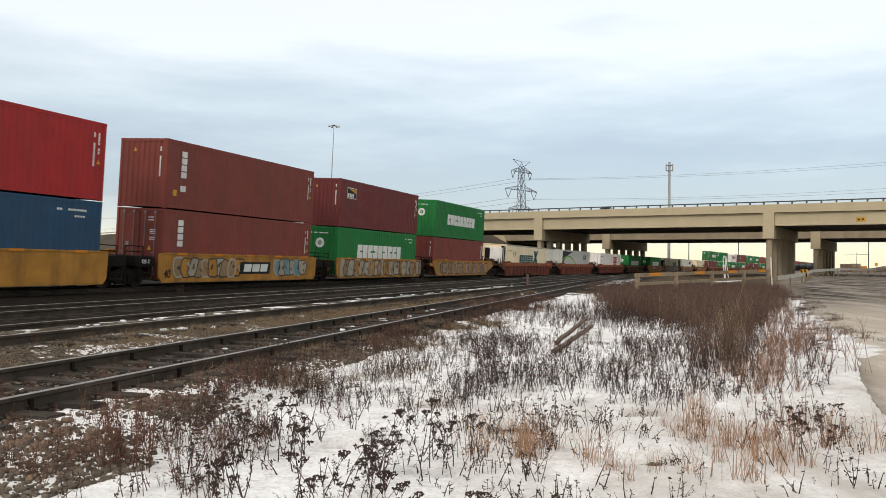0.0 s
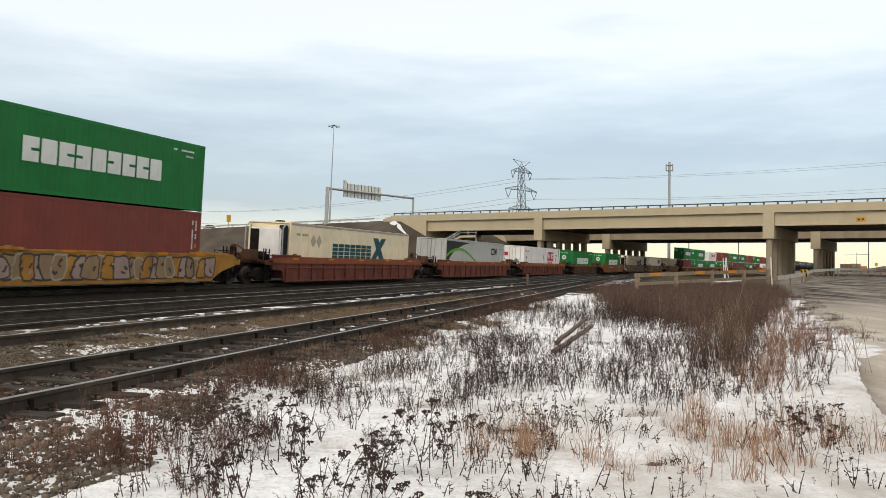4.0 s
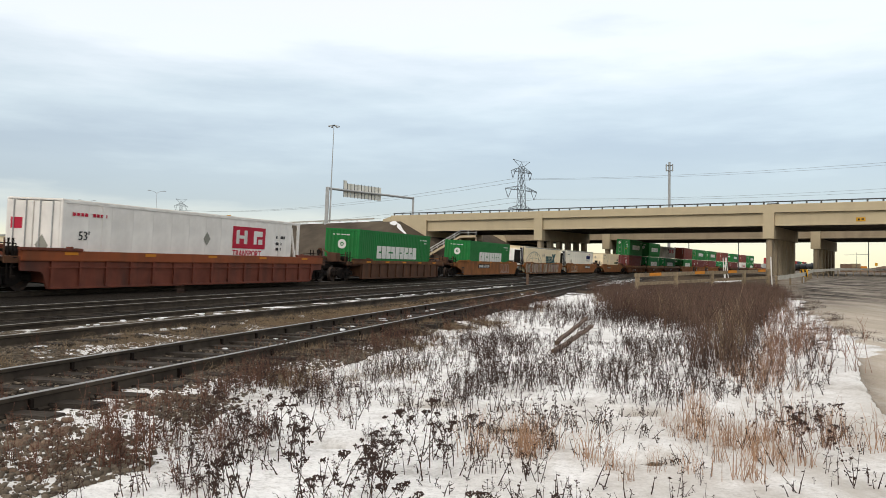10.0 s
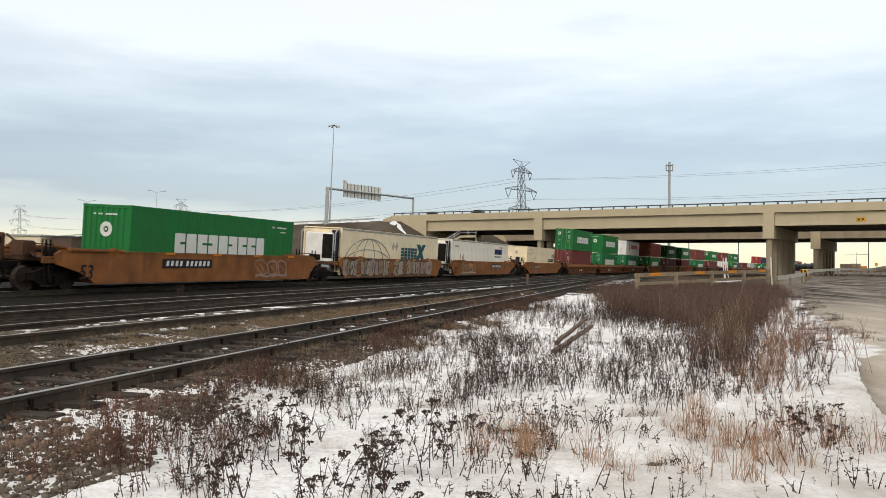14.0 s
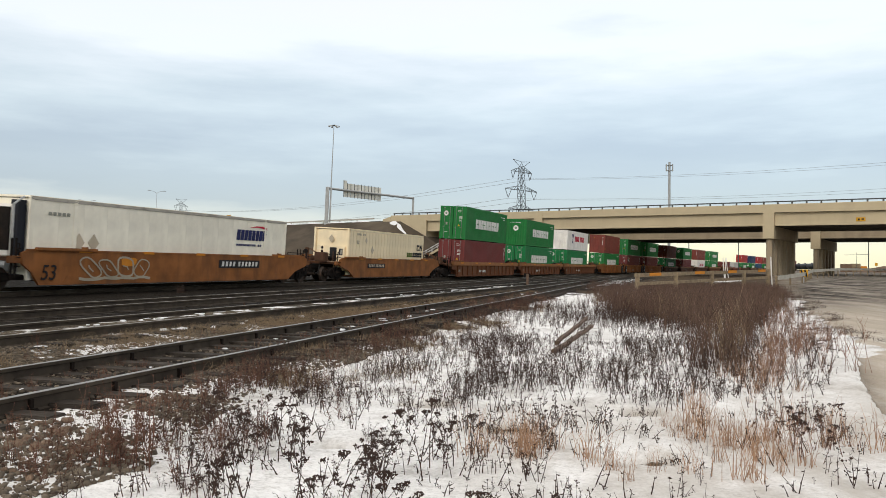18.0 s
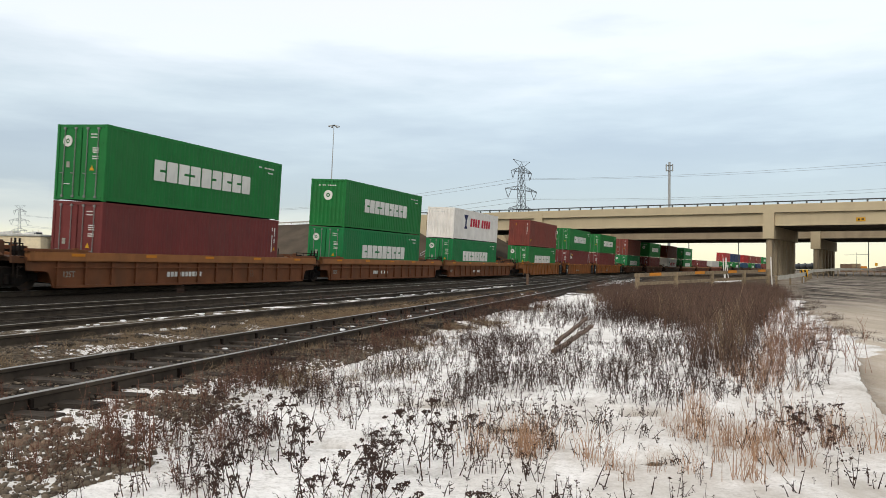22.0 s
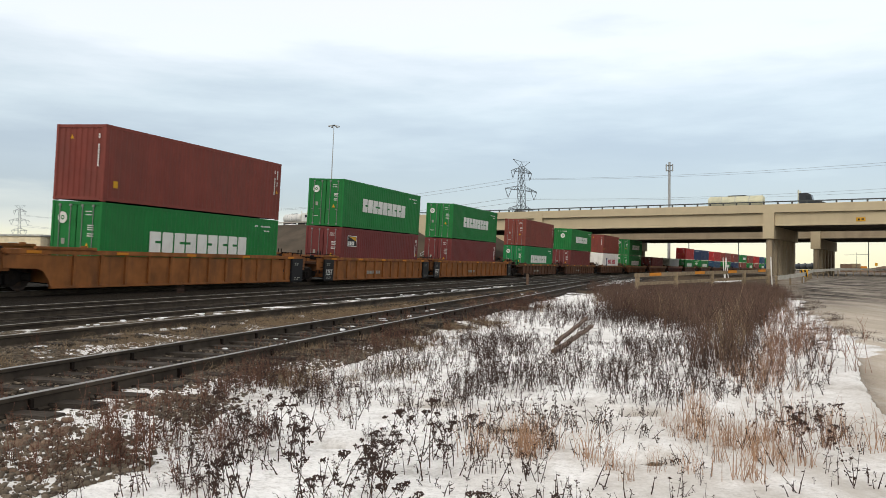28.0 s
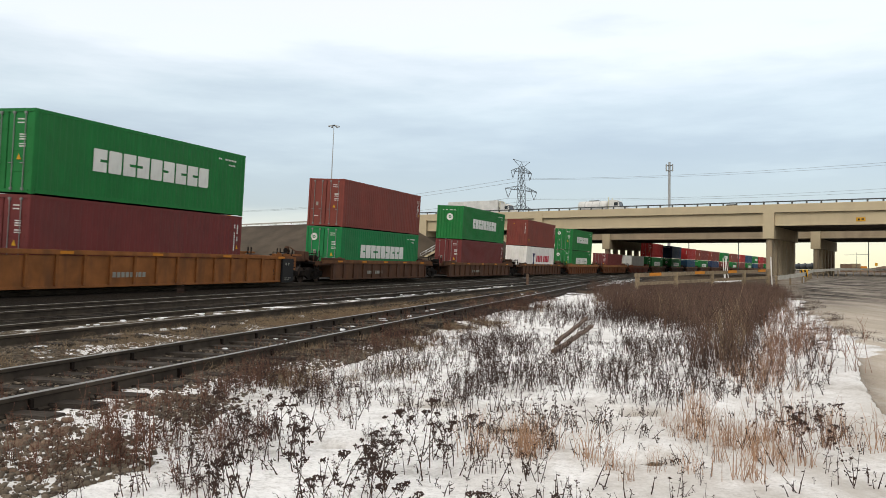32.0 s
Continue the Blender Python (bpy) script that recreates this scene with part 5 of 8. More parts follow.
            part("grab_rail", cached("grab", lambda: Geo().tube((0, -1.25, 1.15), (0, -1.25, 1.62), 0.02).tube((0, -0.35, 1.15), (0, -0.35, 1.62), 0.02).tube((0, -1.25, 1.62), (0, -0.35, 1.62), 0.02).tube((0, -1.25, 1.4), (0, -0.35, 1.4), 0.02).mesh("grab_rail", "iron")), None, ob, "", Matrix.Translation((sx * (h - 0.12), 0, 0)))
            part("air_hose", cached("hose", lambda: Geo().tube((0, 0, 0.95), (0.25, 0.05, 0.55), 0.035).tube((0.25, 0.05, 0.55), (0.6, 0.1, 0.42), 0.035).tube((0.6, 0.1, 0.42), (0.9, 0.15, 0.6), 0.035).mesh("air_hose", "rubber")), None, ob, "", Matrix.Translation((sx * (h + 0.4), -0.35, 0)) @ Matrix.Rotation(0 if sx > 0 else math.pi, 4, "Z"))
    ends = {(-1): trucks[0], 1: trucks[1]}
    for sx, has in ends.items():
        if has:
            x = sx * (h - (0.3 if style == "smooth" else 0.45 if sx < 0 and wl0 < wl else -0.2)) if length > 14.5 else sx * (h + 1.3)
            if joint and sx > 0:
                x = joint
            make_truck(ob, x)
    return ob


def ribbon(pts, width, y0, y1):
    """A painted stroke of even width along x, z points."""
    g = Geo()
    n = len(pts)
    L_, R_ = [], []
    for i, (x, z) in enumerate(pts):
        a, b = pts[max(i - 1, 0)], pts[min(i + 1, n - 1)]
        dx, dz = b[0] - a[0], b[1] - a[1]
        k = width / 2 / (math.hypot(dx, dz) + 1e-6)
        L_.append((x - dz * k, z + dx * k))
        R_.append((x + dz * k, z - dx * k))
    for y in (y0, y1):
        g.v += [(x, y, z) for x, z in L_] + [(x, y, z) for x, z in R_]
    for i in range(n - 1):
        g.f += [(i, n + i, n + i + 1, i + 1), (2 * n + i, 2 * n + i + 1, 3 * n + i + 1, 3 * n + i), (i, i + 1, 2 * n + i + 1, 2 * n + i), (n + i, 3 * n + i, 3 * n + i + 1, n + i + 1)]
    return g


def shard(r, xc, zc, rx, rz, z0, z1):
    """A tall blocky leaning patch outline in x and z, swollen at one end."""
    lean, fat = r.uniform(-0.2, 0.3), r.uniform(-0.25, 0.25)
    out = []
    for i in range(14):
        a = 6.28318 * i / 14
        c, s = math.cos(a), math.sin(a)
        k = r.uniform(0.86, 1.1)
        z = max(z0, min(z1, zc + rz * k * math.copysign(abs(s) ** 0.55, s)))
        out.append((xc + rx * k * math.copysign(abs(c) ** 0.55, c) * (1 + fat * s) + lean * (z - zc), z))
    return out


def graffiti(car, x0, x1, z0, z1, y, mats, seed):
    """Overlapping sprayed blocks with dark outlines, pale halo strokes and slots; no letters."""
    r = random.Random(seed)
    x, k = x0, 0
    zc, hh = (z0 + z1) / 2, (z1 - z0) / 2
    base = [(x0 - 0.15 + (x1 - x0 + 0.4) * q / 20, zc + r.uniform(-0.1, 0.1)) for q in range(21)]
    part("spray_patch", ribbon(base, hh * 1.5, y - 0.002, y), mats[1 % len(mats)], car, "sprayed graffiti ground coat")
    while x < x1:
        w = r.uniform(0.5, 0.85)
        xc = x + w * 0.5
        pts = shard(r, xc, zc + r.uniform(-0.04, 0.04), w * 0.52, hh * r.uniform(0.9, 1.1), z0, z1)
        y_ = y - 0.004 - 0.006 * (k % 3)
        part("spray_patch", Geo().prism(pts, "y", y_ - 0.003, y_), mats[k % len(mats)], car, "sprayed graffiti block")
        part("spray_line", ribbon(pts + pts[:1], r.uniform(0.05, 0.085), y_ - 0.006, y_ - 0.002), "graffiti_line" if k % 4 else "graffiti_pale", car, "sprayed outline")
        for _ in range(2):
            a, q = xc + r.uniform(-0.2, 0.2) * w, zc + r.uniform(-0.35, 0.35) * hh
            b = r.uniform(0.10, 0.28) * w
            line = [(a, q), (a + b * r.uniform(0.1, 0.6), q + hh * r.uniform(-0.3, 0.3)), (a + b, q + hh * r.uniform(-0.4, 0.4))]
            part("spray_line", ribbon(line, r.uniform(0.05, 0.11), y - 0.028, y - 0.024), r.choice(("graffiti_line", "graffiti_line", mats[(k + 1) % len(mats)])), car, "short sprayed stroke")
        x += w * r.uniform(0.62, 0.8)
        k += 1


def bubble_spray(car, x0, x1, z0, z1, y, mat, seed):
    """A run of pale overlapping sprayed loops standing on a smeared base stroke."""
    r = random.Random(seed)
    n = max(2, int((x1 - x0) / 0.75))
    w = (x1 - x0) / n
    for i in range(n):
        xc, zc = x0 + (i + 0.5) * w, (z0 + z1) / 2 + r.uniform(-0.04, 0.06)
        rx, rz, k = w * r.uniform(0.42, 0.6), (z1 - z0) * r.uniform(0.40, 0.5), r.uniform(-0.25, 0.1)
        loop = [(xc + rx * math.cos(a) * (1 - 0.25 * math.sin(2 * a + i)) + k * math.sin(a), zc + rz * math.sin(a)) for a in [6.2832 * q / 18 for q in range(19)]]
        part("spray_line", ribbon(loop, r.uniform(0.045, 0.075), y - 0.006 - 0.003 * (i % 2), y - 0.003 * (i % 2)), mat, car, "pale sprayed loop")
        part("spray_line", ribbon([(xc - rx * 0.3, zc + rz * r.uniform(0.1, 0.5)), (xc + r.uniform(-0.1, 0.1), zc), (xc + rx * 0.3, zc - rz * r.uniform(0.2, 0.6))], 0.05, y - 0.012, y - 0.009), mat, car, "short sprayed stroke")
    base = [(x0 - 0.1 + (x1 - x0 + 0.15) * q / 12, z0 + r.uniform(-0.05, 0.05)) for q in range(13)]
    part("spray_line", ribbon(base, 0.10, y - 0.015, y - 0.012), mat, car, "smeared sprayed base stroke")


TRAIN = []      # (thing, u of its middle, height above the rail)


def load(ob, u, z):
    ob.matrix_basis = main_pose(u) @ Matrix.Translation((0, 0, z))
    TRAIN.append((ob, u, z))
    return ob


LOW, HIGH = 0.375, 3.295


# ---------------------------------------------------------------- the train
GREEN_LBL = "green corrugated steel container with a white block word"
BOX_LABEL = {
    "box_green": GREEN_LBL, "box_green_old": "faded green corrugated container with a white block word",
    "box_maroon": "dark maroon corrugated steel shipping container", "box_brown": "reddish-brown corrugated steel shipping container",
    "box_red": "bright red corrugated steel shipping container", "box_blue": "dull blue corrugated steel shipping container",
    "box_navy": "dark navy corrugated steel shipping container", "box_white": "dirty white corrugated container with a red word", "box_grey": "grey steel shipping container",
}
MADE = {}


def box_at(u0, z, colour, end="plain", brand=None, emblem=False, length=L40):
    height = 2.591 if colour == "box_white" and z > 2 else HGT
    key = (colour, end, brand, emblem, length, height)
    lab = BOX_LABEL[colour] + (", door end showing" if end == "doors" and brand is None else "")
    if z > 2:
        lab = "upper " + lab
    if key in MADE:
        ob = copy_thing(MADE[key], Matrix.Identity(4))
        ob["label"] = lab
    else:
        ob = MADE[key] = freight_box(colour, lab, length, end, brand, emblem, HGT=height)
    return load(ob, u0 + length / 2, z)


G, GO, MA, BR, RE, BL, NA, WH = "box_green", "box_green_old", "box_maroon", "box_brown", "box_red", "box_blue", "box_navy", "box_white"
STACKS = (
    # left end, upper (colour, end, brand, emblem), lower
    (12.15, (RE, "plain", None, False), (BL, "plain", None, False)),
    (27.72, (BR, "plain", "upright", False), (BR, "doors", "upright", False)),
    (43.2, (MA, "plain", "corner", False), (G, "plain", "nine", True)),
    (59.05, (G, "plain", "nine", True), (BR, "plain", None, False)),
    (149.75, None, (G, "plain", "nine", True)),
    (171.45, None, (G, "plain", "nine", True)),
    (253.7, (G, "doors", "nine", True), (MA, "doors", None, False)),
    (273.22, (G, "plain", "nine", True), (GO, "doors", "nine", True)),
    (292.62, (WH, "plain", "redword", False), (GO, "doors", "nine", True)),
    (316.48, (BR, "plain", None, False), (G, "doors", "nine", True)),
    (335.75, (G, "doors", "nine", True), (MA, "doors", "corner", False)),
    (355.15, (G, "doors", "nine", True), (MA, "doors", None, False)),
    (377.68, (BR, "doors", None, False), (GO, "doors", "nine", True)),
    (399.5, (G, "plain", "nine", True), (MA, "doors", None, False)),
    (420.4, (BR, "plain", None, False), (WH, "plain", "redword", False)),
    (442.0, (G, "doors", "nine", True), (G, "doors", "nine", True)),
    (466.0, None, (MA, "doors", None, False)),
    (507.5, (RE, "doors", None, False), (G, "doors", "nine", True)),
    (531.0, (NA, "plain", None, False), (G, "plain", "nine", True)),
    (552.0, (RE, "plain", None, False), (BL, "plain", None, False)),
    (572.0, (BR, "plain", None, False), (G, "plain", "nine", False)),
    (591.0, (BR, "plain", None, False), (NA, "plain", None, False)),
    (610.0, (G, "plain", "nine", False), (BR, "plain", None, False)),
    (629.0, (BR, "plain", None, False), (G, "plain", "nine", False)),
    (648.0, (RE, "plain", None, False), (BR, "plain", None, False)),
    (667.0, (BL, "plain", None, False), (G, "plain", "nine", False)),
    (686.0, (G, "plain", "nine", False), (BL, "plain", None, False)),
    (705.0, (RE, "plain", None, False), (BR, "plain", None, False)),
    (724.0, (BR, "plain", None, False), (G, "plain", "nine", False)),
)
for u0, up, low in STACKS:
    if low:
        box_at(u0, LOW, *low)
    if up:
        box_at(u0, HIGH, *up)

Y53 = -1.295 - 0.001


def cross_strokes(ob, x0, x1, z0, z1):
    w = (x1 - x0) * 0.32
    part("brand_stroke", Geo().prism([(x0, z0), (x0 + w, z0), (x1, z1), (x1 - w, z1)], "y", Y53 - 0.012, Y53), "letter_teal", ob, "slanting teal stroke")
    part("brand_stroke", Geo().prism([(x0 + w * 0.3, z1), (x0 + w * 1.3, z1), (x1 - w * 0.3, z0), (x1 - w * 1.3, z0)], "y", Y53 - 0.018, Y53), "letter_teal", ob, "slanting teal stroke")


def word(ob, x0, z0, width, height, count, mat, lab, y, lean=0.0, stripes=0):
    """A brand word as one plain block a letter."""
    w = width / count
    for i in range(count):
        a, b, k = x0 + (i + 0.08) * w, x0 + (i + 0.92) * w, lean * height
        if stripes:
            for q in range(stripes):
                za, zb = z0 + height * q / stripes, z0 + height * (q + 0.84) / stripes
                part("brand_block", Geo().prism([(a, za), (b, za), (b + k * 0.3, zb), (a + k * 0.3, zb)], "y", y - 0.012, y), mat, ob, lab)
        else:
            part("brand_block", Geo().prism([(a, z0), (b, z0), (b + k, z0 + height), (a + k, z0 + height)], "y", y - 0.012, y), mat, ob, lab)


reefer = panel_box("box_cream", "cream refrigerated container with a dark teal word", L53, "reefer_a")
word(reefer, -3.37, 1.0, 5.3, 0.92, 7, "letter_teal", "teal striped letter block", Y53, 0.0, 4)
cross_strokes(reefer, 1.95, 4.14, 1.0, 2.4)
for x in (-5.6, -4.95):
    part("placard", diamond(x, 1.95, 0.36, Y53 + 0.0), "placard_tan", reefer, "faded diamond placard")
part("marking", tiny_bars(-7.4, 2.2, 1.2, 0.12, 6, Y53, seed=40), "letter_grey", reefer)
load(reefer, 78.68 + L53 / 2, LOW)

grey = panel_box("box_grey", "light grey container with charcoal panel and lime swoosh", L53, "van")
part("charcoal_panel", Geo().prism([(-8.0, 2.72), (-2.2, 2.66), (-3.73, 2.47), (-4.82, 2.24), (-5.97, 1.91), (-6.5, 1.67), (-6.89, 1.45), (-7.2, 1.17), (-7.6, 0.7), (-8.0, 0.7)], "y", Y53 - 0.006, Y53), "dark_panel", grey, "charcoal graphic panel")
sw = Geo()
pts = ((-8.0, 1.40), (-7.43, 1.63), (-6.92, 1.81), (-6.5, 1.90), (-6.12, 1.97), (-5.7, 2.02), (-5.26, 2.05), (-4.8, 2.07), (-4.35, 2.07), (-3.95, 2.04), (-3.53, 1.98), (-3.1, 1.90), (-2.66, 1.79), (-2.1, 1.63), (-1.55, 1.45), (-1.0, 1.27), (-0.26, 1.0))
for k, ((a, b), (c, d)) in enumerate(zip(pts[:-1], pts[1:])):
    t0, t1 = 0.115 - 0.003 * k, 0.115 - 0.003 * (k + 1)
    sw.add([(x, y, z) for y in (Y53 - 0.014, Y53 - 0.006) for x, z in ((a, b - t0), (c, d - t1), (c, d + t1), (a, b + t0))], [(0, 1, 2, 3), (7, 6, 5, 4), (0, 4, 5, 1), (2, 6, 7, 3)])
part("swoosh", sw, "lime", grey, "lime green curved stripe")
part("brand_mark", Geo().prism([(4.07, 1.72), (4.85, 1.72), (4.85, 1.86), (4.22, 1.86), (4.22, 2.2), (4.85, 2.2), (4.85, 2.34), (4.07, 2.34)], "y", Y53 - 0.01, Y53), "letter_black", grey, "black looped emblem")
part("brand_mark", Geo().prism([(4.95, 1.72), (5.1, 1.72), (5.1, 2.1), (5.5, 1.72), (5.69, 1.72), (5.69, 2.34), (5.54, 2.34), (5.54, 1.95), (5.15, 2.34), (4.95, 2.34)], "y", Y53 - 0.01, Y53), "letter_black", grey, "black looped emblem")
part("placard", diamond(7.2, 1.45, 0.28, Y53), "letter_white", grey)
part("marking", tiny_bars(6.6, 2.25, 1.1, 0.1, 7, Y53, seed=41), "letter_grey", grey)
load(grey, 102.55 + L53 / 2, LOW)

van = panel_box("box_white", "white container with a red square emblem and doors", L53, "panel")
part("brand_plate", Geo().box(2.03, 4.77, Y53 - 0.012, Y53, 1.38, 2.42, 0.004), "letter_red", van, "red rounded emblem plate")
for x0, x1, z0, z1 in ((2.3, 2.55, 1.6, 2.25), (2.95, 3.2, 1.6, 2.25), (2.5, 3.0, 1.85, 2.0), (3.75, 4.0, 1.6, 2.25), (4.15, 4.5, 1.6, 1.85), (4.0, 4.5, 1.98, 2.25)):
    part("brand_stroke", Geo().box(x0, x1, Y53 - 0.02, Y53 - 0.012, z0, z1), "letter_white", van, "white stroke on the plate")
lettering(van, "TRANSPORT", 0.46, 2.05, 0.98, Y53 - 0.008, "letter_red", squeeze=0.92)
lettering(van, "53'", 0.45, -7.3, 1.45, Y53 - 0.008, "letter_black")
part("placard", diamond(0.1, 1.75, 0.3, Y53), "letter_grey", van)
for z, w in ((1.95, 0.85), (1.62, 0.55), (1.35, 0.5)):
    part("marking", tiny_bars(5.78, z, w, 0.14, 6, Y53, seed=int(z * 40)), "letter_black", van, "small dark lettering bars")
part("marking", tiny_bars(-7.6, 2.3, 1.7, 0.12, 9, Y53, seed=12), "letter_red", van)
part("end_plate", Geo().box(-L53 / 2 - 0.03, -L53 / 2 - 0.02, 0.5, 1.05, 1.75, 2.15), "letter_red", van, "small red plate on the door")
part("placard", Geo().prism([(-0.75, 1.2), (-0.45, 0.82), (-0.15, 1.2), (-0.45, 1.58)], "x", -L53 / 2 - 0.03, -L53 / 2 - 0.02), "letter_grey", van)
load(van, 126.1 + L53 / 2, LOW)

cream = panel_box("box_cream", "dirty cream refrigerated container with teal word and thin arcs", L53, "reefer_b")
word(cream, 0.87, 1.05, 3.0, 0.88, 5, "letter_teal", "teal striped letter block", Y53, 0.1, 4)
cross_strokes(cream, 3.6, 5.53, 1.0, 2.2)
for k, (cx, rx, rz, z0) in enumerate(((-4.2, 3.4, 1.65, 0.7), (-4.2, 2.2, 1.65, 0.7), (-4.2, 0.9, 1.65, 0.7), (-4.2, 3.4, 0.95, 0.7), (-4.2, 3.2, 0.4, 0.7))):
    q = [(cx + rx * math.cos(math.pi * i / 24), z0 + rz * math.sin(math.pi * i / 24)) for i in range(25)]
    ring = [(a, z0 + (b - z0) * (1 - 0.05 / rz) if i not in (0, 24) else b) for i, (a, b) in enumerate(q)]
    g = Geo()
    n = len(q)
    for y in (Y53 - 0.012, Y53):
        g.v += [(a, y, b) for a, b in q] + [(cx + (a - cx) * (1 - 0.05 / rx), y, b - 0.045) for a, b in q]
    for i in range(n - 1):
        g.f += [(i, i + 1, n + i + 1, n + i), (2 * n + i, 3 * n + i, 3 * n + i + 1, 2 * n + i + 1), (i, 2 * n + i, 2 * n + i + 1, i + 1), (n + i, n + i + 1, 3 * n + i + 1, 3 * n + i)]
    part("globe_line", g, "letter_grey", cream, "thin painted globe line")
for x in (-0.45, 0.1):
    part("placard", diamond(x, 1.95, 0.3, Y53), "placard_tan", cream)
load(cream, 189.1 + L53 / 2, LOW)

white = panel_box("box_ivory", "off-white refrigerated container with small navy word", L53, "reefer_b")
word(white, 3.67, 1.78, 2.5, 0.5, 8, "letter_navy", "small navy letter block", Y53, 0.1)
part("swash", Geo().prism([(4.75, 2.40), (5.3, 2.43), (5.85, 2.40), (6.25, 2.33), (6.25, 2.43), (5.85, 2.50), (5.3, 2.50)], "y", Y53 - 0.01, Y53), "letter_red", white, "thin red swash")
part("marking", tiny_bars(3.7, 1.5, 2.3, 0.1, 14, Y53, seed=21), "letter_navy", white)
for x in (-5.9, -5.2):
    part("placard", diamond(x, 1.35, 0.34, Y53), "placard_tan", white)
part("marking", tiny_bars(-7.5, 2.25, 1.2, 0.12, 6, Y53, seed=43), "letter_grey", white)
load(white, 208.5 + L53 / 2, LOW)

YE = -WID / 2 - 0.001
eco = panel_box("box_cream", "cream ribbed insulated container with black lettering blocks", L40, "ribbed")
word(eco, 3.0, 1.24, 1.0, 0.34, 3, "letter_olive", "thin olive letter block", YE, 0.0, 2)
word(eco, 4.05, 1.24, 1.8, 0.36, 5, "letter_black", "thin black letter block", YE, 0.0, 2)
part("brand_mark", Geo().prism([(4.83, 1.74), (5.3, 1.74), (5.3, 1.83), (4.95, 1.83), (4.95, 2.03), (5.3, 2.03), (5.3, 2.15), (4.83, 2.15)], "y", YE - 0.01, YE), "letter_black", eco, "black looped emblem")
part("brand_mark", Geo().prism([(5.38, 1.74), (5.5, 1.74), (5.5, 2.0), (5.75, 1.74), (5.86, 1.74), (5.86, 2.15), (5.75, 2.15), (5.75, 1.9), (5.5, 2.15), (5.38, 2.15)], "y", YE - 0.01, YE), "letter_black", eco, "black looped emblem")
part("placard", diamond(-2.75, 1.6, 0.27, YE), "placard_tan", eco)
part("placard", diamond(-3.7, 2.2, 0.19, YE), "placard_tan", eco)
part("marking", tiny_bars(-5.4, 2.5, 1.6, 0.13, 8, YE, seed=31), "placard_tan", eco)
part("marking", tiny_bars(-5.0, 1.95, 0.34, 0.22, 2, YE, seed=36), "placard_tan", eco)
load(eco, 232.1 + L40 / 2, LOW)
small_grey = panel_box("box_grey", "pale grey low container among the stacks", L40, "van")
load(small_grey, 486.5 + L40 / 2, LOW)

CARS = (
    # u of the ends, style, colour, trucks, label
    (10.9, 24.46, "smooth", "car_yellow", (True, True), "yellow smooth-sided articulated well car unit"),
    (27.3, 40.14, "smooth", "car_yellow", (False, True), "yellow well car unit covered in graffiti"),
    (42.76, 55.87, "smooth", "car_yellow", (False, True), "yellow well car unit with pale graffiti"),
    (58.47, 73.6, "smooth", "car_yellow", (False, True), "yellow end well car unit with graffiti"),
    (76.75, 96.85, "ribbed", "car_red", (True, True), "oxide-red ribbed well car with orange-red top chord"),
    (100.4, 120.5, "ribbed", "car_red", (True, True), "oxide-red ribbed well car with orange-red top chord"),
    (124.2, 144.6, "ribbed", "car_red", (True, True), "oxide-red ribbed well car with orange-red top chord"),
    (148.4, 164.2, "ribbed", "car_dark", (True, True), "dark rusty ribbed well car with brown chord"),
    (167.6, 185.7, "smooth", "car_orange", (True, True), "orange-brown smooth well car with painted data panel"),
    (188.6, 205.7, "smooth", "car_orange", (False, True), "orange-brown well car unit covered in grey graffiti"),
    (208.1, 226.6, "smooth", "car_orange", (False, True), "orange-brown well car unit with black data panel"),
    (230.6, 246.9, "smooth", "car_orange", (True, True), "weathered orange smooth-sided well car"),
    (250.1, 269.4, "ribbed", "car_tan", (True, True), "rusty orange ribbed well car unit"),
    (270.0, 289.4, "ribbed", "car_tan", (False, True), "rusty orange ribbed well car unit"),
    (290.0, 309.9, "ribbed", "car_tan", (False, True), "rusty orange ribbed well car unit"),
    (312.0, 330.75, "ribbed", "car_orange", (True, True), "orange ribbed well car unit with a black end panel"),
    (333.15, 349.4, "ribbed", "car_orange", (False, True), "orange ribbed well car unit"),
    (350.6, 371.7, "ribbed", "car_orange", (False, True), "orange ribbed well car unit with long end platform"),
    (374.9, 392.1, "ribbed", "car_dark", (True, True), "dark brown ribbed well car unit"),
    (394.6, 414.4, "ribbed", "car_dark", (False, True), "dark brown ribbed well car unit"),
    (416.8, 436.2, "ribbed", "car_dark", (True, True), "dark brown ribbed well car unit"),
    (438.6, 458.2, "ribbed", "car_tan", (True, True), "rusty orange ribbed well car"),
    (461.0, 481.0, "ribbed", "car_tan", (True, True), "rusty orange ribbed well car"),
    (483.4, 502.6, "ribbed", "car_red", (True, True), "oxide-red ribbed well car"),
)
CAR_OBS = []
for i, (u0, u1, style, colour, tr, lab) in enumerate(CARS):
    shared = i + 1 < len(CARS) and not CARS[i + 1][4][0]
    c = well_car(u1 - u0, style, colour, lab, tr, joint=(CARS[i + 1][0] + u1) / 2 - (u0 + u1) / 2 if shared else None, chord="chord_red" if colour == "car_red" else "chord_dark" if colour == "car_dark" else "chord_tan" if colour == "car_tan" else None)
    load(c, (u0 + u1) / 2, 0.0)
    CAR_OBS.append(c)
far_car = None
for i, (u0, up, low) in enumerate(STACKS[17:]):
    u0 = u0 + L40 / 2
    if far_car is None:
        far_car = well_car(17.2, "ribbed", "car_dark", "dark well car far down the train", (True, True))
        c = far_car
    else:
        c = copy_thing(far_car, Matrix.Identity(4))
    load(c, u0, 0.0)
YS = -1.53
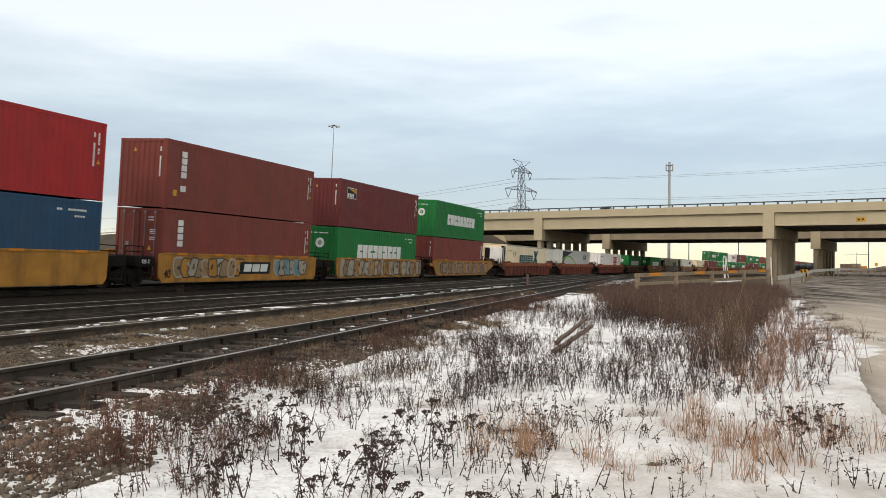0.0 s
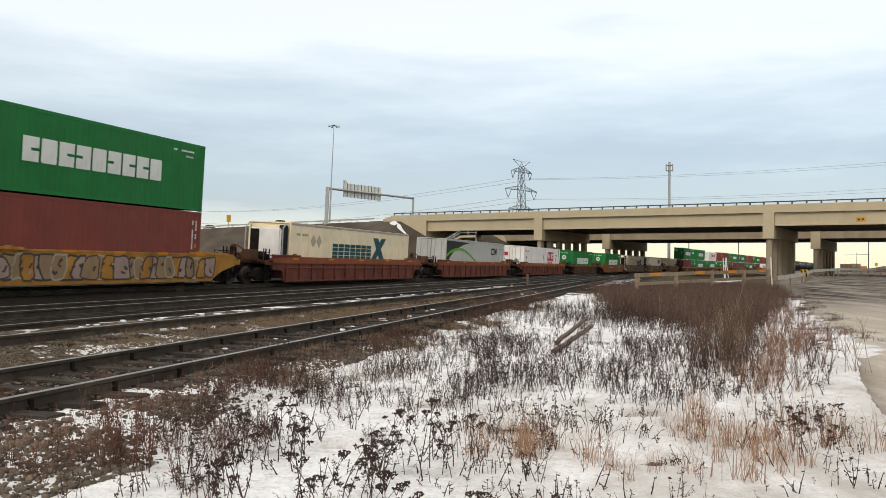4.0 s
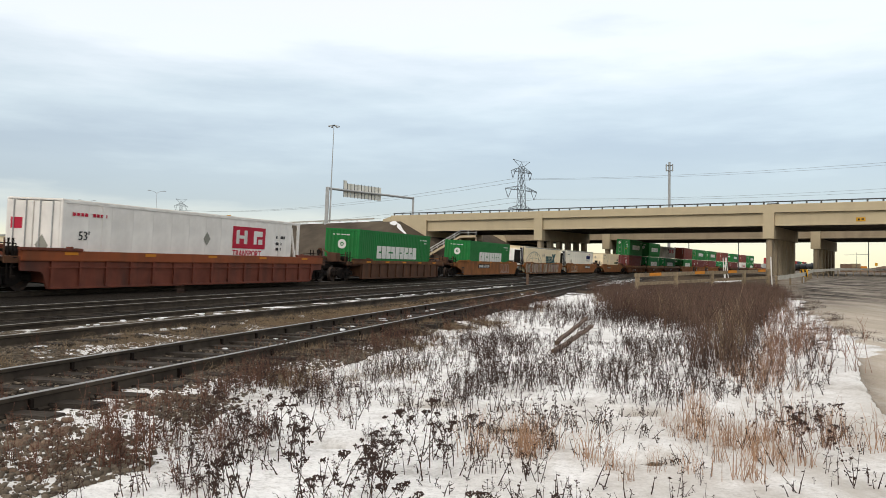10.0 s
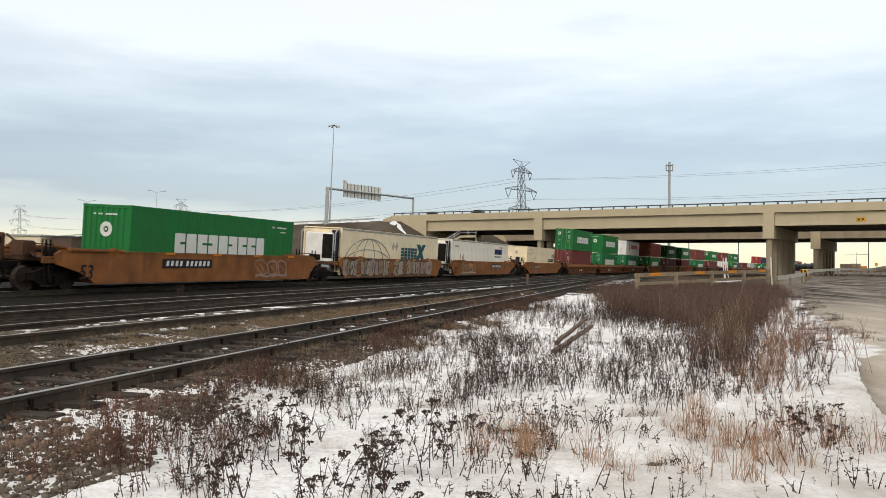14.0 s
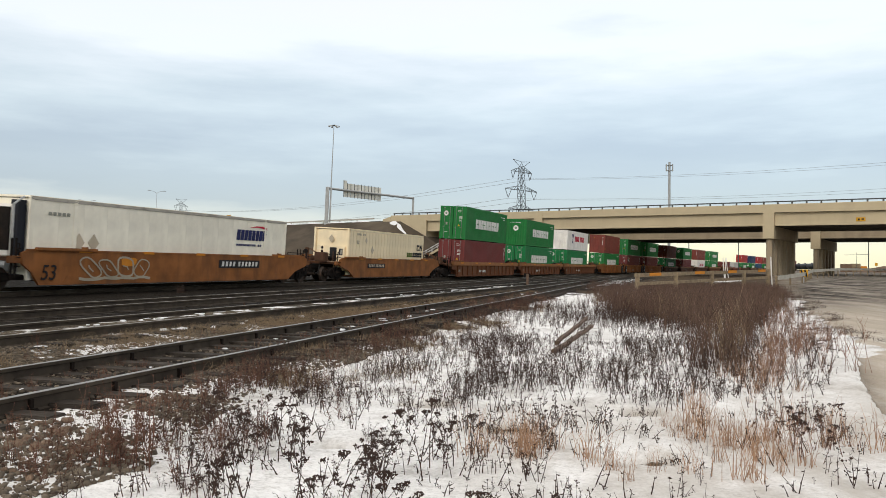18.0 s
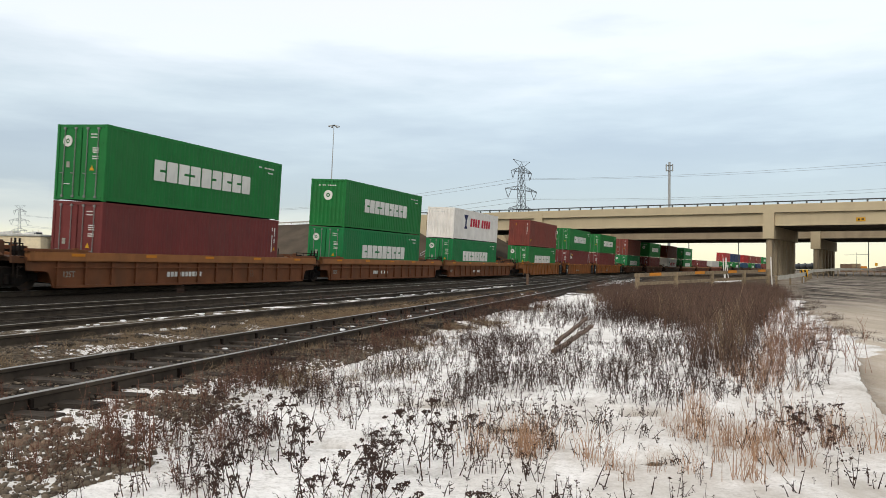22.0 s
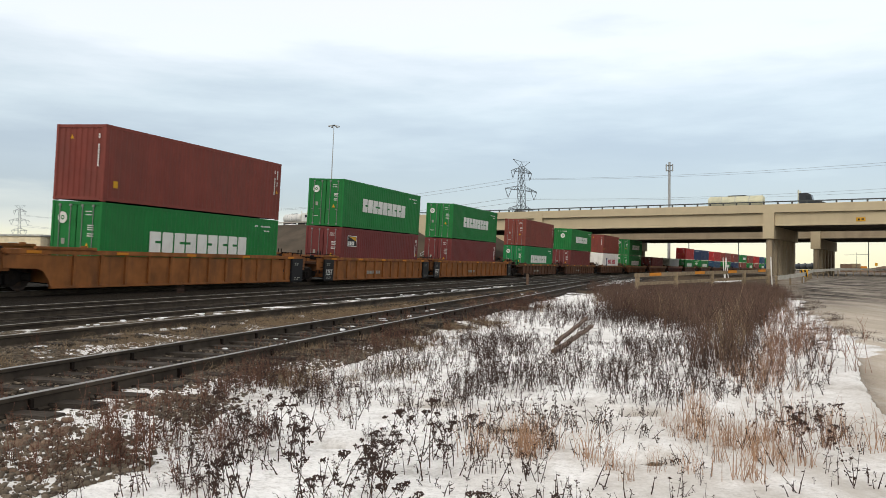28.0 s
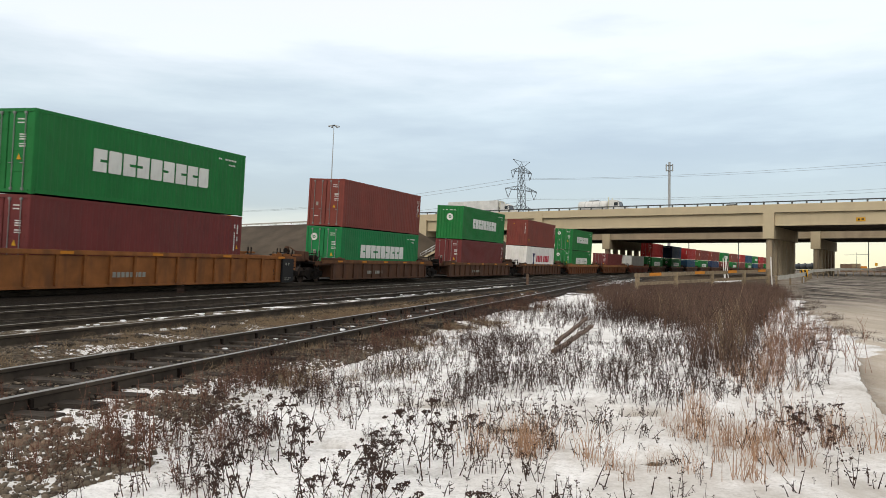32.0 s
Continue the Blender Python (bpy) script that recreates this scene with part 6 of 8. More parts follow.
graffiti(CAR_OBS[1], -5.6, -1.3, 0.42, 1.28, YS, ("graffiti_tan", "car_yellow", "graffiti_pale", "graffiti_tan"), 1)
graffiti(CAR_OBS[1], 2.2, 5.0, 0.45, 1.3, YS, ("graffiti_blue", "graffiti_pale"), 2)
part("data_panel", Geo().prism([(-0.9, 0.55), (1.7, 0.55), (1.78, 1.12), (-0.82, 1.12)], "y", YS - 0.012, YS), "letter_black", CAR_OBS[1], "black panel with white letter blocks")
part("marking", word_bars(-0.6, 0.66, 2.1, 0.36, 3, 0.2, 0.0, YS - 0.012), "letter_white", CAR_OBS[1])
graffiti(CAR_OBS[2], -6.2, 6.0, 0.35, 1.35, YS, ("graffiti_pale", "graffiti_tan", "graffiti_pale", "graffiti_tan", "car_yellow"), 3)
graffiti(CAR_OBS[3], -6.6, 5.5, 0.4, 1.3, YS, ("graffiti_tan", "car_yellow", "graffiti_pink", "graffiti_tan"), 4)
graffiti(CAR_OBS[9], -8.0, 6.0, 0.35, 1.38, YS, ("graffiti_pink", "graffiti_tan", "graffiti_pale", "graffiti_pink", "car_orange"), 5)
bubble_spray(CAR_OBS[8], 3.2, 6.0, 0.45, 1.25, YS, "graffiti_pink", 6)
bubble_spray(CAR_OBS[10], -6.7, -3.2, 0.45, 1.25, YS, "graffiti_pale", 7)
part("spray_patch", Geo().prism(shard(random.Random(5), -4.35, 1.05, 0.38, 0.17, 0.8, 1.3), "y", YS - 0.003, YS), "orange_mark", CAR_OBS[10], "orange sprayed patch")
for k, x, sc, tone in ((8, -3.6, 1.0, "letter_white"), (10, 1.35, 1.0, "letter_white"), (11, -4.5, 0.8, "placard_tan")):
    part("data_panel", Geo().box(x, x + 3.25 * sc, YS - 0.012, YS, 0.84, 0.84 + 0.36 * sc), "letter_black", CAR_OBS[k], "black panel with plain bars")
    bars = Geo()
    for i in range(10):
        q = x + sc * (0.2 + 0.285 * i + (0.12 if i > 3 else 0.0))
        bars.prism([(q, 0.84 + 0.07 * sc), (q + 0.15 * sc, 0.84 + 0.07 * sc), (q + 0.19 * sc, 0.84 + 0.29 * sc), (q + 0.04 * sc, 0.84 + 0.29 * sc)], "y", YS - 0.018, YS - 0.011)
    part("marking", bars, tone, CAR_OBS[k], "row of faded leaning bars")
for k in (12, 13, 14, 16, 17, 18, 19):
    part("marking", tiny_bars(-2.6, 0.47, 2.3, 0.2, 10, -1.505, seed=50 + k), "letter_white" if k < 16 else "letter_grey", CAR_OBS[k], "faded white reporting marks")
    if k < 16:
        lettering(CAR_OBS[k], "53", 0.42, 3.3, 0.42, -1.506, "rubble", squeeze=0.9)
        lettering(CAR_OBS[k], "125T", 0.3, -(CARS[k][1] - CARS[k][0]) / 2 + 1.6, 0.5, -1.506, "letter_grey", squeeze=0.9)
for k in (15, 16, 17):
    q = (CARS[k][1] - CARS[k][0]) / 2
    for x0 in (-q + 0.05, q - 1.15) if k > 15 else (q - 1.15,):
        pn = part("number_panel", Geo().box(x0, x0 + 1.10, -1.625, -1.505, 0.11, 1.33, 0.02), "letter_black", CAR_OBS[k], "black end panel with white figures")
        part("hoop", Geo().tube((x0 + 0.12, -1.52, 1.3), (x0 + 0.12, -1.52, 1.62), 0.02).tube((x0 + 0.98, -1.52, 1.3), (x0 + 0.98, -1.52, 1.62), 0.02).tube((x0 + 0.1, -1.52, 1.62), (x0 + 1.0, -1.52, 1.62), 0.02), "iron", pn, "black pipe hoop")
        for z, w in ((1.06, 0.5), (0.98, 0.35), (0.3, 0.6), (0.22, 0.42)):
            part("marking", tiny_bars(x0 + 0.25, z, w, 0.045, 6, -1.627, seed=int(z * 100)), "letter_grey", pn)
    if k > 15:
        lettering(CAR_OBS[k], "125T", 0.46, -q + 0.16, 0.44, -1.636, "letter_white", squeeze=0.82)
    lettering(CAR_OBS[k], "53", 0.42, q - 1.85, 0.5, -1.506, "letter_black", squeeze=0.9)
hh = (CARS[1][1] - CARS[1][0]) / 2
lettering(CAR_OBS[1], "125-T", 0.22, -hh - 0.85, 1.0, -1.335, "letter_white", squeeze=0.9)
lettering(CAR_OBS[1], "40", 0.5, -hh + 0.25, 0.42, YS - 0.004, "letter_black", squeeze=0.85, tilt=0.1)
for k, x in ((8, -8.0), (10, -8.5)):
    lettering(CAR_OBS[k], "53", 0.75, x, 0.42, YS - 0.008, "letter_black", squeeze=0.9, tilt=0.15)


# ---------------------------------------------------------------- road on the embankment, guardrails
RAMP = ((-330, 3.0), (-200, 6.6), (-130, 8.7), (-80, 9.9), (-40, 10.45), (-27, 10.6), (150, 10.6))


def road_height(l):
    for (a, za), (b, zb) in zip(RAMP[:-1], RAMP[1:]):
        if l <= b:
            return za + (zb - za) * (l - a) / (b - a)
    return RAMP[-1][1]


def guardrail(name, pts, label, post_gap=2.0, height=0.75):
    """A steel W-beam on posts along points (x, y, ground z)."""
    g = thing(name, label, "guardrail", "guardrails")
    beam = Geo()
    prof = [(-0.02, -0.16), (0.05, -0.10), (0.05, -0.05), (-0.02, 0.0), (0.05, 0.05), (0.05, 0.10), (-0.02, 0.16), (-0.05, 0.16), (-0.05, -0.16)]
    P = [Vector(p) for p in pts]
    mats = []
    for i, p in enumerate(P):
        d = (P[min(i + 1, len(P) - 1)] - P[max(i - 1, 0)])
        mats.append(Matrix.Translation(p + Vector((0, 0, height - 0.16))) @ Matrix.Rotation(math.atan2(d.y, d.x), 4, "Z"))
    part("beam", sweep(mats, prof), "pale_steel", g, "pale galvanised steel beam")
    pm = Geo().box(-0.06, 0.06, 0.05, 0.19, -0.5, height, 0.01).mesh("post", "wood")
    for a, b in zip(P[:-1], P[1:]):
        n = max(1, int((b - a).length / post_gap))
        for k in range(n):
            q = a.lerp(b, k / n)
            part("post", pm, None, g, m=Matrix.Translation(q) @ Matrix.Rotation(math.atan2(b.y - a.y, b.x - a.x), 4, "Z"))
    return g


ls = [-330, -265, -200, -130, -80, -40, -27.02]
for w0, w1, dz in ((0.6, 23.0, 0.0), (35.6, 61.0, -0.85)):
    g = Geo()
    for l in ls:
        z = road_height(l) + dz * smooth(-80, -27, l)
        g.v += [tuple(bridge_pt(l, w0, z)), tuple(bridge_pt(l, w1, z)), tuple(bridge_pt(l, w1, z - 0.9)), tuple(bridge_pt(l, w0, z - 0.9))]
    for k in range(len(ls) - 1):
        for i in range(4):
            j = (i + 1) % 4
            g.f.append((k * 4 + i, k * 4 + j, k * 4 + 4 + j, k * 4 + 4 + i))
    solid("ramp_road", g, "asphalt", "asphalt ramp road on top of the embankment", "road", "", "structure")
guardrail("ramp_guardrail", [bridge_pt(l, 0.35, road_height(l) - 0.05) for l in range(-200, -38, 10)], "galvanised guardrail along the ramp edge with snow on it", 4.0)
guardrail("roadside_guardrail", [(25.4, 60, -0.15), (31, 68, 0.1), (42, 90, 0.35), (55, 110, 0.58), (74, 132, 0.65), (110, 150, 0.65)], "curving galvanised guardrail beside the dirt road", 4.0, 0.66)
sn = Geo()
for l in range(-200, -42, 7):
    z = road_height(l)
    sn.add([bridge_pt(l, 0.0, z + 0.01), bridge_pt(l + 5, 0.0, z + 0.01), bridge_pt(l + 5, -0.5, z - 0.25), bridge_pt(l, -0.5, z - 0.25), bridge_pt(l + 2.5, -0.2, z + 0.16)], [(0, 1, 4), (1, 2, 4), (2, 3, 4), (3, 0, 4), (0, 3, 2, 1)])
solid("ramp_snow", sn, "snow", "thin line of old snow along the ramp shoulder", "snow", "", "stuff")
sp = Geo()
rs = random.Random(8)
outline = [(0.0, 0.4), (0.12, 0.75), (0.3, 0.55), (0.5, 0.6), (0.7, 0.42), (0.88, 0.5), (1.0, 0.16)]
top_, low_ = [], []
for t_, wd in outline:
    l, w = -34.6 + 5.6 * t_, -0.75 - 2.2 * t_ + rs.uniform(-0.1, 0.1)
    for sg, row in ((1, top_), (-1, low_)):
        w_ = w + sg * wd * 0.8
        row.append(bridge_pt(l + sg * wd * 0.3, w_, bank_z(l, w_) + 0.10))
ring = top_ + low_[::-1]
m_ = len(ring)
n_ = len(top_)
sp.v += [tuple(p) for p in ring] + [tuple(p - Vector((0, 0, 0.35))) for p in ring]
for i in range(n_ - 1):
    sp.f.append((i, i + 1, m_ - 2 - i, m_ - 1 - i))
sp.f += [(i, m_ + i, m_ + (i + 1) % m_, (i + 1) % m_) for i in range(m_)]
solid("snow_patch", sp, "snow", "tongue of dirty snow down the embankment slope", "snow")

# ---------------------------------------------------------------- poles, masts, gantry
def high_mast():
    m = thing("light_mast", "tall tapered high mast light pole", "light pole", "", "", pose(-27.15, 188, 8.5, 0, 1.9, 0))
    part("shaft", Geo().tube((0, 0, 0), (0, 0, 25.6), 0.17, 0.08, 12), "galv", m)
    ring = part("lamp_ring", Geo().lathe([(0.12, 25.3), (0.42, 25.3), (0.42, 25.5), (0.12, 25.6)], "z", 12), "rail_grey", m)
    for i in range(6):
        a = i * 1.047
        part("lamp", Geo().bar((0.4 * math.cos(a), 0.4 * math.sin(a), 25.4), (1.1 * math.cos(a), 1.1 * math.sin(a), 25.3), 0.07).box(1.15 * math.cos(a) - 0.2, 1.15 * math.cos(a) + 0.2, 1.15 * math.sin(a) - 0.2, 1.15 * math.sin(a) + 0.2, 25.0, 25.35, 0.06), "galv", ring, "downward floodlight")
    return m


high_mast()


def sign_gantry():
    g = thing("sign_gantry", "overhead sign gantry seen from behind, plank-like back", "sign gantry")
    a, b = Vector((-26.5, 180.6, 0)), Vector((-7.9, 206.7, 0))
    for p, z0, w in ((a, 9.8, 0.75), (b, 9.5, 0.5)):
        lean = Vector((0.25, 0, 0))
        part("post", Geo().bar(p + Vector((0, 0, z0)) - lean, p + Vector((0, 0, 18.5)), w, w), "galv", g, "square steel post")
        if p is a:
            part("post", Geo().bar(p + Vector((0.75, 0.3, z0)) - lean, p + Vector((0.75, 0.3, 18.3)), 0.3, 0.3), "galv", g)
    part("beam", Geo().tube(a + Vector((0, 0, 18.2)), b + Vector((0, 0, 18.3)), 0.27, 0.27, 10), "galv", g)
    u = (b - a).normalized()
    L = (b - a).length
    n = 11
    t0, t1 = 0.181 * L, 0.609 * L
    back = Vector((-0.815, 0.58, 0)) * 0.45
    for k in range(n):
        q0, q1 = a + u * (t0 + (t1 - t0) * k / n) + back, a + u * (t0 + (t1 - t0) * (k + 0.93) / n) + back
        zt, zb = (20.6 if k == 0 else 19.95) , 16.75
        w = Vector((-0.815, 0.58, 0)) * 0.06
        part("sign_panel", Geo().add([q0 + Vector((0, 0, zb)), q1 + Vector((0, 0, zb)), q1 + w + Vector((0, 0, zb)), q0 + w + Vector((0, 0, zb)), q0 + Vector((0, 0, zt)), q1 + Vector((0, 0, zt)), q1 + w + Vector((0, 0, zt)), q0 + w + Vector((0, 0, zt))],
             [(0, 1, 2, 3), (4, 5, 6, 7), (0, 1, 5, 4), (1, 2, 6, 5), (2, 3, 7, 6), (3, 0, 4, 7)]), "sign_back", g, "pale sign back board")
        part("stiffener", Geo().bar(q0 + Vector((0, 0, zb - 0.1)) - w, q0 + Vector((0, 0, zt + 0.1)) - w, 0.13), "rail_grey", g)
    return g


sign_gantry()


def double_lamp(x, y, z, h, turn):
    m = thing("street_lamp", "double-armed highway street lamp on the ramp", "street lamp", "street lamps", "", pose(x, y, z, 0, 0.8, turn))
    part("pole", Geo().tube((0, 0, 0), (0, 0, h - 0.6), 0.055, 0.035, 8), "galv", m)
    for s in (-1, 1):
        part("arm", Geo().tube((0, 0, h - 0.7), (s * 0.9, 0, h - 0.15), 0.04).tube((s * 0.9, 0, h - 0.15), (s * 1.8, 0, h), 0.04), "galv", m)
        part("lantern", Geo().box(s * 2.0 - 0.35, s * 2.0 + 0.35, -0.15, 0.15, h - 0.06, h + 0.1, 0.04), "galv", m, "flat lamp head")
    return m


double_lamp(-78.5, 216, 9.3, 11.0, 28)
double_lamp(-106.5, 236, 8.4, 10.6, 28)


def cell_mast():
    m = thing("antenna_mast", "grey monopole with a crown of antenna panels", "mast", "", "", pose(61.9, 217, 0))
    part("shaft", Geo().tube((0, 0, -1), (0, 0, 30), 0.42, 0.30, 12), "galv", m)
    part("frame", Geo().lathe([(0.3, 27.6), (0.9, 27.6), (0.9, 27.7), (0.3, 27.7)], "z", 12).lathe([(0.3, 29.0), (0.9, 29.0), (0.9, 29.1), (0.3, 29.1)], "z", 12), "galv", m)
    for i in range(6):
        a = i * 1.047 + 0.3
        part("antenna", Geo().box(0.98 * math.cos(a) - 0.13, 0.98 * math.cos(a) + 0.13, 0.98 * math.sin(a) - 0.1, 0.98 * math.sin(a) + 0.1, 27.5, 29.4, 0.03), "galv", m, "grey antenna panel")
    return m


cell_mast()
for x, y, h, lab in ((74.5, 240, 11.5, "slim grey lamp pole beyond the overpass"), (97, 260, 12, "slim grey lamp pole beyond the overpass"), (137, 255, 12.5, "slim grey lamp pole beyond the overpass")):
    p = thing("lamp_pole", lab, "lamp pole", "far lamp poles", "", pose(x, y, 0))
    part("pole", Geo().tube((0, 0, -1), (0, 0, h), 0.17, 0.11, 8), "rail_grey", p)
    part("arm", Geo().tube((0, 0, h - 0.2), (-1.8, 0, h + 0.3), 0.05), "rail_grey", p)
for x, y, h in ((130.6, 250, 6.6),):
    p = thing("sign_mast", "thin mast with a cross spar far off", "mast", "", "", pose(x, y, 0))
    part("pole", Geo().tube((0, 0, -1), (0, 0, h), 0.08, 0.05, 6), "rail_grey", p)
    part("spar", Geo().tube((-4, 0, h - 0.9), (4, 0, h - 0.6), 0.05, 0.05, 6), "rail_grey", p)


def utility_pole():
    p = thing("utility_pole", "wooden utility pole with crossarm, pale foot", "utility pole", "", "", pose(-59.2, 147, 0))
    part("pole", Geo().tube((0, 0, -1), (0, 0, 10.1), 0.20, 0.13, 10), "wood_dark", p)
    part("sleeve", Geo().tube((0, 0, 2.5), (0, 0, 7.0), 0.235, 0.22, 10), "galv", p, "pale metal sleeve")
    part("crossarm", Geo().box(-0.9, 0.9, -0.06, 0.06, 9.5, 9.66), "wood_dark", p)
    for x in (-0.8, -0.4, 0.4, 0.8):
        part("insulator", Geo().tube((x, 0, 9.66), (x, 0, 9.85), 0.05), "box_white", p)
    part("bracket", Geo().bar((0, 0, 6.4), (0.55, 0, 6.9), 0.06).box(0.45, 0.8, -0.1, 0.1, 6.8, 7.05, 0.03), "rail_grey", p)


utility_pole()


def lattice_tower(x, y, turn, s=1.0, k_=1.0, wide=1.0):
    """A steel transmission tower: tapering four-legged lattice, horned top and two pairs of drooping arms."""
    t = thing("transmission_tower", "grey steel lattice transmission tower with drooping arms", "pylon", "pylons", "", pose(x, y, 0, 0, 0, turn) @ Matrix.Diagonal((wide, wide, s, 1)))
    lv = [(0, 2.9), (8, 2.3), (15, 1.85), (21, 1.5), (26, 1.3), (30, 1.2), (34, 1.12), (38, 1.0), (42.4, 0.85)]
    g = Geo()
    for (z0, a), (z1, b) in zip(lv[:-1], lv[1:]):
        for sx, sy in ((1, 1), (1, -1), (-1, -1), (-1, 1)):
            g.bar((sx * a, sy * a, z0), (sx * b, sy * b, z1), 0.24 * k_)
        for ax in (0, 1):
            for sg in (-1, 1):
                def q(v, w, z):
                    return (v, sg * w, z) if ax == 0 else (sg * w, v, z)
                g.bar(q(-a, a, z0), q(b, b, z1), 0.13 * k_)
                g.bar(q(a, a, z0), q(-b, b, z1), 0.13 * k_)
                g.bar(q(-b, b, z1), q(b, b, z1), 0.13 * k_)
    part("body", g, "tower", t)
    for z, half, dr in ((24.6, 8.6, 1.8), (32.6, 11.0, 2.3), (40.2, 7.2, 1.6)):
        for sg in (-1, 1):
            a = Geo()
            for sy in (-0.95, 0.95):
                a.bar((sg * 1.1, sy, z + 1.8), (sg * half, 0, z), 0.16)
                a.bar((sg * 1.4, sy, z), (sg * half, 0, z - 0.15), 0.16)
                for k in (0.3, 0.6):
                    a.bar((sg * (1.4 + (half - 1.4) * k), sy * (1 - k), z), (sg * (1.4 + (half - 1.4) * (k - 0.15)), sy * (1 - k), z + 1.8 * (1 - k)), 0.1)
            arm = part("crossarm", a, "tower", t)
            for kx in (half, half * 0.62):
                part("insulator", Geo().tube((sg * kx, 0, z - 0.1), (sg * (half * 0.82), 0, z - dr - 1.4), 0.14, 0.14, 6), "tower", arm)
    for sg in (-1, 1):
        part("horn", Geo().bar((0, 0, 44.4), (sg * 6.0, 0, 45.0), 0.17).bar((sg * 1.2, 0, 42.4), (sg * 6.0, 0, 45.0), 0.15).bar((sg * 1.2, 0, 42.4), (0, 0, 44.2), 0.13), "tower", t)
    return t


T1, T2, T3, T4 = (32.4, 330), (-213, 642), (-394, 736), (200, 200)
for (x, y) in (T1, T2, T3, T4):
    lattice_tower(x, y, 48, *((1.15, 0.5, 0.8) if y > 400 else (1.0, 0.75, 1.0)))


def wire(p, q, sag, r=0.055):
    cu = bpy.data.curves.new("power_line", "CURVE")
    cu.dimensions, cu.bevel_depth, cu.bevel_resolution = "3D", r, 0
    sp_ = cu.splines.new("POLY")
    n = 24
    sp_.points.add(n)
    for i in range(n + 1):
        t = i / n
        v = Vector(p).lerp(Vector(q), t)
        sp_.points[i].co = (v.x, v.y, v.z - sag * 4 * t * (1 - t), 1)
    cu.materials.append(M["cable"])
    return tagged(new("power_line", cu), "thin grey sagging power line between pylons", "power line", "power lines")


def arm_tip(T, half, z):
    a = radians(14)
    return (T[0] + half * math.cos(a), T[1] + half * math.sin(a), z * (1.15 if T[1] > 400 else 1.0))


for half, z in ((4.0, 37.2), (-4.0, 37.2), (6.3, 28.9), (-6.3, 28.9)):
    wire(arm_tip(T1, half, z), arm_tip(T4, half, z), 3.0, 0.035)
    wire(arm_tip(T2, half, z), arm_tip(T1, half, z), 5.5)
    wire(arm_tip(T3, half, z), arm_tip(T2, half, z), 5.5, 0.07)

# ---------------------------------------------------------------- cabins, far yard
def cabin(x, y, turn, length, lab):
    c = thing("portable_cabin", lab, "cabin", "portable cabins", "", pose(x, y, 0.02, 0, 0, turn))
    part("shell", Geo().box(0, length, 0, 3.2, 0.9, 4.0, 0.05), "box_cream", c)
    part("roof", Geo().box(-0.2, length + 0.2, -0.2, 3.4, 4.0, 4.25, 0.05), "box_grey", c)
    part("skirt", Geo().box(0.1, length - 0.1, 0.1, 3.1, -0.4, 0.9), "wood", c)
    for k in range(int(length // 3)):
        w = part("window", Geo().box(1.0 + 3 * k, 2.2 + 3 * k, -0.05, 0.03, 2.2, 3.2, 0.02), "galv", c, "framed window")
        for q in (0.06, 0.64):
            part("pane", Geo().box(1.0 + 3 * k + q, 1.5 + 3 * k + q, -0.065, -0.04, 2.27, 3.13), "car_glass", w)
    part("cable_band", Geo().box(0, length, -0.03, 0.0, 1.5, 1.62), "galv", c)
    return c


cabin(-59.3, 101, -3, 8.2, "white portable site cabin with small windows")
cabin(-71, 104, -3, 12, "long white portable site cabin")
shed = thing("storage_shed", "low dark brown shed beside the site cabin", "shed", "", "", pose(-50.4, 102, -0.2, 0, 0, -3))
part("shell", Geo().box(0, 2.6, 0, 3.0, 0, 4.15, 0.03), "wood_dark", shed)
part("roof", Geo().box(-0.15, 2.75, -0.15, 3.15, 4.15, 4.35, 0.03), "rail_grey", shed)
for k, (x, y, w, h, m, lab) in enumerate(((170, 334, 4.2, 3.4, "rubble", "rust-coloured steel bin in the far yard"), (175, 336, 3.6, 3.6, "wood", "tan freight container in the far yard"), (178.8, 337, 2.6, 2.6, "orange_mark", "yellow container in the far yard"))):
    o = thing("yard_container", lab, "container", "far yard boxes", "", pose(x, y, 0.05, 0, 0, -20))
    part("shell", Geo().box(-w / 2, w / 2, -1.2, 1.2, 0, h, 0.06), m, o)
    part("band", Geo().box(-w / 2 - 0.03, w / 2 + 0.03, -1.24, -1.18, h * 0.45, h * 0.55), "rubble", o)
md = Geo()
rs = random.Random(3)
n = 14
for k in range(7):
    for i in range(n):
        a = 6.28318 * i / n
        r = 7.5 * (1 - k / 7) * (1 + 0.25 * rs.uniform(-1, 1))
        md.v.append((r * math.cos(a) * 1.6, r * math.sin(a), 2.6 * k / 6 + rs.uniform(-0.15, 0.15) - 0.2))
for k in range(6):
    for i in range(n):
        md.f.append((k * n + i, k * n + (i + 1) % n, (k + 1) * n + (i + 1) % n, (k + 1) * n + i))
md.f.append(tuple(range(6 * n, 7 * n)))
solid("scrap_heap", md, "rubble", "brown heap of scrap and earth in the far yard", "heap", m=pose(186, 333, 0.2))


def tank_car(x, y, turn, lab):
    c = thing("tank_car", lab, "rail car", "far tank cars", "", pose(x, y, ground_z(np.array(float(x)), np.array(float(y))).item() + 0.0, 0, 0, turn))
    part("tank", Geo().lathe([(0.2, -7.3), (1.2, -7.0), (1.5, -6.4), (1.5, 6.4), (1.2, 7.0), (0.2, 7.3)], "x", 16, (0, 0, 2.75)), "paint_dark", c, smooth=True)
    part("dome", Geo().lathe([(0.5, 4.2), (0.5, 4.55), (0.3, 4.6)], "z", 10), "paint_dark", c)
    part("frame", Geo().box(-8, 8, -0.5, 0.5, 0.95, 1.25), "iron", c)
    make_truck(c, -6)
    make_truck(c, 6)


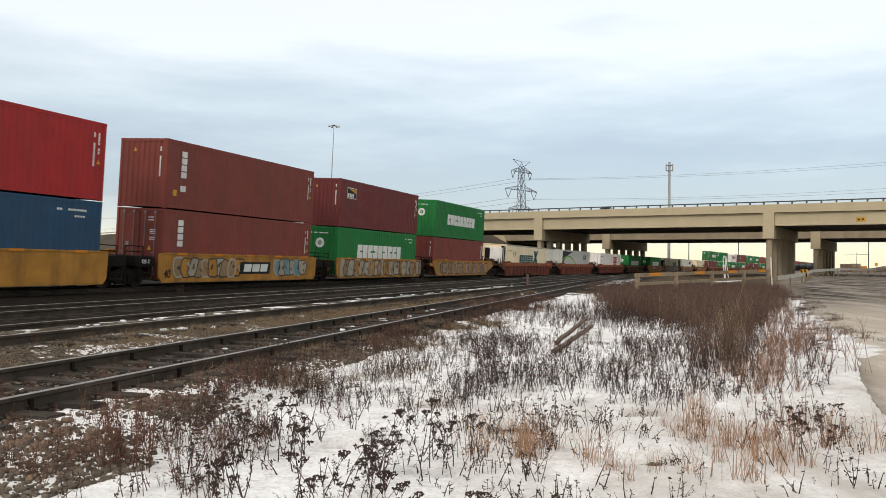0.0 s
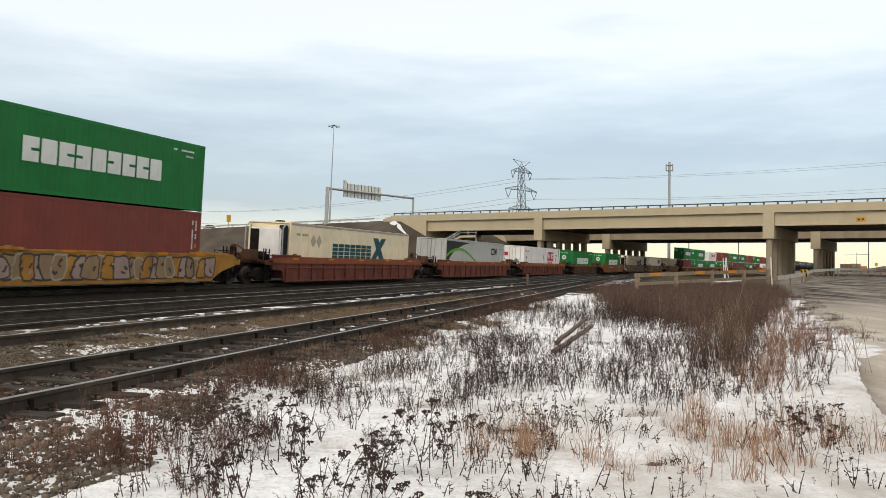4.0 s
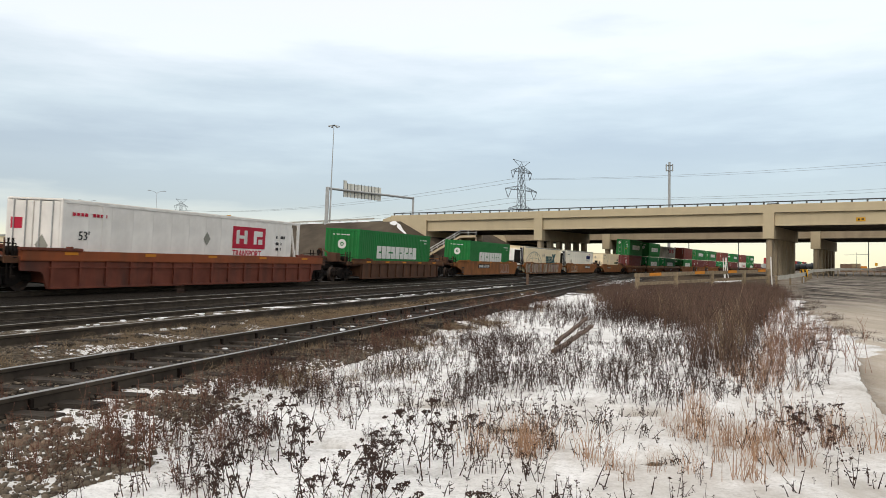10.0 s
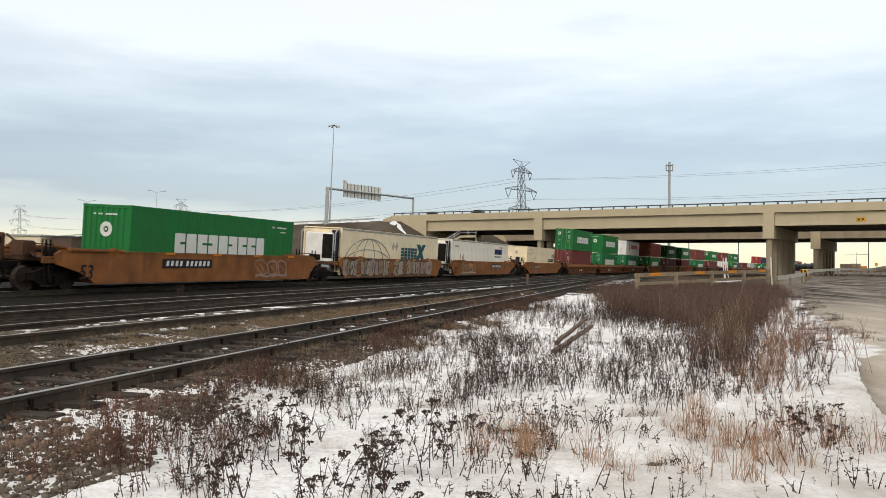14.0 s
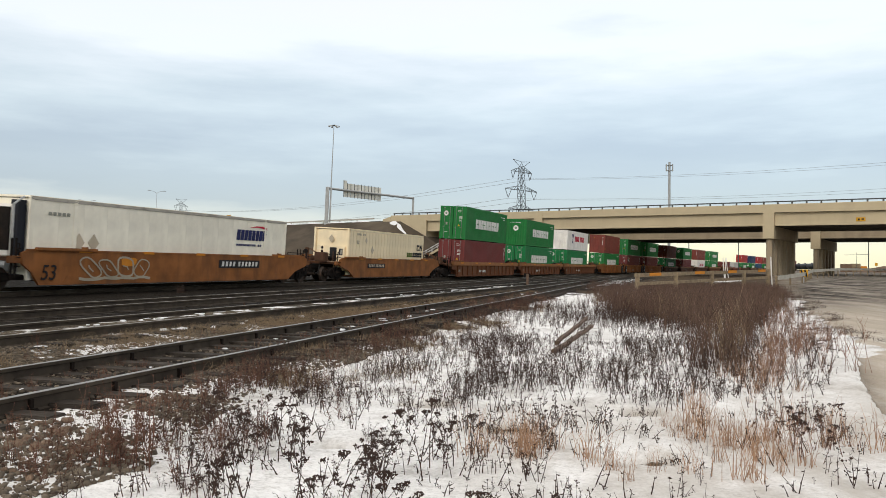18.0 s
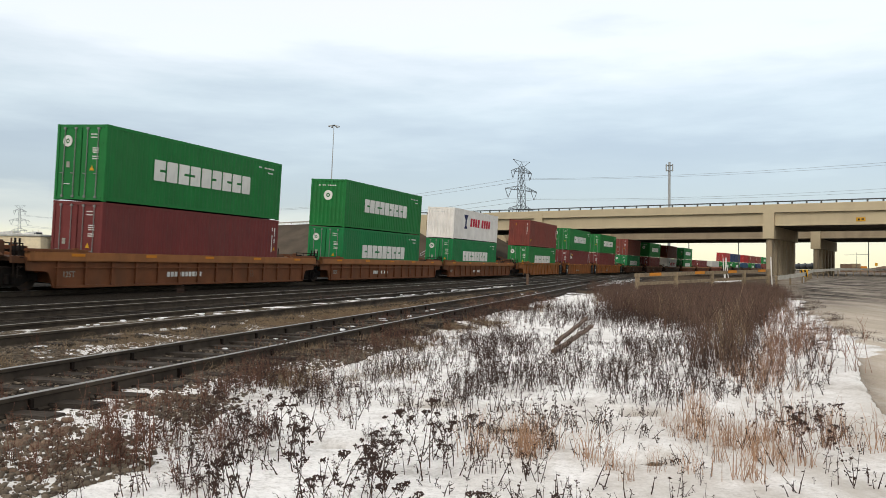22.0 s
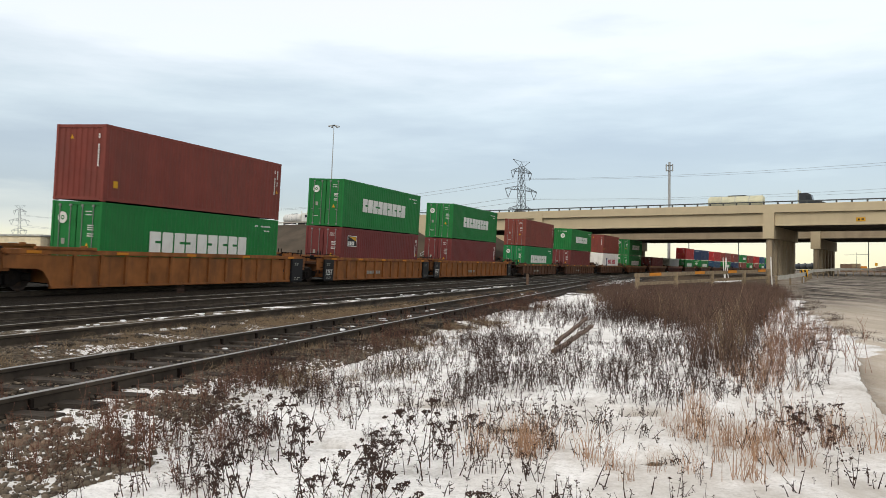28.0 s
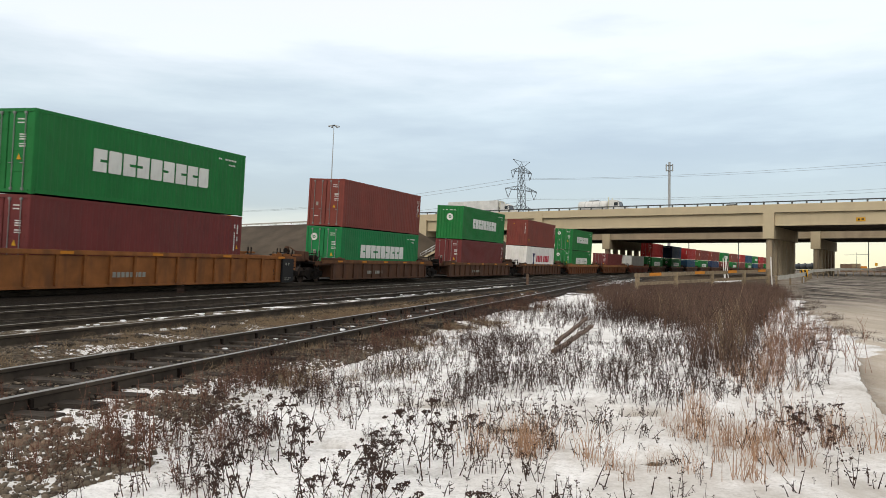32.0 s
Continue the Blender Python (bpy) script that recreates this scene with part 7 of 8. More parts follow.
tank_car(208, 455, 78, "black tank car standing in the far yard")
tank_car(212, 472, 78, "black tank car standing in the far yard")
tank_car(204, 438, 78, "black tank car standing in the far yard")

# ---------------------------------------------------------------- fence, stakes, signs
def fence():
    f = thing("rail_fence", "weathered timber rail fence with yellow reflector strips", "fence")
    a, b = Vector((11.05, 45, 0)), Vector((24.6, 60, 0))
    zt = (0.63, 0.93)
    def at(t, z):
        p = a.lerp(b, t)
        return Vector((p.x, p.y, zt[0] + (zt[1] - zt[0]) * t + z))
    for t in (0.0, 0.24, 0.5, 0.77, 1.0):
        part("post", Geo().bar(at(t, -1.5), at(t, 0.06), 0.22, 0.2), "wood", f, m=Matrix.Translation((0, 0, 0)))
    part("top_rail", Geo().bar(at(-0.01, -0.06), at(1.01, -0.06), 0.14, 0.22), "wood", f)
    part("bottom_rail", Geo().bar(at(-0.01, -0.56), at(1.01, -0.56), 0.12, 0.18), "wood", f)
    for t in (0.10, 0.40, 0.66, 0.93):
        o = Vector((0.06, -0.08, 0))
        part("reflector", Geo().bar(at(t - 0.035, -0.03) + o, at(t + 0.035, -0.03) + o, 0.03, 0.18), "orange_mark", f, "bright amber strip")


fence()
for x, y, z0, z1, dx, lab in ((24.9, 70, -0.1, 1.95, -0.15, "slim white stake leaning by the tracks"), (25.3, 71, -0.1, 1.9, 0.05, "slim white stake leaning by the tracks"), (25.8, 71.5, -0.1, 2.0, -0.25, "slim white stake leaning by the tracks"), (25.15, 60.5, -0.4, 1.95, -0.12, "white marker post beside the bridge pier")):
    w = 0.07 if lab.startswith("slim") else 0.14
    solid("marker_stake", Geo().bar((x, y, z0), (x + dx, y, z1), w, 0.05), "box_white", lab, "marker post", "marker stakes")
ch = thing("chevron_sign", "yellow and black chevron hazard board", "road sign", "", "", pose(31.9, 70, 0.1, 0, 0, -24))
part("board", Geo().box(-0.33, 0.33, -0.02, 0.02, 0.25, 0.9, 0.01), "yellow_mark", ch)
for k in (-0.22, 0.08):
    part("stripe", Geo().prism([(k - 0.09, 0.88), (k + 0.07, 0.88), (k + 0.23, 0.27), (k + 0.07, 0.27)], "y", -0.028, -0.02), "letter_black", ch)
part("post", Geo().box(-0.04, 0.04, 0.02, 0.08, -0.6, 0.8), "galv", ch)
cs = thing("clearance_sign", "small yellow clearance board fixed to the girder", "road sign", "", "", bridge_pose(54.95, 0.55, 8.55))
part("board", Geo().box(-0.65, 0.65, -0.06, 0.0, 0, 0.62, 0.03), "yellow_mark", cs)
part("marks", Geo().box(-0.4, -0.15, -0.075, -0.06, 0.15, 0.45), "letter_black", cs)
part("marks", Geo().box(0.1, 0.42, -0.075, -0.06, 0.2, 0.45), "letter_black", cs)
ys = thing("ramp_marker", "small yellow marker board on the ramp", "road sign", "", "", pose(-57.5, 212, 9.6, 0, 0, 25))
part("board", Geo().box(-0.55, 0.55, -0.03, 0.03, 2.2, 4.1, 0.02), "yellow_mark", ys)
part("post", Geo().box(-0.06, 0.06, 0.03, 0.12, -0.3, 4.0), "wood", ys)
yg = thing("yard_sign", "small yellow warning sign in the far yard", "road sign", "", "", pose(186, 340, 0.3))
part("board", Geo().box(-0.6, 0.6, -0.03, 0.03, 2.6, 3.8, 0.02), "yellow_mark", yg)
part("post", Geo().box(-0.07, 0.07, 0.03, 0.15, -0.3, 3.6), "galv", yg)
sw_ = thing("switch_stand", "short dark switch stand by the track", "switch stand", "", "", pose(5.0, 47, -0.2))
part("base", Geo().box(-0.25, 0.25, -0.2, 0.2, -0.1, 0.12, 0.02), "iron", sw_)
part("column", Geo().tube((0, 0, 0.1), (0, 0, 0.62), 0.07, 0.05, 8), "iron", sw_)
part("target", Geo().box(-0.2, 0.2, -0.03, 0.03, 0.55, 0.78, 0.02), "iron", sw_)
bollard = solid("track_post", Geo().tube((0, 0, -0.4), (0, 0, 0.75), 0.09, 0.08, 8), "wood_dark", "stubby dark post beside the siding", "post", m=pose(4.95, 46.2, -0.2))


def old_beam(p, q, w, h, lab, seed):
    r = random.Random(seed)
    P, Q = Vector(p), Vector(q)
    m = []
    for i in range(9):
        t = i / 8
        c = P.lerp(Q, t) + Vector((r.uniform(-0.012, 0.012), r.uniform(-0.012, 0.012), r.uniform(-0.01, 0.01)))
        d = Q - P
        m.append(Matrix.Translation(c) @ d.to_track_quat("X", "Z").to_matrix().to_4x4())
    prof = [(-w / 2, -h / 2 + 0.01), (-w / 2 + 0.01, -h / 2), (w / 2 - 0.01, -h / 2), (w / 2, h / 2 - 0.02), (w / 2 - 0.02, h / 2), (-w / 2, h / 2 - 0.01)]
    return solid("discarded_beam", sweep(m, prof), "wood_dark", lab, "timber", "old beams")


old_beam((1.90, 13.4, -0.42), (3.36, 17.8, -0.30), 0.09, 0.075, "rotting brown beam lying in the snow", 1)
old_beam((2.16, 15.0, -0.42), (3.50, 19.2, -0.22), 0.08, 0.075, "rotting brown beam propped beside another", 2)


# ---------------------------------------------------------------- vehicles on the overpass
TRAFFIC = []     # (thing, place along the bridge at t0, t0, speed, lane)


def wheel(parent, x, y, r):
    w = part("wheel", Geo().lathe([(r * 0.55, -0.14), (r * 0.95, -0.14), (r, -0.08), (r, 0.08), (r * 0.95, 0.14), (r * 0.55, 0.14)], "y", 16, (x, y, r)), "rubber", parent)
    part("rim", Geo().lathe([(0.05, -0.13), (r * 0.54, -0.12), (r * 0.54, 0.12), (0.05, 0.13)], "y", 12, (x, y, r)), "galv", w)


def sedan(paint_key, lab, tall=0.0):
    c = thing("car", lab, "car", "traffic")
    body = [(-2.2, 0.35), (2.2, 0.35), (2.25, 0.62), (2.1, 0.78), (1.1, 0.92), (-1.5, 0.98 + tall * 0.3), (-2.2, 0.95 + tall * 0.2), (-2.28, 0.6)]
    cab = [(-1.75 - tall * 0.3, 0.95), (1.05, 0.92), (0.35, 1.44 + tall), (-1.1 - tall * 0.3, 1.46 + tall)]
    part("body", Geo().prism(body, "y", -0.87, 0.87), paint_key, c)
    part("cabin", Geo().prism(cab, "y", -0.74, 0.74), "car_glass", c, "dark glass cabin")
    part("roof", Geo().box(-1.12 - tall * 0.3, 0.37, -0.72, 0.72, 1.44 + tall, 1.50 + tall, 0.02), paint_key, c)
    for x in (-1.35, 1.4):
        for y in (-0.8, 0.8):
            wheel(c, x, y, 0.33)
    return c


def tractor(c, x, paint_key):
    """A lorry cab whose back is at x."""
    part("cab", Geo().prism([(x, 0.9), (x + 2.3, 0.9), (x + 2.35, 1.6), (x + 2.0, 1.75), (x + 1.75, 2.7), (x + 1.2, 2.95), (x, 2.95)], "y", -1.15, 1.15), paint_key, c, "lorry cab")
    part("bonnet", Geo().prism([(x + 2.3, 0.75), (x + 3.7, 0.75), (x + 3.75, 1.4), (x + 2.3, 1.75)], "y", -0.95, 0.95), paint_key, c)
    part("windscreen", Geo().prism([(x + 2.02, 1.78), (x + 1.78, 2.65), (x + 1.72, 2.65), (x + 1.95, 1.78)], "y", -1.0, 1.0), "car_glass", c)
    for sy in (-1, 1):
        part("side_window", Geo().box(x + 1.0, x + 1.7, sy * 1.15 - 0.02, sy * 1.15 + 0.02, 1.85, 2.5), "car_glass", c)
        part("exhaust", Geo().tube((x - 0.15, sy * 0.95, 1.0), (x - 0.15, sy * 0.95, 3.5), 0.09), "chrome", c)
    for y in (-1.0, 1.0):
        wheel(c, x + 3.0, y, 0.5)
        wheel(c, x + 0.3, y, 0.5)
        wheel(c, x - 0.8, y, 0.5)


def tanker(paint_key, lab, length, cab_gap, cab_paint):
    c = thing("tanker_truck", lab, "truck", "traffic")
    h = length / 2
    t = part("tank", Geo().lathe([(0.3, -h), (0.95, -h + 0.08), (1.05, -h + 0.25), (1.05, h - 0.25), (0.95, h - 0.08), (0.3, h)], "x", 18, (0, 0, 1.85)), paint_key, c, smooth=True)
    for x in (-h * 0.5, 0.0, h * 0.5):
        part("band", Geo().lathe([(1.065, x - 0.05), (1.075, x), (1.065, x + 0.05)], "x", 18, (0, 0, 1.85)), "galv", t)
    part("walkway", Geo().box(-h * 0.3, h * 0.35, -0.3, 0.3, 2.9, 3.02, 0.02), "rail_grey", t, "dark catwalk on the tank")
    part("frame", Geo().box(-h, h + cab_gap, -0.45, 0.45, 0.7, 0.95), "iron", c)
    for x in (-h + 0.8, -h + 2.0):
        for y in (-1.0, 1.0):
            wheel(c, x, y, 0.5)
    tractor(c, h + cab_gap, cab_paint)
    return c


def box_truck(lab, length):
    c = thing("box_truck", lab, "truck", "traffic")
    part("cargo_box", Geo().box(-length, 0, -1.25, 1.25, 1.1, 3.7, 0.05), "paint_white", c)
    part("cooler", Geo().box(0.0, 0.35, -0.8, 0.8, 2.3, 3.5, 0.05), "box_grey", c)
    part("frame", Geo().box(-length, 0.5, -0.45, 0.45, 0.75, 1.05), "iron", c)
    for x in (-length + 0.9, -length + 2.1):
        for y in (-1.05, 1.05):
            wheel(c, x, y, 0.5)
    tractor(c, 0.55, "paint_white")
    return c


TRAFFIC += [
    (tanker("chrome", "pale yellowish tanker truck with a dark cab far ahead", 9.2, 5.6, "paint_dark"), 35.4, 28.0, 20.9, 5.0),
    (tanker("paint_white", "short white tank truck with a white cab", 5.9, 0.5, "paint_white"), -68.3, 28.0, 19.4, 5.0),
    (box_truck("white semi trailer with a cooling unit", 12.0), -11.0, 32.0, 18.2, 5.0),
    (sedan("paint_silver", "silver estate car crossing the overpass", 0.15), 41.6, 30.0, 24.0, 5.5),
    (sedan("paint_dark", "dark grey sport utility car on the overpass", 0.35), 23.2, 30.0, 22.8, 5.0),
    (sedan("paint_white", "white pickup-sized car on the overpass", 0.3), 34.2, 32.0, 21.4, 9.0),
    (sedan("paint_dark", "black low car on the overpass", 0.1), 51.8, 9.0, 25.0, 5.5),
    (sedan("paint_silver", "silver car on the bridge", 0.25), 41.0, 10.0, 24.0, 9.0),
    (sedan("paint_blue", "dark blue car on the ramp", 0.4), -51.7, 13.0, 24.0, 5.5),
    (sedan("paint_white", "white van-like car on the overpass", 0.5), 53.0, 17.0, 23.0, 5.5),
    (sedan("paint_dark", "dark car heading over the bridge", 0.2), 48.0, 1.5, 24.0, 5.5),
]


def road_pose(l, lane):
    slope = math.atan2(road_height(l + 1) - road_height(l - 1), 2) if -328 < l < 148 else 0
    return bridge_pose(l, lane, road_height(l) + (0.02 if l > -27 else 0.0)) @ Matrix.Rotation(-slope, 4, "Y")


# ---------------------------------------------------------------- plants and stones
RNG = np.random.RandomState(11)


def stalk(V, F, p, q, r0, r1):
    """A three-sided tapered twig."""
    p, q = np.asarray(p, float), np.asarray(q, float)
    d = q - p
    d = d / (np.linalg.norm(d) + 1e-9)
    u = np.cross(d, (0.3, 0.9, 0.2))
    u /= np.linalg.norm(u) + 1e-9
    w = np.cross(d, u)
    n = len(V)
    for c, r in ((p, r0), (q, r1)):
        for a in (0.0, 2.094, 4.189):
            V.append(c + r * (math.cos(a) * u + math.sin(a) * w))
    for i in range(3):
        j = (i + 1) % 3
        F += [(n + i, n + j, n + 3 + j), (n + i, n + 3 + j, n + 3 + i)]
    F.append((n + 3, n + 4, n + 5))


def blob(V, F, c, rx, rz):
    """A small ragged eight-sided seed head."""
    n = len(V)
    pts = [(1, 0, 0), (0, 1, 0), (-1, 0, 0), (0, -1, 0), (0, 0, 1), (0, 0, -1)]
    for p in pts:
        k = RNG.uniform(0.7, 1.25)
        V.append(np.array(c) + np.array(p) * (rx * k, rx * k, rz * k))
    for a, b in ((0, 1), (1, 2), (2, 3), (3, 0)):
        F += [(n + a, n + b, n + 4), (n + b, n + a, n + 5)]


def bent(V, F, p, direction, length, r, segs=3, droop=0.3):
    pts = [np.array(p, float)]
    d = np.array(direction, float)
    d /= np.linalg.norm(d)
    for i in range(segs):
        d = d + RNG.normal(0, 0.09, 3) + np.array((0, 0, -droop * 0.12 * i))
        d /= np.linalg.norm(d)
        pts.append(pts[-1] + d * length / segs)
    for i in range(segs):
        stalk(V, F, pts[i], pts[i + 1], r * (1 - 0.7 * i / segs), r * (1 - 0.7 * (i + 1) / segs))
    return pts


def dome(HV, HF, V, F, c, R, n):
    """A flat-domed cluster of seed heads on short rays from one point below."""
    foot = np.array(c) - (0, 0, R * 1.3)
    for i in range(n):
        a, q = RNG.uniform(0, 6.28), R * math.sqrt(RNG.rand())
        p = np.array(c) + (q * math.cos(a), q * math.sin(a), -0.35 * q * q / R + RNG.normal(0, 0.004))
        blob(HV, HF, p, RNG.uniform(0.006, 0.011), RNG.uniform(0.005, 0.009))
        if i % 4 == 0:
            stalk(V, F, foot, p, 0.0028, 0.002)


def tansy():
    """Stiff stem, forked near the top, each fork ending in a flat-domed dark cluster."""
    V, F, HV, HF = [], [], [], []
    for _ in range(RNG.randint(1, 3)):
        pts = bent(V, F, RNG.normal(0, 0.05, 3) * (1, 1, 0), (RNG.normal(0, 0.12), RNG.normal(0, 0.12), 1), 0.54 * RNG.uniform(0.65, 1.15), 0.0062, 4, 0)
        dome(HV, HF, V, F, pts[-1] + (0, 0, 0.03), RNG.uniform(0.034, 0.058), 34)
        for k in range(RNG.randint(1, 5)):
            a = RNG.uniform(0, 6.28)
            q = bent(V, F, pts[-2] + (pts[-1] - pts[-2]) * RNG.uniform(-0.4, 0.7), (math.cos(a) * 0.7, math.sin(a) * 0.7, 1), RNG.uniform(0.07, 0.16), 0.0035, 2, 0)[-1]
            dome(HV, HF, V, F, q, RNG.uniform(0.020, 0.038), 15)
        for k in range(6):
            z = RNG.uniform(0.15, 0.8)
            b = pts[0] + (pts[-1] - pts[0]) * z
            a = RNG.uniform(0, 6.28)
            leaf(HV, HF, b, (math.cos(a) * 0.7, math.sin(a) * 0.7, RNG.uniform(-1.0, 0.2)), RNG.uniform(0.03, 0.08), RNG.uniform(0.004, 0.009))
    return V, F, HV, HF


def leaf(V, F, p, d, length, width):
    """A curled dead leaf: a thin folded sliver with thickness."""
    p, d = np.asarray(p, float), np.asarray(d, float)
    d /= np.linalg.norm(d)
    u = np.cross(d, (0.2, 0.1, 1.0))
    u /= np.linalg.norm(u) + 1e-9
    w = np.cross(d, u)
    n = len(V)
    m = p + d * length * 0.5
    V += [p, m + u * width + w * width * 0.6, m - u * width + w * width * 0.6, m - w * width * 0.5, p + d * length - w * width]
    F += [(n, n + 1, n + 3), (n, n + 3, n + 2), (n, n + 2, n + 1), (n + 4, n + 3, n + 1), (n + 4, n + 2, n + 3), (n + 4, n + 1, n + 2)]


def weed():
    """A dry stem with crumpled hanging leaves and small seed heads."""
    V, F, HV, HF = [], [], [], []
    for _ in range(RNG.randint(2, 5)):
        h = 0.38 * RNG.uniform(0.5, 1.2)
        pts = bent(V, F, RNG.normal(0, 0.08, 3) * (1, 1, 0), (RNG.normal(0, 0.20), RNG.normal(0, 0.20), 1), h, 0.0058, 3, 0)
        for k in range(RNG.randint(5, 10)):
            t = RNG.uniform(0.25, 1)
            b = pts[0] + (pts[-1] - pts[0]) * t
            a = RNG.uniform(0, 6.28)
            if RNG.rand() < 0.7:
                leaf(HV, HF, b, (math.cos(a) * 0.7, math.sin(a) * 0.7, RNG.uniform(-1.0, 0.4)), RNG.uniform(0.025, 0.06), RNG.uniform(0.005, 0.010))
            else:
                e = bent(V, F, b, (math.cos(a), math.sin(a), RNG.uniform(0.0, 0.9)), RNG.uniform(0.03, 0.07), 0.003, 2, 0.6)[-1]
                blob(HV, HF, e, RNG.uniform(0.006, 0.012), RNG.uniform(0.007, 0.014))
        blob(HV, HF, pts[-1], RNG.uniform(0.012, 0.024), RNG.uniform(0.007, 0.014))
    return V, F, HV, HF


def bush():
    V, F = [], []
    for _ in range(RNG.randint(8, 13)):
        h = 1.0 * RNG.uniform(0.55, 1.15)
        pts = bent(V, F, RNG.normal(0, 0.13, 3) * (1, 1, 0), (RNG.normal(0, 0.13), RNG.normal(0, 0.13), 1), h, 0.0055, 3, 0)
        for k in range(4):
            t = RNG.uniform(0.35, 0.95)
            b = pts[0] + (pts[-1] - pts[0]) * t
            a = RNG.uniform(0, 6.28)
            bent(V, F, b, (math.cos(a) * 0.5, math.sin(a) * 0.5, 1), RNG.uniform(0.1, 0.3), 0.0045, 2, 0)
    return V, F, [], []


def tuft(h=0.34, n=22, spread=0.5):
    V, F = [], []
    for _ in range(n):
        a = RNG.uniform(0, 6.28)
        k = abs(RNG.normal(0, spread))
        bent(V, F, RNG.normal(0, 0.06, 3) * (1, 1, 0), (math.cos(a) * k, math.sin(a) * k, 1), h * RNG.uniform(0.5, 1.2), 0.0026, 3, 1.6)
    return V, F, [], []


def spire():
    """A russet dock-like plant: several stems thick with fine twigs and seed."""
    V, F = [], []
    for _ in range(RNG.randint(4, 8)):
        h = 0.5 * RNG.uniform(0.4, 1.15)
        pts = bent(V, F, RNG.normal(0, 0.07, 3) * (1, 1, 0), (RNG.normal(0, 0.2), RNG.normal(0, 0.2), 1), h, 0.0045, 3, 0)
        for k in range(22):
            t = RNG.uniform(0.1, 1)
            b = pts[0] + (pts[-1] - pts[0]) * t
            a = RNG.uniform(0, 6.28)
            if RNG.rand() < 0.65:
                bent(V, F, b, (math.cos(a) * 0.9, math.sin(a) * 0.9, RNG.uniform(-0.1, 1.2)), RNG.uniform(0.04, 0.14) * (1.3 - t), 0.0028, 2, 0)
            else:
                blob(V, F, b + RNG.normal(0, 0.014, 3), 0.006, 0.010)
    return V, F, [], []


def rock():
    V, F = [], []
    n = 0
    t = (1 + 5 ** 0.5) / 2
    ico = [(-1, t, 0), (1, t, 0), (-1, -t, 0), (1, -t, 0), (0, -1, t), (0, 1, t), (0, -1, -t), (0, 1, -t), (t, 0, -1), (t, 0, 1), (-t, 0, -1), (-t, 0, 1)]
    sc = RNG.uniform(0.65, 1.3, 3) * (1, 1, 0.7)
    V = [np.array(p) / 1.9 * sc * RNG.uniform(0.55, 1.25) for p in ico]
    F = [(0, 11, 5), (0, 5, 1), (0, 1, 7), (0, 7, 10), (0, 10, 11), (1, 5, 9), (5, 11, 4), (11, 10, 2), (10, 7, 6), (7, 1, 8), (3, 9, 4), (3, 4, 2), (3, 2, 6), (3, 6, 8), (3, 8, 9), (4, 9, 5), (2, 4, 11), (6, 2, 10), (8, 6, 7), (9, 8, 1)]
    return V, F, [], []


def scatter(name, makers, P, size, mat, label, category, head_mat=None, head_label="", sink=0.0, tilt=0.0):
    """Spread copies of a few hand-made sorts over the places P (x, y), standing on the ground."""
    sorts = [m() for m in makers]
    out, heads = [[], []], [[], []]
    no, nh = 0, 0
    z = ground_z(P[:, 0], P[:, 1])
    for i in range(len(P)):
        V, F, HV, HF = sorts[RNG.randint(len(sorts))]
        a, s = RNG.uniform(0, 6.28), size[i]
        c, sn_ = math.cos(a) * s, math.sin(a) * s
        R = np.array(((c, -sn_, 0), (sn_, c, 0), (0, 0, s)))
        if tilt:
            b = RNG.uniform(-tilt, tilt)
            R = R @ np.array(((1, 0, 0), (0, math.cos(b), -math.sin(b)), (0, math.sin(b), math.cos(b))))
        o = np.array((P[i, 0], P[i, 1], z[i] - sink * s))
        out[0].append(np.asarray(V) @ R.T + o)
        out[1].append(np.asarray(F) + no)
        no += len(V)
        if HV:
            heads[0].append(np.asarray(HV) @ R.T + o)
            heads[1].append(np.asarray(HF) + nh)
            nh += len(HV)
    ob = tri_object(name, np.concatenate(out[0]), np.concatenate(out[1]), mat, label, category)
    if heads[0] and head_mat:
        h = tri_object("seed_heads", np.concatenate(heads[0]), np.concatenate(heads[1]), head_mat, head_label, category)
        h.parent = ob
        for k in ("category",):
            if k in h:
                del h[k]
    return ob


def clumpy(n, x0, x1, y0, y1, keep, k=1.3, seed=1, power=1.0):
    """Places in a rectangle of the plan, thinned by keep(x, y) and by patchiness."""
    out = []
    while len(out) < n:
        x, y = RNG.uniform(x0, x1, 4000), RNG.uniform(y0, y1, 4000)
        p = keep(x, y) * np.clip(0.55 + 0.9 * lump(x, y, k, seed) * power, 0.02, 1)
        m = RNG.rand(4000) < p
        out += list(zip(x[m], y[m]))
    return np.array(out[:n])


def field(x, y):
    """1 in the weedy strip between ballast and dirt road."""
    s, d = track_coords(x, y)
    return (d < bed_edge(s) + 0.4) * (x < road_edge(y) - 0.3)


def edge_band(x, y):
    s, d = track_coords(x, y)
    return np.exp(-((d - bed_edge(s) - 0.05) / 0.75) ** 2)


# near flat-topped weeds
P = clumpy(36, -1.9, 0.5, 3.7, 6.2, lambda x, y: (x / y > -0.31) * (x / y < 0.05) * (1 - 0.7 * smooth(-0.1, 0.04, x / y)) * (0.35 + 0.65 * smooth(-0.28, -0.16, x / y)), 3.0, 4)
scatter("tansy_plants", [tansy for _ in range(10)], P, RNG.uniform(0.6, 0.98, len(P)), "stem_dark", "dried dark flat-topped weeds standing in snow", "weeds", "head", "dark domed seed clusters", 0.02)
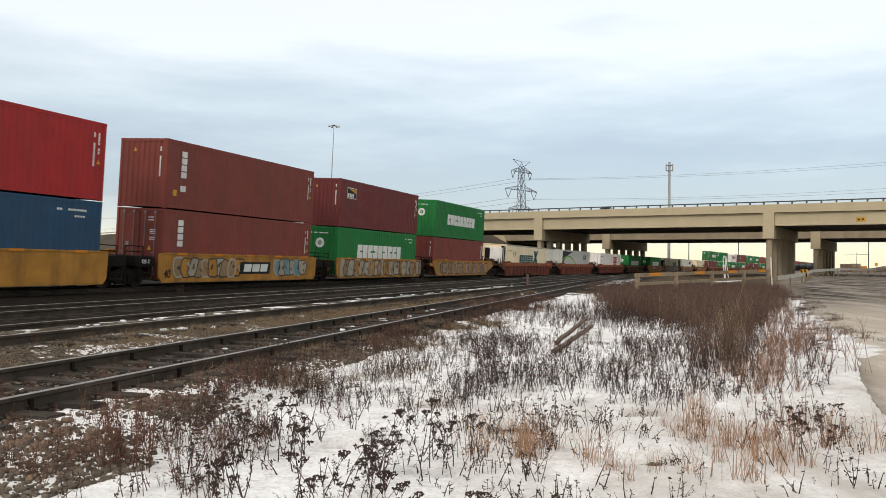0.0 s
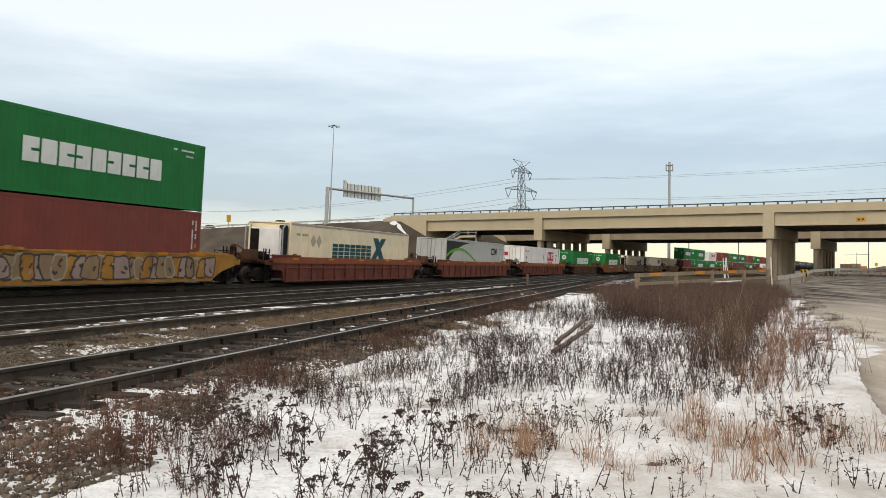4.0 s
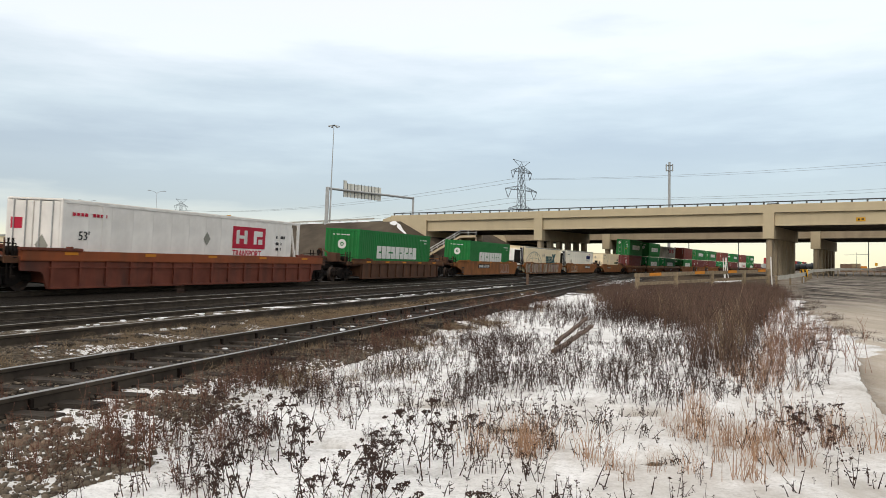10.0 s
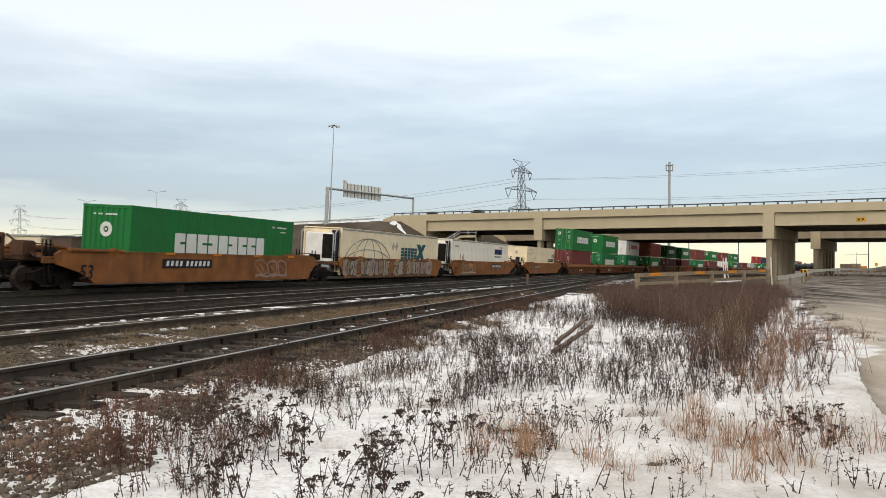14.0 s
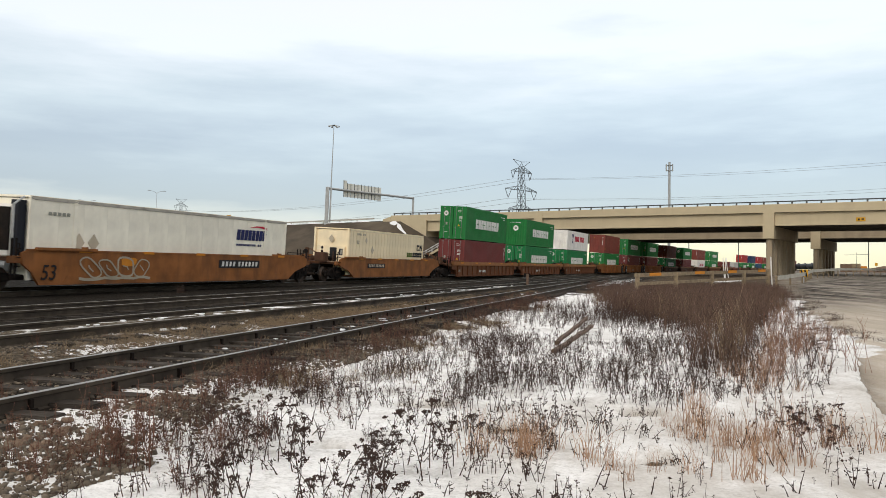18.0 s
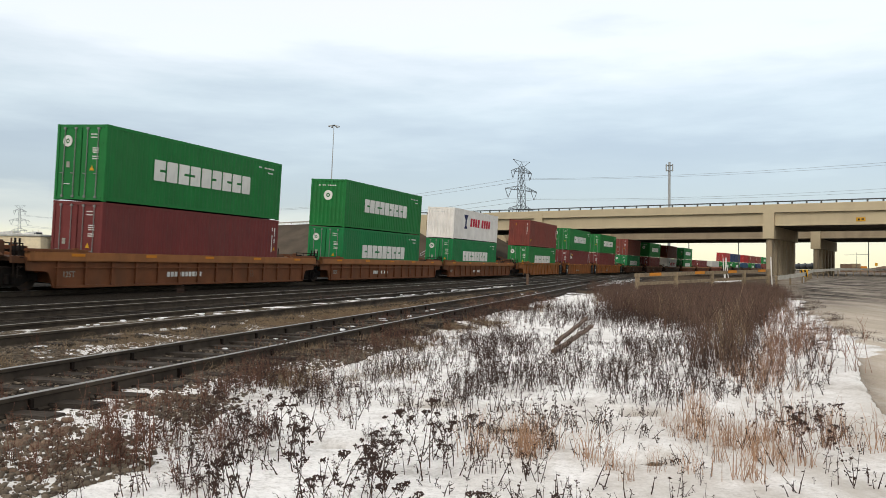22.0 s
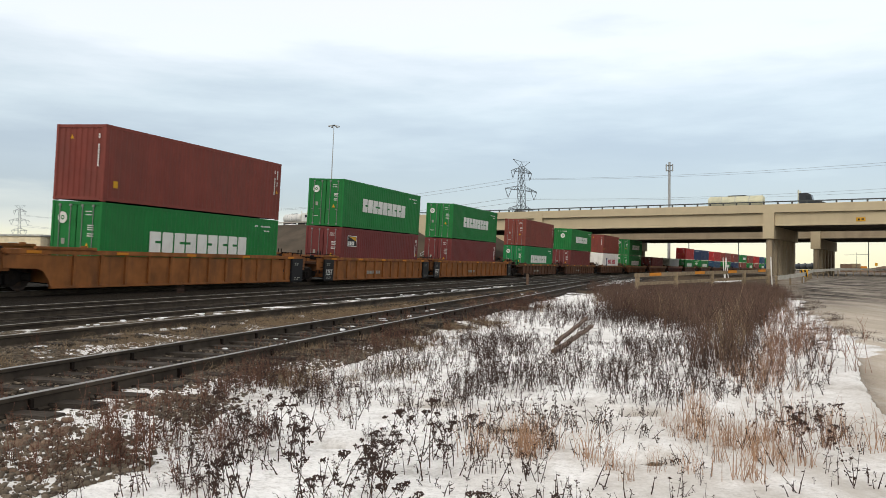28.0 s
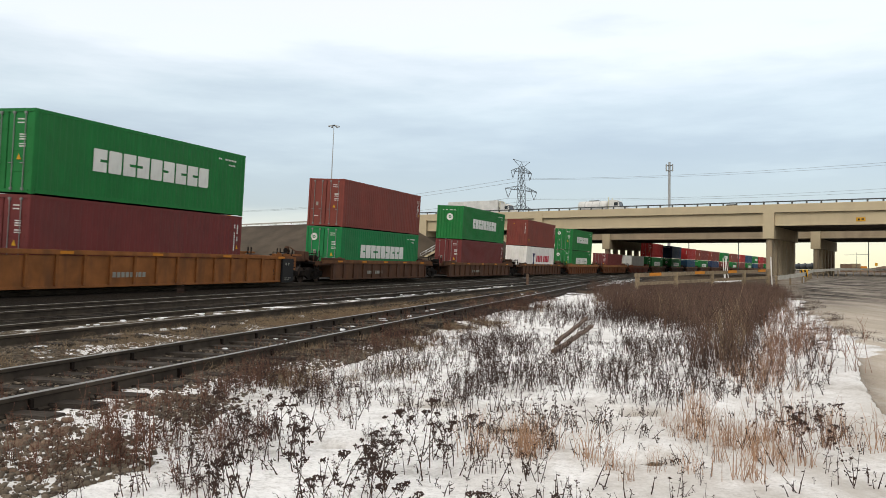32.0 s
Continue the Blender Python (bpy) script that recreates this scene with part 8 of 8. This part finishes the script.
# dark weeds over the snow
P = clumpy(2650, -3.0, 14, 4.6, 30, lambda x, y: field(x, y) * (0.36 + 0.25 * edge_band(x, y) + 0.40 * (y > 8.4) * (x / y > 0.02)) * (0.26 + 0.74 * smooth(7.0, 9.5, y)) * (1 - 0.72 * smooth(0.37, 0.42, x / y)) * (1 - 0.8 * (x > 1.5) * (x < 4.4) * (y > 11.5) * (y < 19.5) * (x / y < 0.22)), 1.1, 5)
scatter("dry_weeds", [weed for _ in range(14)], P, (0.35 + 0.65 * RNG.rand(len(P)) ** 1.5) * (0.8 + 0.2 * smooth(6, 10, P[:, 1])), "stem_dark", "scattered dark dry weeds poking through the snow", "weeds", "head", "dark shrivelled seed heads", 0.02)
P = clumpy(70, -3.1, -1.3, 4.8, 6.9, lambda x, y: (x / y > -0.58) * (x / y < -0.2) * smooth(-0.2, 0.3, lump(x, y, 2.6, 81)), 2.0, 82)
scatter("maroon_weeds", [weed for _ in range(8)], P, RNG.uniform(0.35, 0.75, len(P)), "stem_rust", "dark maroon withered weeds among snowy stones", "weeds", "head", "shrivelled dark leaves", 0.02)
P = np.concatenate([clumpy(110, 0.0, 3.0, 7.0, 12.0, lambda x, y: (x / y < 0.26) * smooth(-0.3, 0.3, lump(x, y, 2.0, 91)), 2.0, 92),
                    clumpy(110, -2.5, -0.3, 8.2, 13.0, lambda x, y: field(x, y) * smooth(-0.3, 0.3, lump(x, y, 2.0, 93)), 2.0, 94)])
scatter("clumped_weeds", [weed for _ in range(10)], P, RNG.uniform(0.4, 0.85, len(P)), "stem_dark", "clumps of dark withered weeds in the snow", "weeds", "head", "shrivelled dark leaves", 0.02)
# small sprigs that barely clear the snow
def sprig():
    V, F, HV, HF = [], [], [], []
    for _ in range(RNG.randint(1, 4)):
        pts = bent(V, F, RNG.normal(0, 0.05, 3) * (1, 1, 0), (RNG.normal(0, 0.3), RNG.normal(0, 0.3), 1), 0.13 * RNG.uniform(0.4, 1.3), 0.0042, 2, 0.5)
        for k in range(3):
            a = RNG.uniform(0, 6.28)
            leaf(HV, HF, pts[0] + (pts[-1] - pts[0]) * RNG.uniform(0.3, 1), (math.cos(a), math.sin(a), RNG.uniform(-0.6, 0.5)), RNG.uniform(0.015, 0.035), RNG.uniform(0.003, 0.006))
    return V, F, HV, HF


P = clumpy(1100, -3.0, 9, 4.6, 17, lambda x, y: field(x, y) * (0.35 + 0.65 * smooth(-0.1, 0.4, lump(x, y, 2.2, 51))), 2.0, 52)
scatter("weed_sprigs", [sprig for _ in range(14)], P, RNG.uniform(0.6, 1.5, len(P)), "stem_dark", "small dark weed tips poking out of the snow", "weeds", "head", "shrivelled small leaves", 0.01)
# russet stems along the ballast
P = clumpy(270, -3.6, 9, 5.0, 34, lambda x, y: edge_band(x, y) * smooth(0.0, 0.45, lump(x, y, 1.9, 44) + 0.12), 1.6, 6)
scatter("russet_weeds", [spire for _ in range(10)], P, RNG.uniform(0.35, 0.8, len(P)), "stem_red", "russet dry weeds along the ballast edge", "weeds", sink=0.02)
P = np.array([(-2.16, 5.42), (-2.13, 5.48), (-2.19, 5.40), (-1.6, 5.75), (-1.5, 6.3)])
scatter("tall_russet_weeds", [spire for _ in range(4)], P, np.array([1.2, 1.05, 1.0, 0.7, 0.75]), "stem_red", "tall russet weed clump at the ballast edge", "weeds", sink=0.02)
# the tall brush: a wedge that narrows towards the near snow
def brushland(x, y):
    q = x / y
    near = 1 - smooth(10.5, 30, y)
    left = 0.195 + 0.135 * near + 0.022 * np.sin(y * 0.9) + 0.012 * np.sin(y * 2.3)
    right = 0.432 - 0.045 * near + 0.012 * np.sin(y * 1.3)
    soft = smooth(-0.012, 0.03, q - left) * smooth(-0.008, 0.02, right - q)
    return soft * smooth(8.8, 17.0, y + 3.0 * lump(x, y, 1.1, 2)) * smooth(-0.75, 0.1, lump(x, y, 0.7, 31)) * np.clip(13.0 / y, 0, 1) ** 1.1


P = clumpy(2400, 2.0, 26, 8.2, 56, brushland, 0.8, 7, 0.8)
scatter("brush", [bush for _ in range(12)], P, np.maximum(1.50 - 0.0235 * P[:, 1], 0.66) * RNG.uniform(0.4, 1.0, len(P)), "stem_brush", "dense leafless grey-brown brush before the fence", "brush", sink=0.03)
P = clumpy(520, 2.0, 26, 22, 58, brushland, 0.8, 7, 0.8)
scatter("brush_tops", [spire for _ in range(6)], P, np.maximum(2.3 - 0.030 * P[:, 1], 1.05) * RNG.uniform(0.6, 1.0, len(P)), "stem_rust", "dark reddish seeded stems among the brush", "brush", sink=0.02)
P = clumpy(48, 3.0, 10, 9.6, 22, lambda x, y: np.exp(-((x - road_edge(y) + 0.85) / 0.42) ** 2), 1.2, 17)
scatter("verge_brush", [bush for _ in range(6)], P, RNG.uniform(0.3, 0.62, len(P)), "stem_pink", "thin reddish stems leaning along the road edge", "brush", sink=0.03, tilt=0.35)
P = clumpy(10, 2.7, 3.8, 6.0, 7.4, lambda x, y: np.exp(-((x - 3.05) / 0.25) ** 2 - ((y - 6.5) / 0.35) ** 2), 2.0, 19)
scatter("verge_tansy", [tansy for _ in range(5)], P, RNG.uniform(0.45, 0.72, len(P)), "stem_red", "flat-topped dry weeds beside the road edge", "weeds", "head", "dark domed seed clusters", 0.02)
P = clumpy(110, 6.0, 24, 15, 48, lambda x, y: np.exp(-((x - road_edge(y) - 0.1) / 0.6) ** 2) * np.clip(16 / y, 0, 1), 1.4, 29)
scatter("verge_clods", [lambda: tuft(0.10, 26, 1.5) for _ in range(5)], P, RNG.uniform(0.8, 2.2, len(P)), "stem_dark", "dark matted dead grass along the road edge", "grass", sink=0.01)
P = clumpy(16, 2.6, 4.2, 6.3, 8.2, lambda x, y: np.exp(-((x - 3.35) / 0.4) ** 2 - ((y - 7.3) / 0.6) ** 2), 2.0, 18)
scatter("verge_weeds", [weed for _ in range(6)], P, RNG.uniform(0.45, 0.75, len(P)), "stem_red", "reddish upright weeds beside the road edge", "weeds", "head", "dark seed heads", 0.02)
# straw
P = clumpy(92, 0.2, 9, 4.8, 16, lambda x, y: np.maximum.reduce([np.exp(-((x - 2.45) / 0.35) ** 2 - ((y - 6.9) / 1.0) ** 2), 0.6 * np.exp(-((x - 0.6) / 0.45) ** 2 - ((y - 6.3) / 0.5) ** 2), 0.25 * np.exp(-((x - 3.1) / 0.3) ** 2 - ((y - 6.9) / 0.5) ** 2), 0.45 * np.exp(-((x - 0.95) / 0.13) ** 2 - ((y - 6.75) / 0.15) ** 2),
                                                                     0.2 * np.exp(-((x - road_edge(y) + 1.35) / 0.4) ** 2) * (y > 8.5), 0.35 * np.exp(-((x - 1.35) / 0.4) ** 2 - ((y - 5.7) / 0.3) ** 2)]), 2.0, 8)
scatter("straw_grass", [lambda: tuft(0.33, 20, 0.30) for _ in range(9)], P, RNG.uniform(0.5, 1.15, len(P)), "straw", "pale straw-coloured dry grass tufts in snow", "grass", sink=0.01)
# low grass between the sidings and on the ballast
def between(x, y):
    s, d = track_coords(x, y)
    q = 6.31 + 0.0724 * s
    return (s < 45) * np.exp(-((d - q - 1.95 + 0.018 * s) / 0.55) ** 2)


P = clumpy(2600, -12, 14, 4, 42, between, 1.2, 9)
scatter("track_grass", [lambda: tuft(0.14, 16, 0.7) for _ in range(6)], P, RNG.uniform(0.5, 1.2, len(P)), "tan_grass", "low tan grass between the siding tracks", "grass", sink=0.01)
P = clumpy(700, -3, 9, 9, 34, lambda x, y: edge_band(x, y) * smooth(-0.2, 0.3, lump(x, y, 1.5, 44)), 1.6, 61)
scatter("edge_grass", [lambda: tuft(0.13, 18, 0.8) for _ in range(6)], P, RNG.uniform(0.6, 1.4, len(P)), "tan_grass", "matted tan grass along the edge of the ballast", "grass", sink=0.01)
P = clumpy(260, -14, 9, 3, 30, lambda x, y: (lambda s, d: (d > bed_edge(s)) * (d < 5.0 + 0.07 * s) * 1.0)(*track_coords(x, y)), 2.0, 10)
scatter("ballast_weeds", [weed for _ in range(5)], P, RNG.uniform(0.25, 0.5, len(P)), "stem_red", "small reddish weeds between ballast stones", "weeds", sink=0.01)
# ballast stones
def stone_zone(x, y):
    s, d = track_coords(x, y)
    q = 6.31 + 0.0724 * s
    return (d > bed_edge(s) - 0.25) * (s < 26) * (1.0 * (d < q - 0.8) + 0.16 * (abs(d - q) < 0.68) + 0.25 * (d > q + 0.85) * (d < q + 2.9)) * np.clip(1.25 - s / 30, 0.2, 1) * (1 - 0.9 * lying_snow(x, y)) * (1 - 0.93 * mud_patch(x, y))


P = clumpy(19000, -7, 5, 2.6, 18, stone_zone, 2.5, 12, 0.7)
scatter("ballast_stones", [rock for _ in range(9)], P, np.minimum(RNG.gamma(2.2, 0.0052, len(P)) + 0.008, 0.042), "stone", "loose grey-brown ballast stones", "stones", sink=-0.15, tilt=0.6)

# the nearest large stones, each on its own
def stone_mesh():
    V, F, _, _ = rock()
    me = bpy.data.meshes.new("stone")
    me.from_pydata([tuple(p) for p in V], [], F)
    me.materials.append(M["cobble"])
    return me


STONES = [stone_mesh() for _ in range(7)]
heap = thing("coarse_ballast", "coarse brown-grey ballast stones lying loose by the rail", "stones", "", "structure")
P = clumpy(230, -4.6, -1.9, 5.0, 9.5, lambda x, y: (lambda s, d: (d > bed_edge(s) + 0.05) * (d < 5.35 + 0.0724 * s) * (1.2 - 0.09 * y))(*track_coords(x, y)) * (1 - 0.95 * lying_snow(x, y)) * (1 - mud_patch(x, y)), 2.5, 33, 0.6)
for i, (x, y) in enumerate(P):
    r = 0.022 + 0.036 * RNG.rand() ** 1.6
    z = ground_z(x, y)
    part("stone", STONES[i % 7], None, heap, m=Matrix.LocRotScale((x, y, float(z) + r * 0.22), Euler((RNG.uniform(-0.4, 0.4), RNG.uniform(-0.4, 0.4), RNG.uniform(0, 6.28))), (r, r * RNG.uniform(0.7, 1.1), r * RNG.uniform(0.6, 0.9))))


# clods of old snow lying in the sidings
def clod():
    V, F, _, _ = rock()
    return [np.asarray(p) * (2.6, 1.5, 0.75) for p in V], F, [], []


P = np.array([plan(s, d0 + g * s + o) for d0, g, o0, o1, n, s0, s1 in ((10.2, 0.036, -0.45, 0.35, 70, -3, 48), (14.1, 0.045, -0.6, 0.3, 90, 0, 45), (10.2, 0.036, -1.3, -0.9, 60, 3, 46), (6.31, 0.0724, -0.5, 0.5, 60, 4, 40))
              for s, o in zip(RNG.uniform(s0, s1, n), RNG.uniform(o0, o1, n)) if lump(np.array(s), np.array(d0), 0.45, 41) > -0.22])
scatter("snow_clods", [clod for _ in range(8)], P, RNG.uniform(0.02, 0.075, len(P)) * (0.6 + 0.4 * (P[:, 1] > 14)), "snow", "old snow clods lying between the siding rails", "snow", sink=-0.15)

# weeds inside the near track
P = clumpy(380, -6, 16, 3.5, 40, lambda x, y: (lambda s, d: (s < 42) * (abs(d - 6.31 - 0.0724 * s) < 0.6) * 1.0 + (s < 30) * (abs(d - 10.2 - 0.036 * s) < 2.4) * (abs(d - 10.2 - 0.036 * s) > 0.85) * 0.25)(*track_coords(x, y)), 1.5, 20)
scatter("inner_track_weeds", [spire for _ in range(5)], P, RNG.uniform(0.15, 0.4, len(P)), "stem_red", "low russet weeds between the siding rails", "weeds", sink=0.01)

# pale stems scattered through the brush
P = clumpy(170, 2.0, 20, 9, 40, brushland, 0.8, 7, 0.8)
scatter("pale_brush_stems", [bush for _ in range(5)], P, np.maximum(1.35 - 0.0235 * P[:, 1], 0.36) * RNG.uniform(0.4, 1.0, len(P)), "tan_grass", "pale dry stems among the brush", "brush", sink=0.03)
P = np.array([(6.1, 17.0), (6.25, 17.3), (5.9, 16.6), (3.4, 12.6)])
scatter("pale_reeds", [lambda: tuft(0.8, 9, 0.28) for _ in range(3)], P, np.array([1.0, 0.9, 0.8, 0.5]), "pale_reed", "pale curled dead reeds standing in the brush", "grass", sink=0.01)
# tufts growing out of the main line shoulder
P = np.array([plan(-4.3 + 0.02 * k, 20.6 + 0.05 * (k % 3)) for k in range(4)] + [plan(26.0 + 0.1 * k, 20.7) for k in range(3)])
scatter("shoulder_weeds", [lambda: tuft(0.45, 26, 0.4) for _ in range(3)], P, RNG.uniform(0.7, 1.1, len(P)), "stem_dark", "dark dry tuft beside the main line", "weeds", sink=0.02)


# ---------------------------------------------------------------- what moves
def motions():
    for ob, u, z in TRAIN:
        walk(ob, [(0.5 * k, main_pose(u - travelled(0.5 * k)) @ Matrix.Translation((0, 0, z))) for k in range(65)])
    for ob, l0, t0, v, lane in TRAFFIC:
        walk(ob, [(0.5 * k, road_pose(min(max(l0 + v * (0.5 * k - t0), -320.0), 146.0), lane)) for k in range(65)])
    # the wheels roll, under a quarter turn from row to row
    for car in CAR_OBS[:20]:
        for truck in car.children:
            for axle in truck.children:
                if axle.name.startswith("wheelset"):
                    at = Matrix.Translation(axle.location)
                    walk(axle, [(k / 15, at @ Matrix.Rotation(-travelled(k / 15) / 0.455, 4, "Y")) for k in range(481)])


motions()
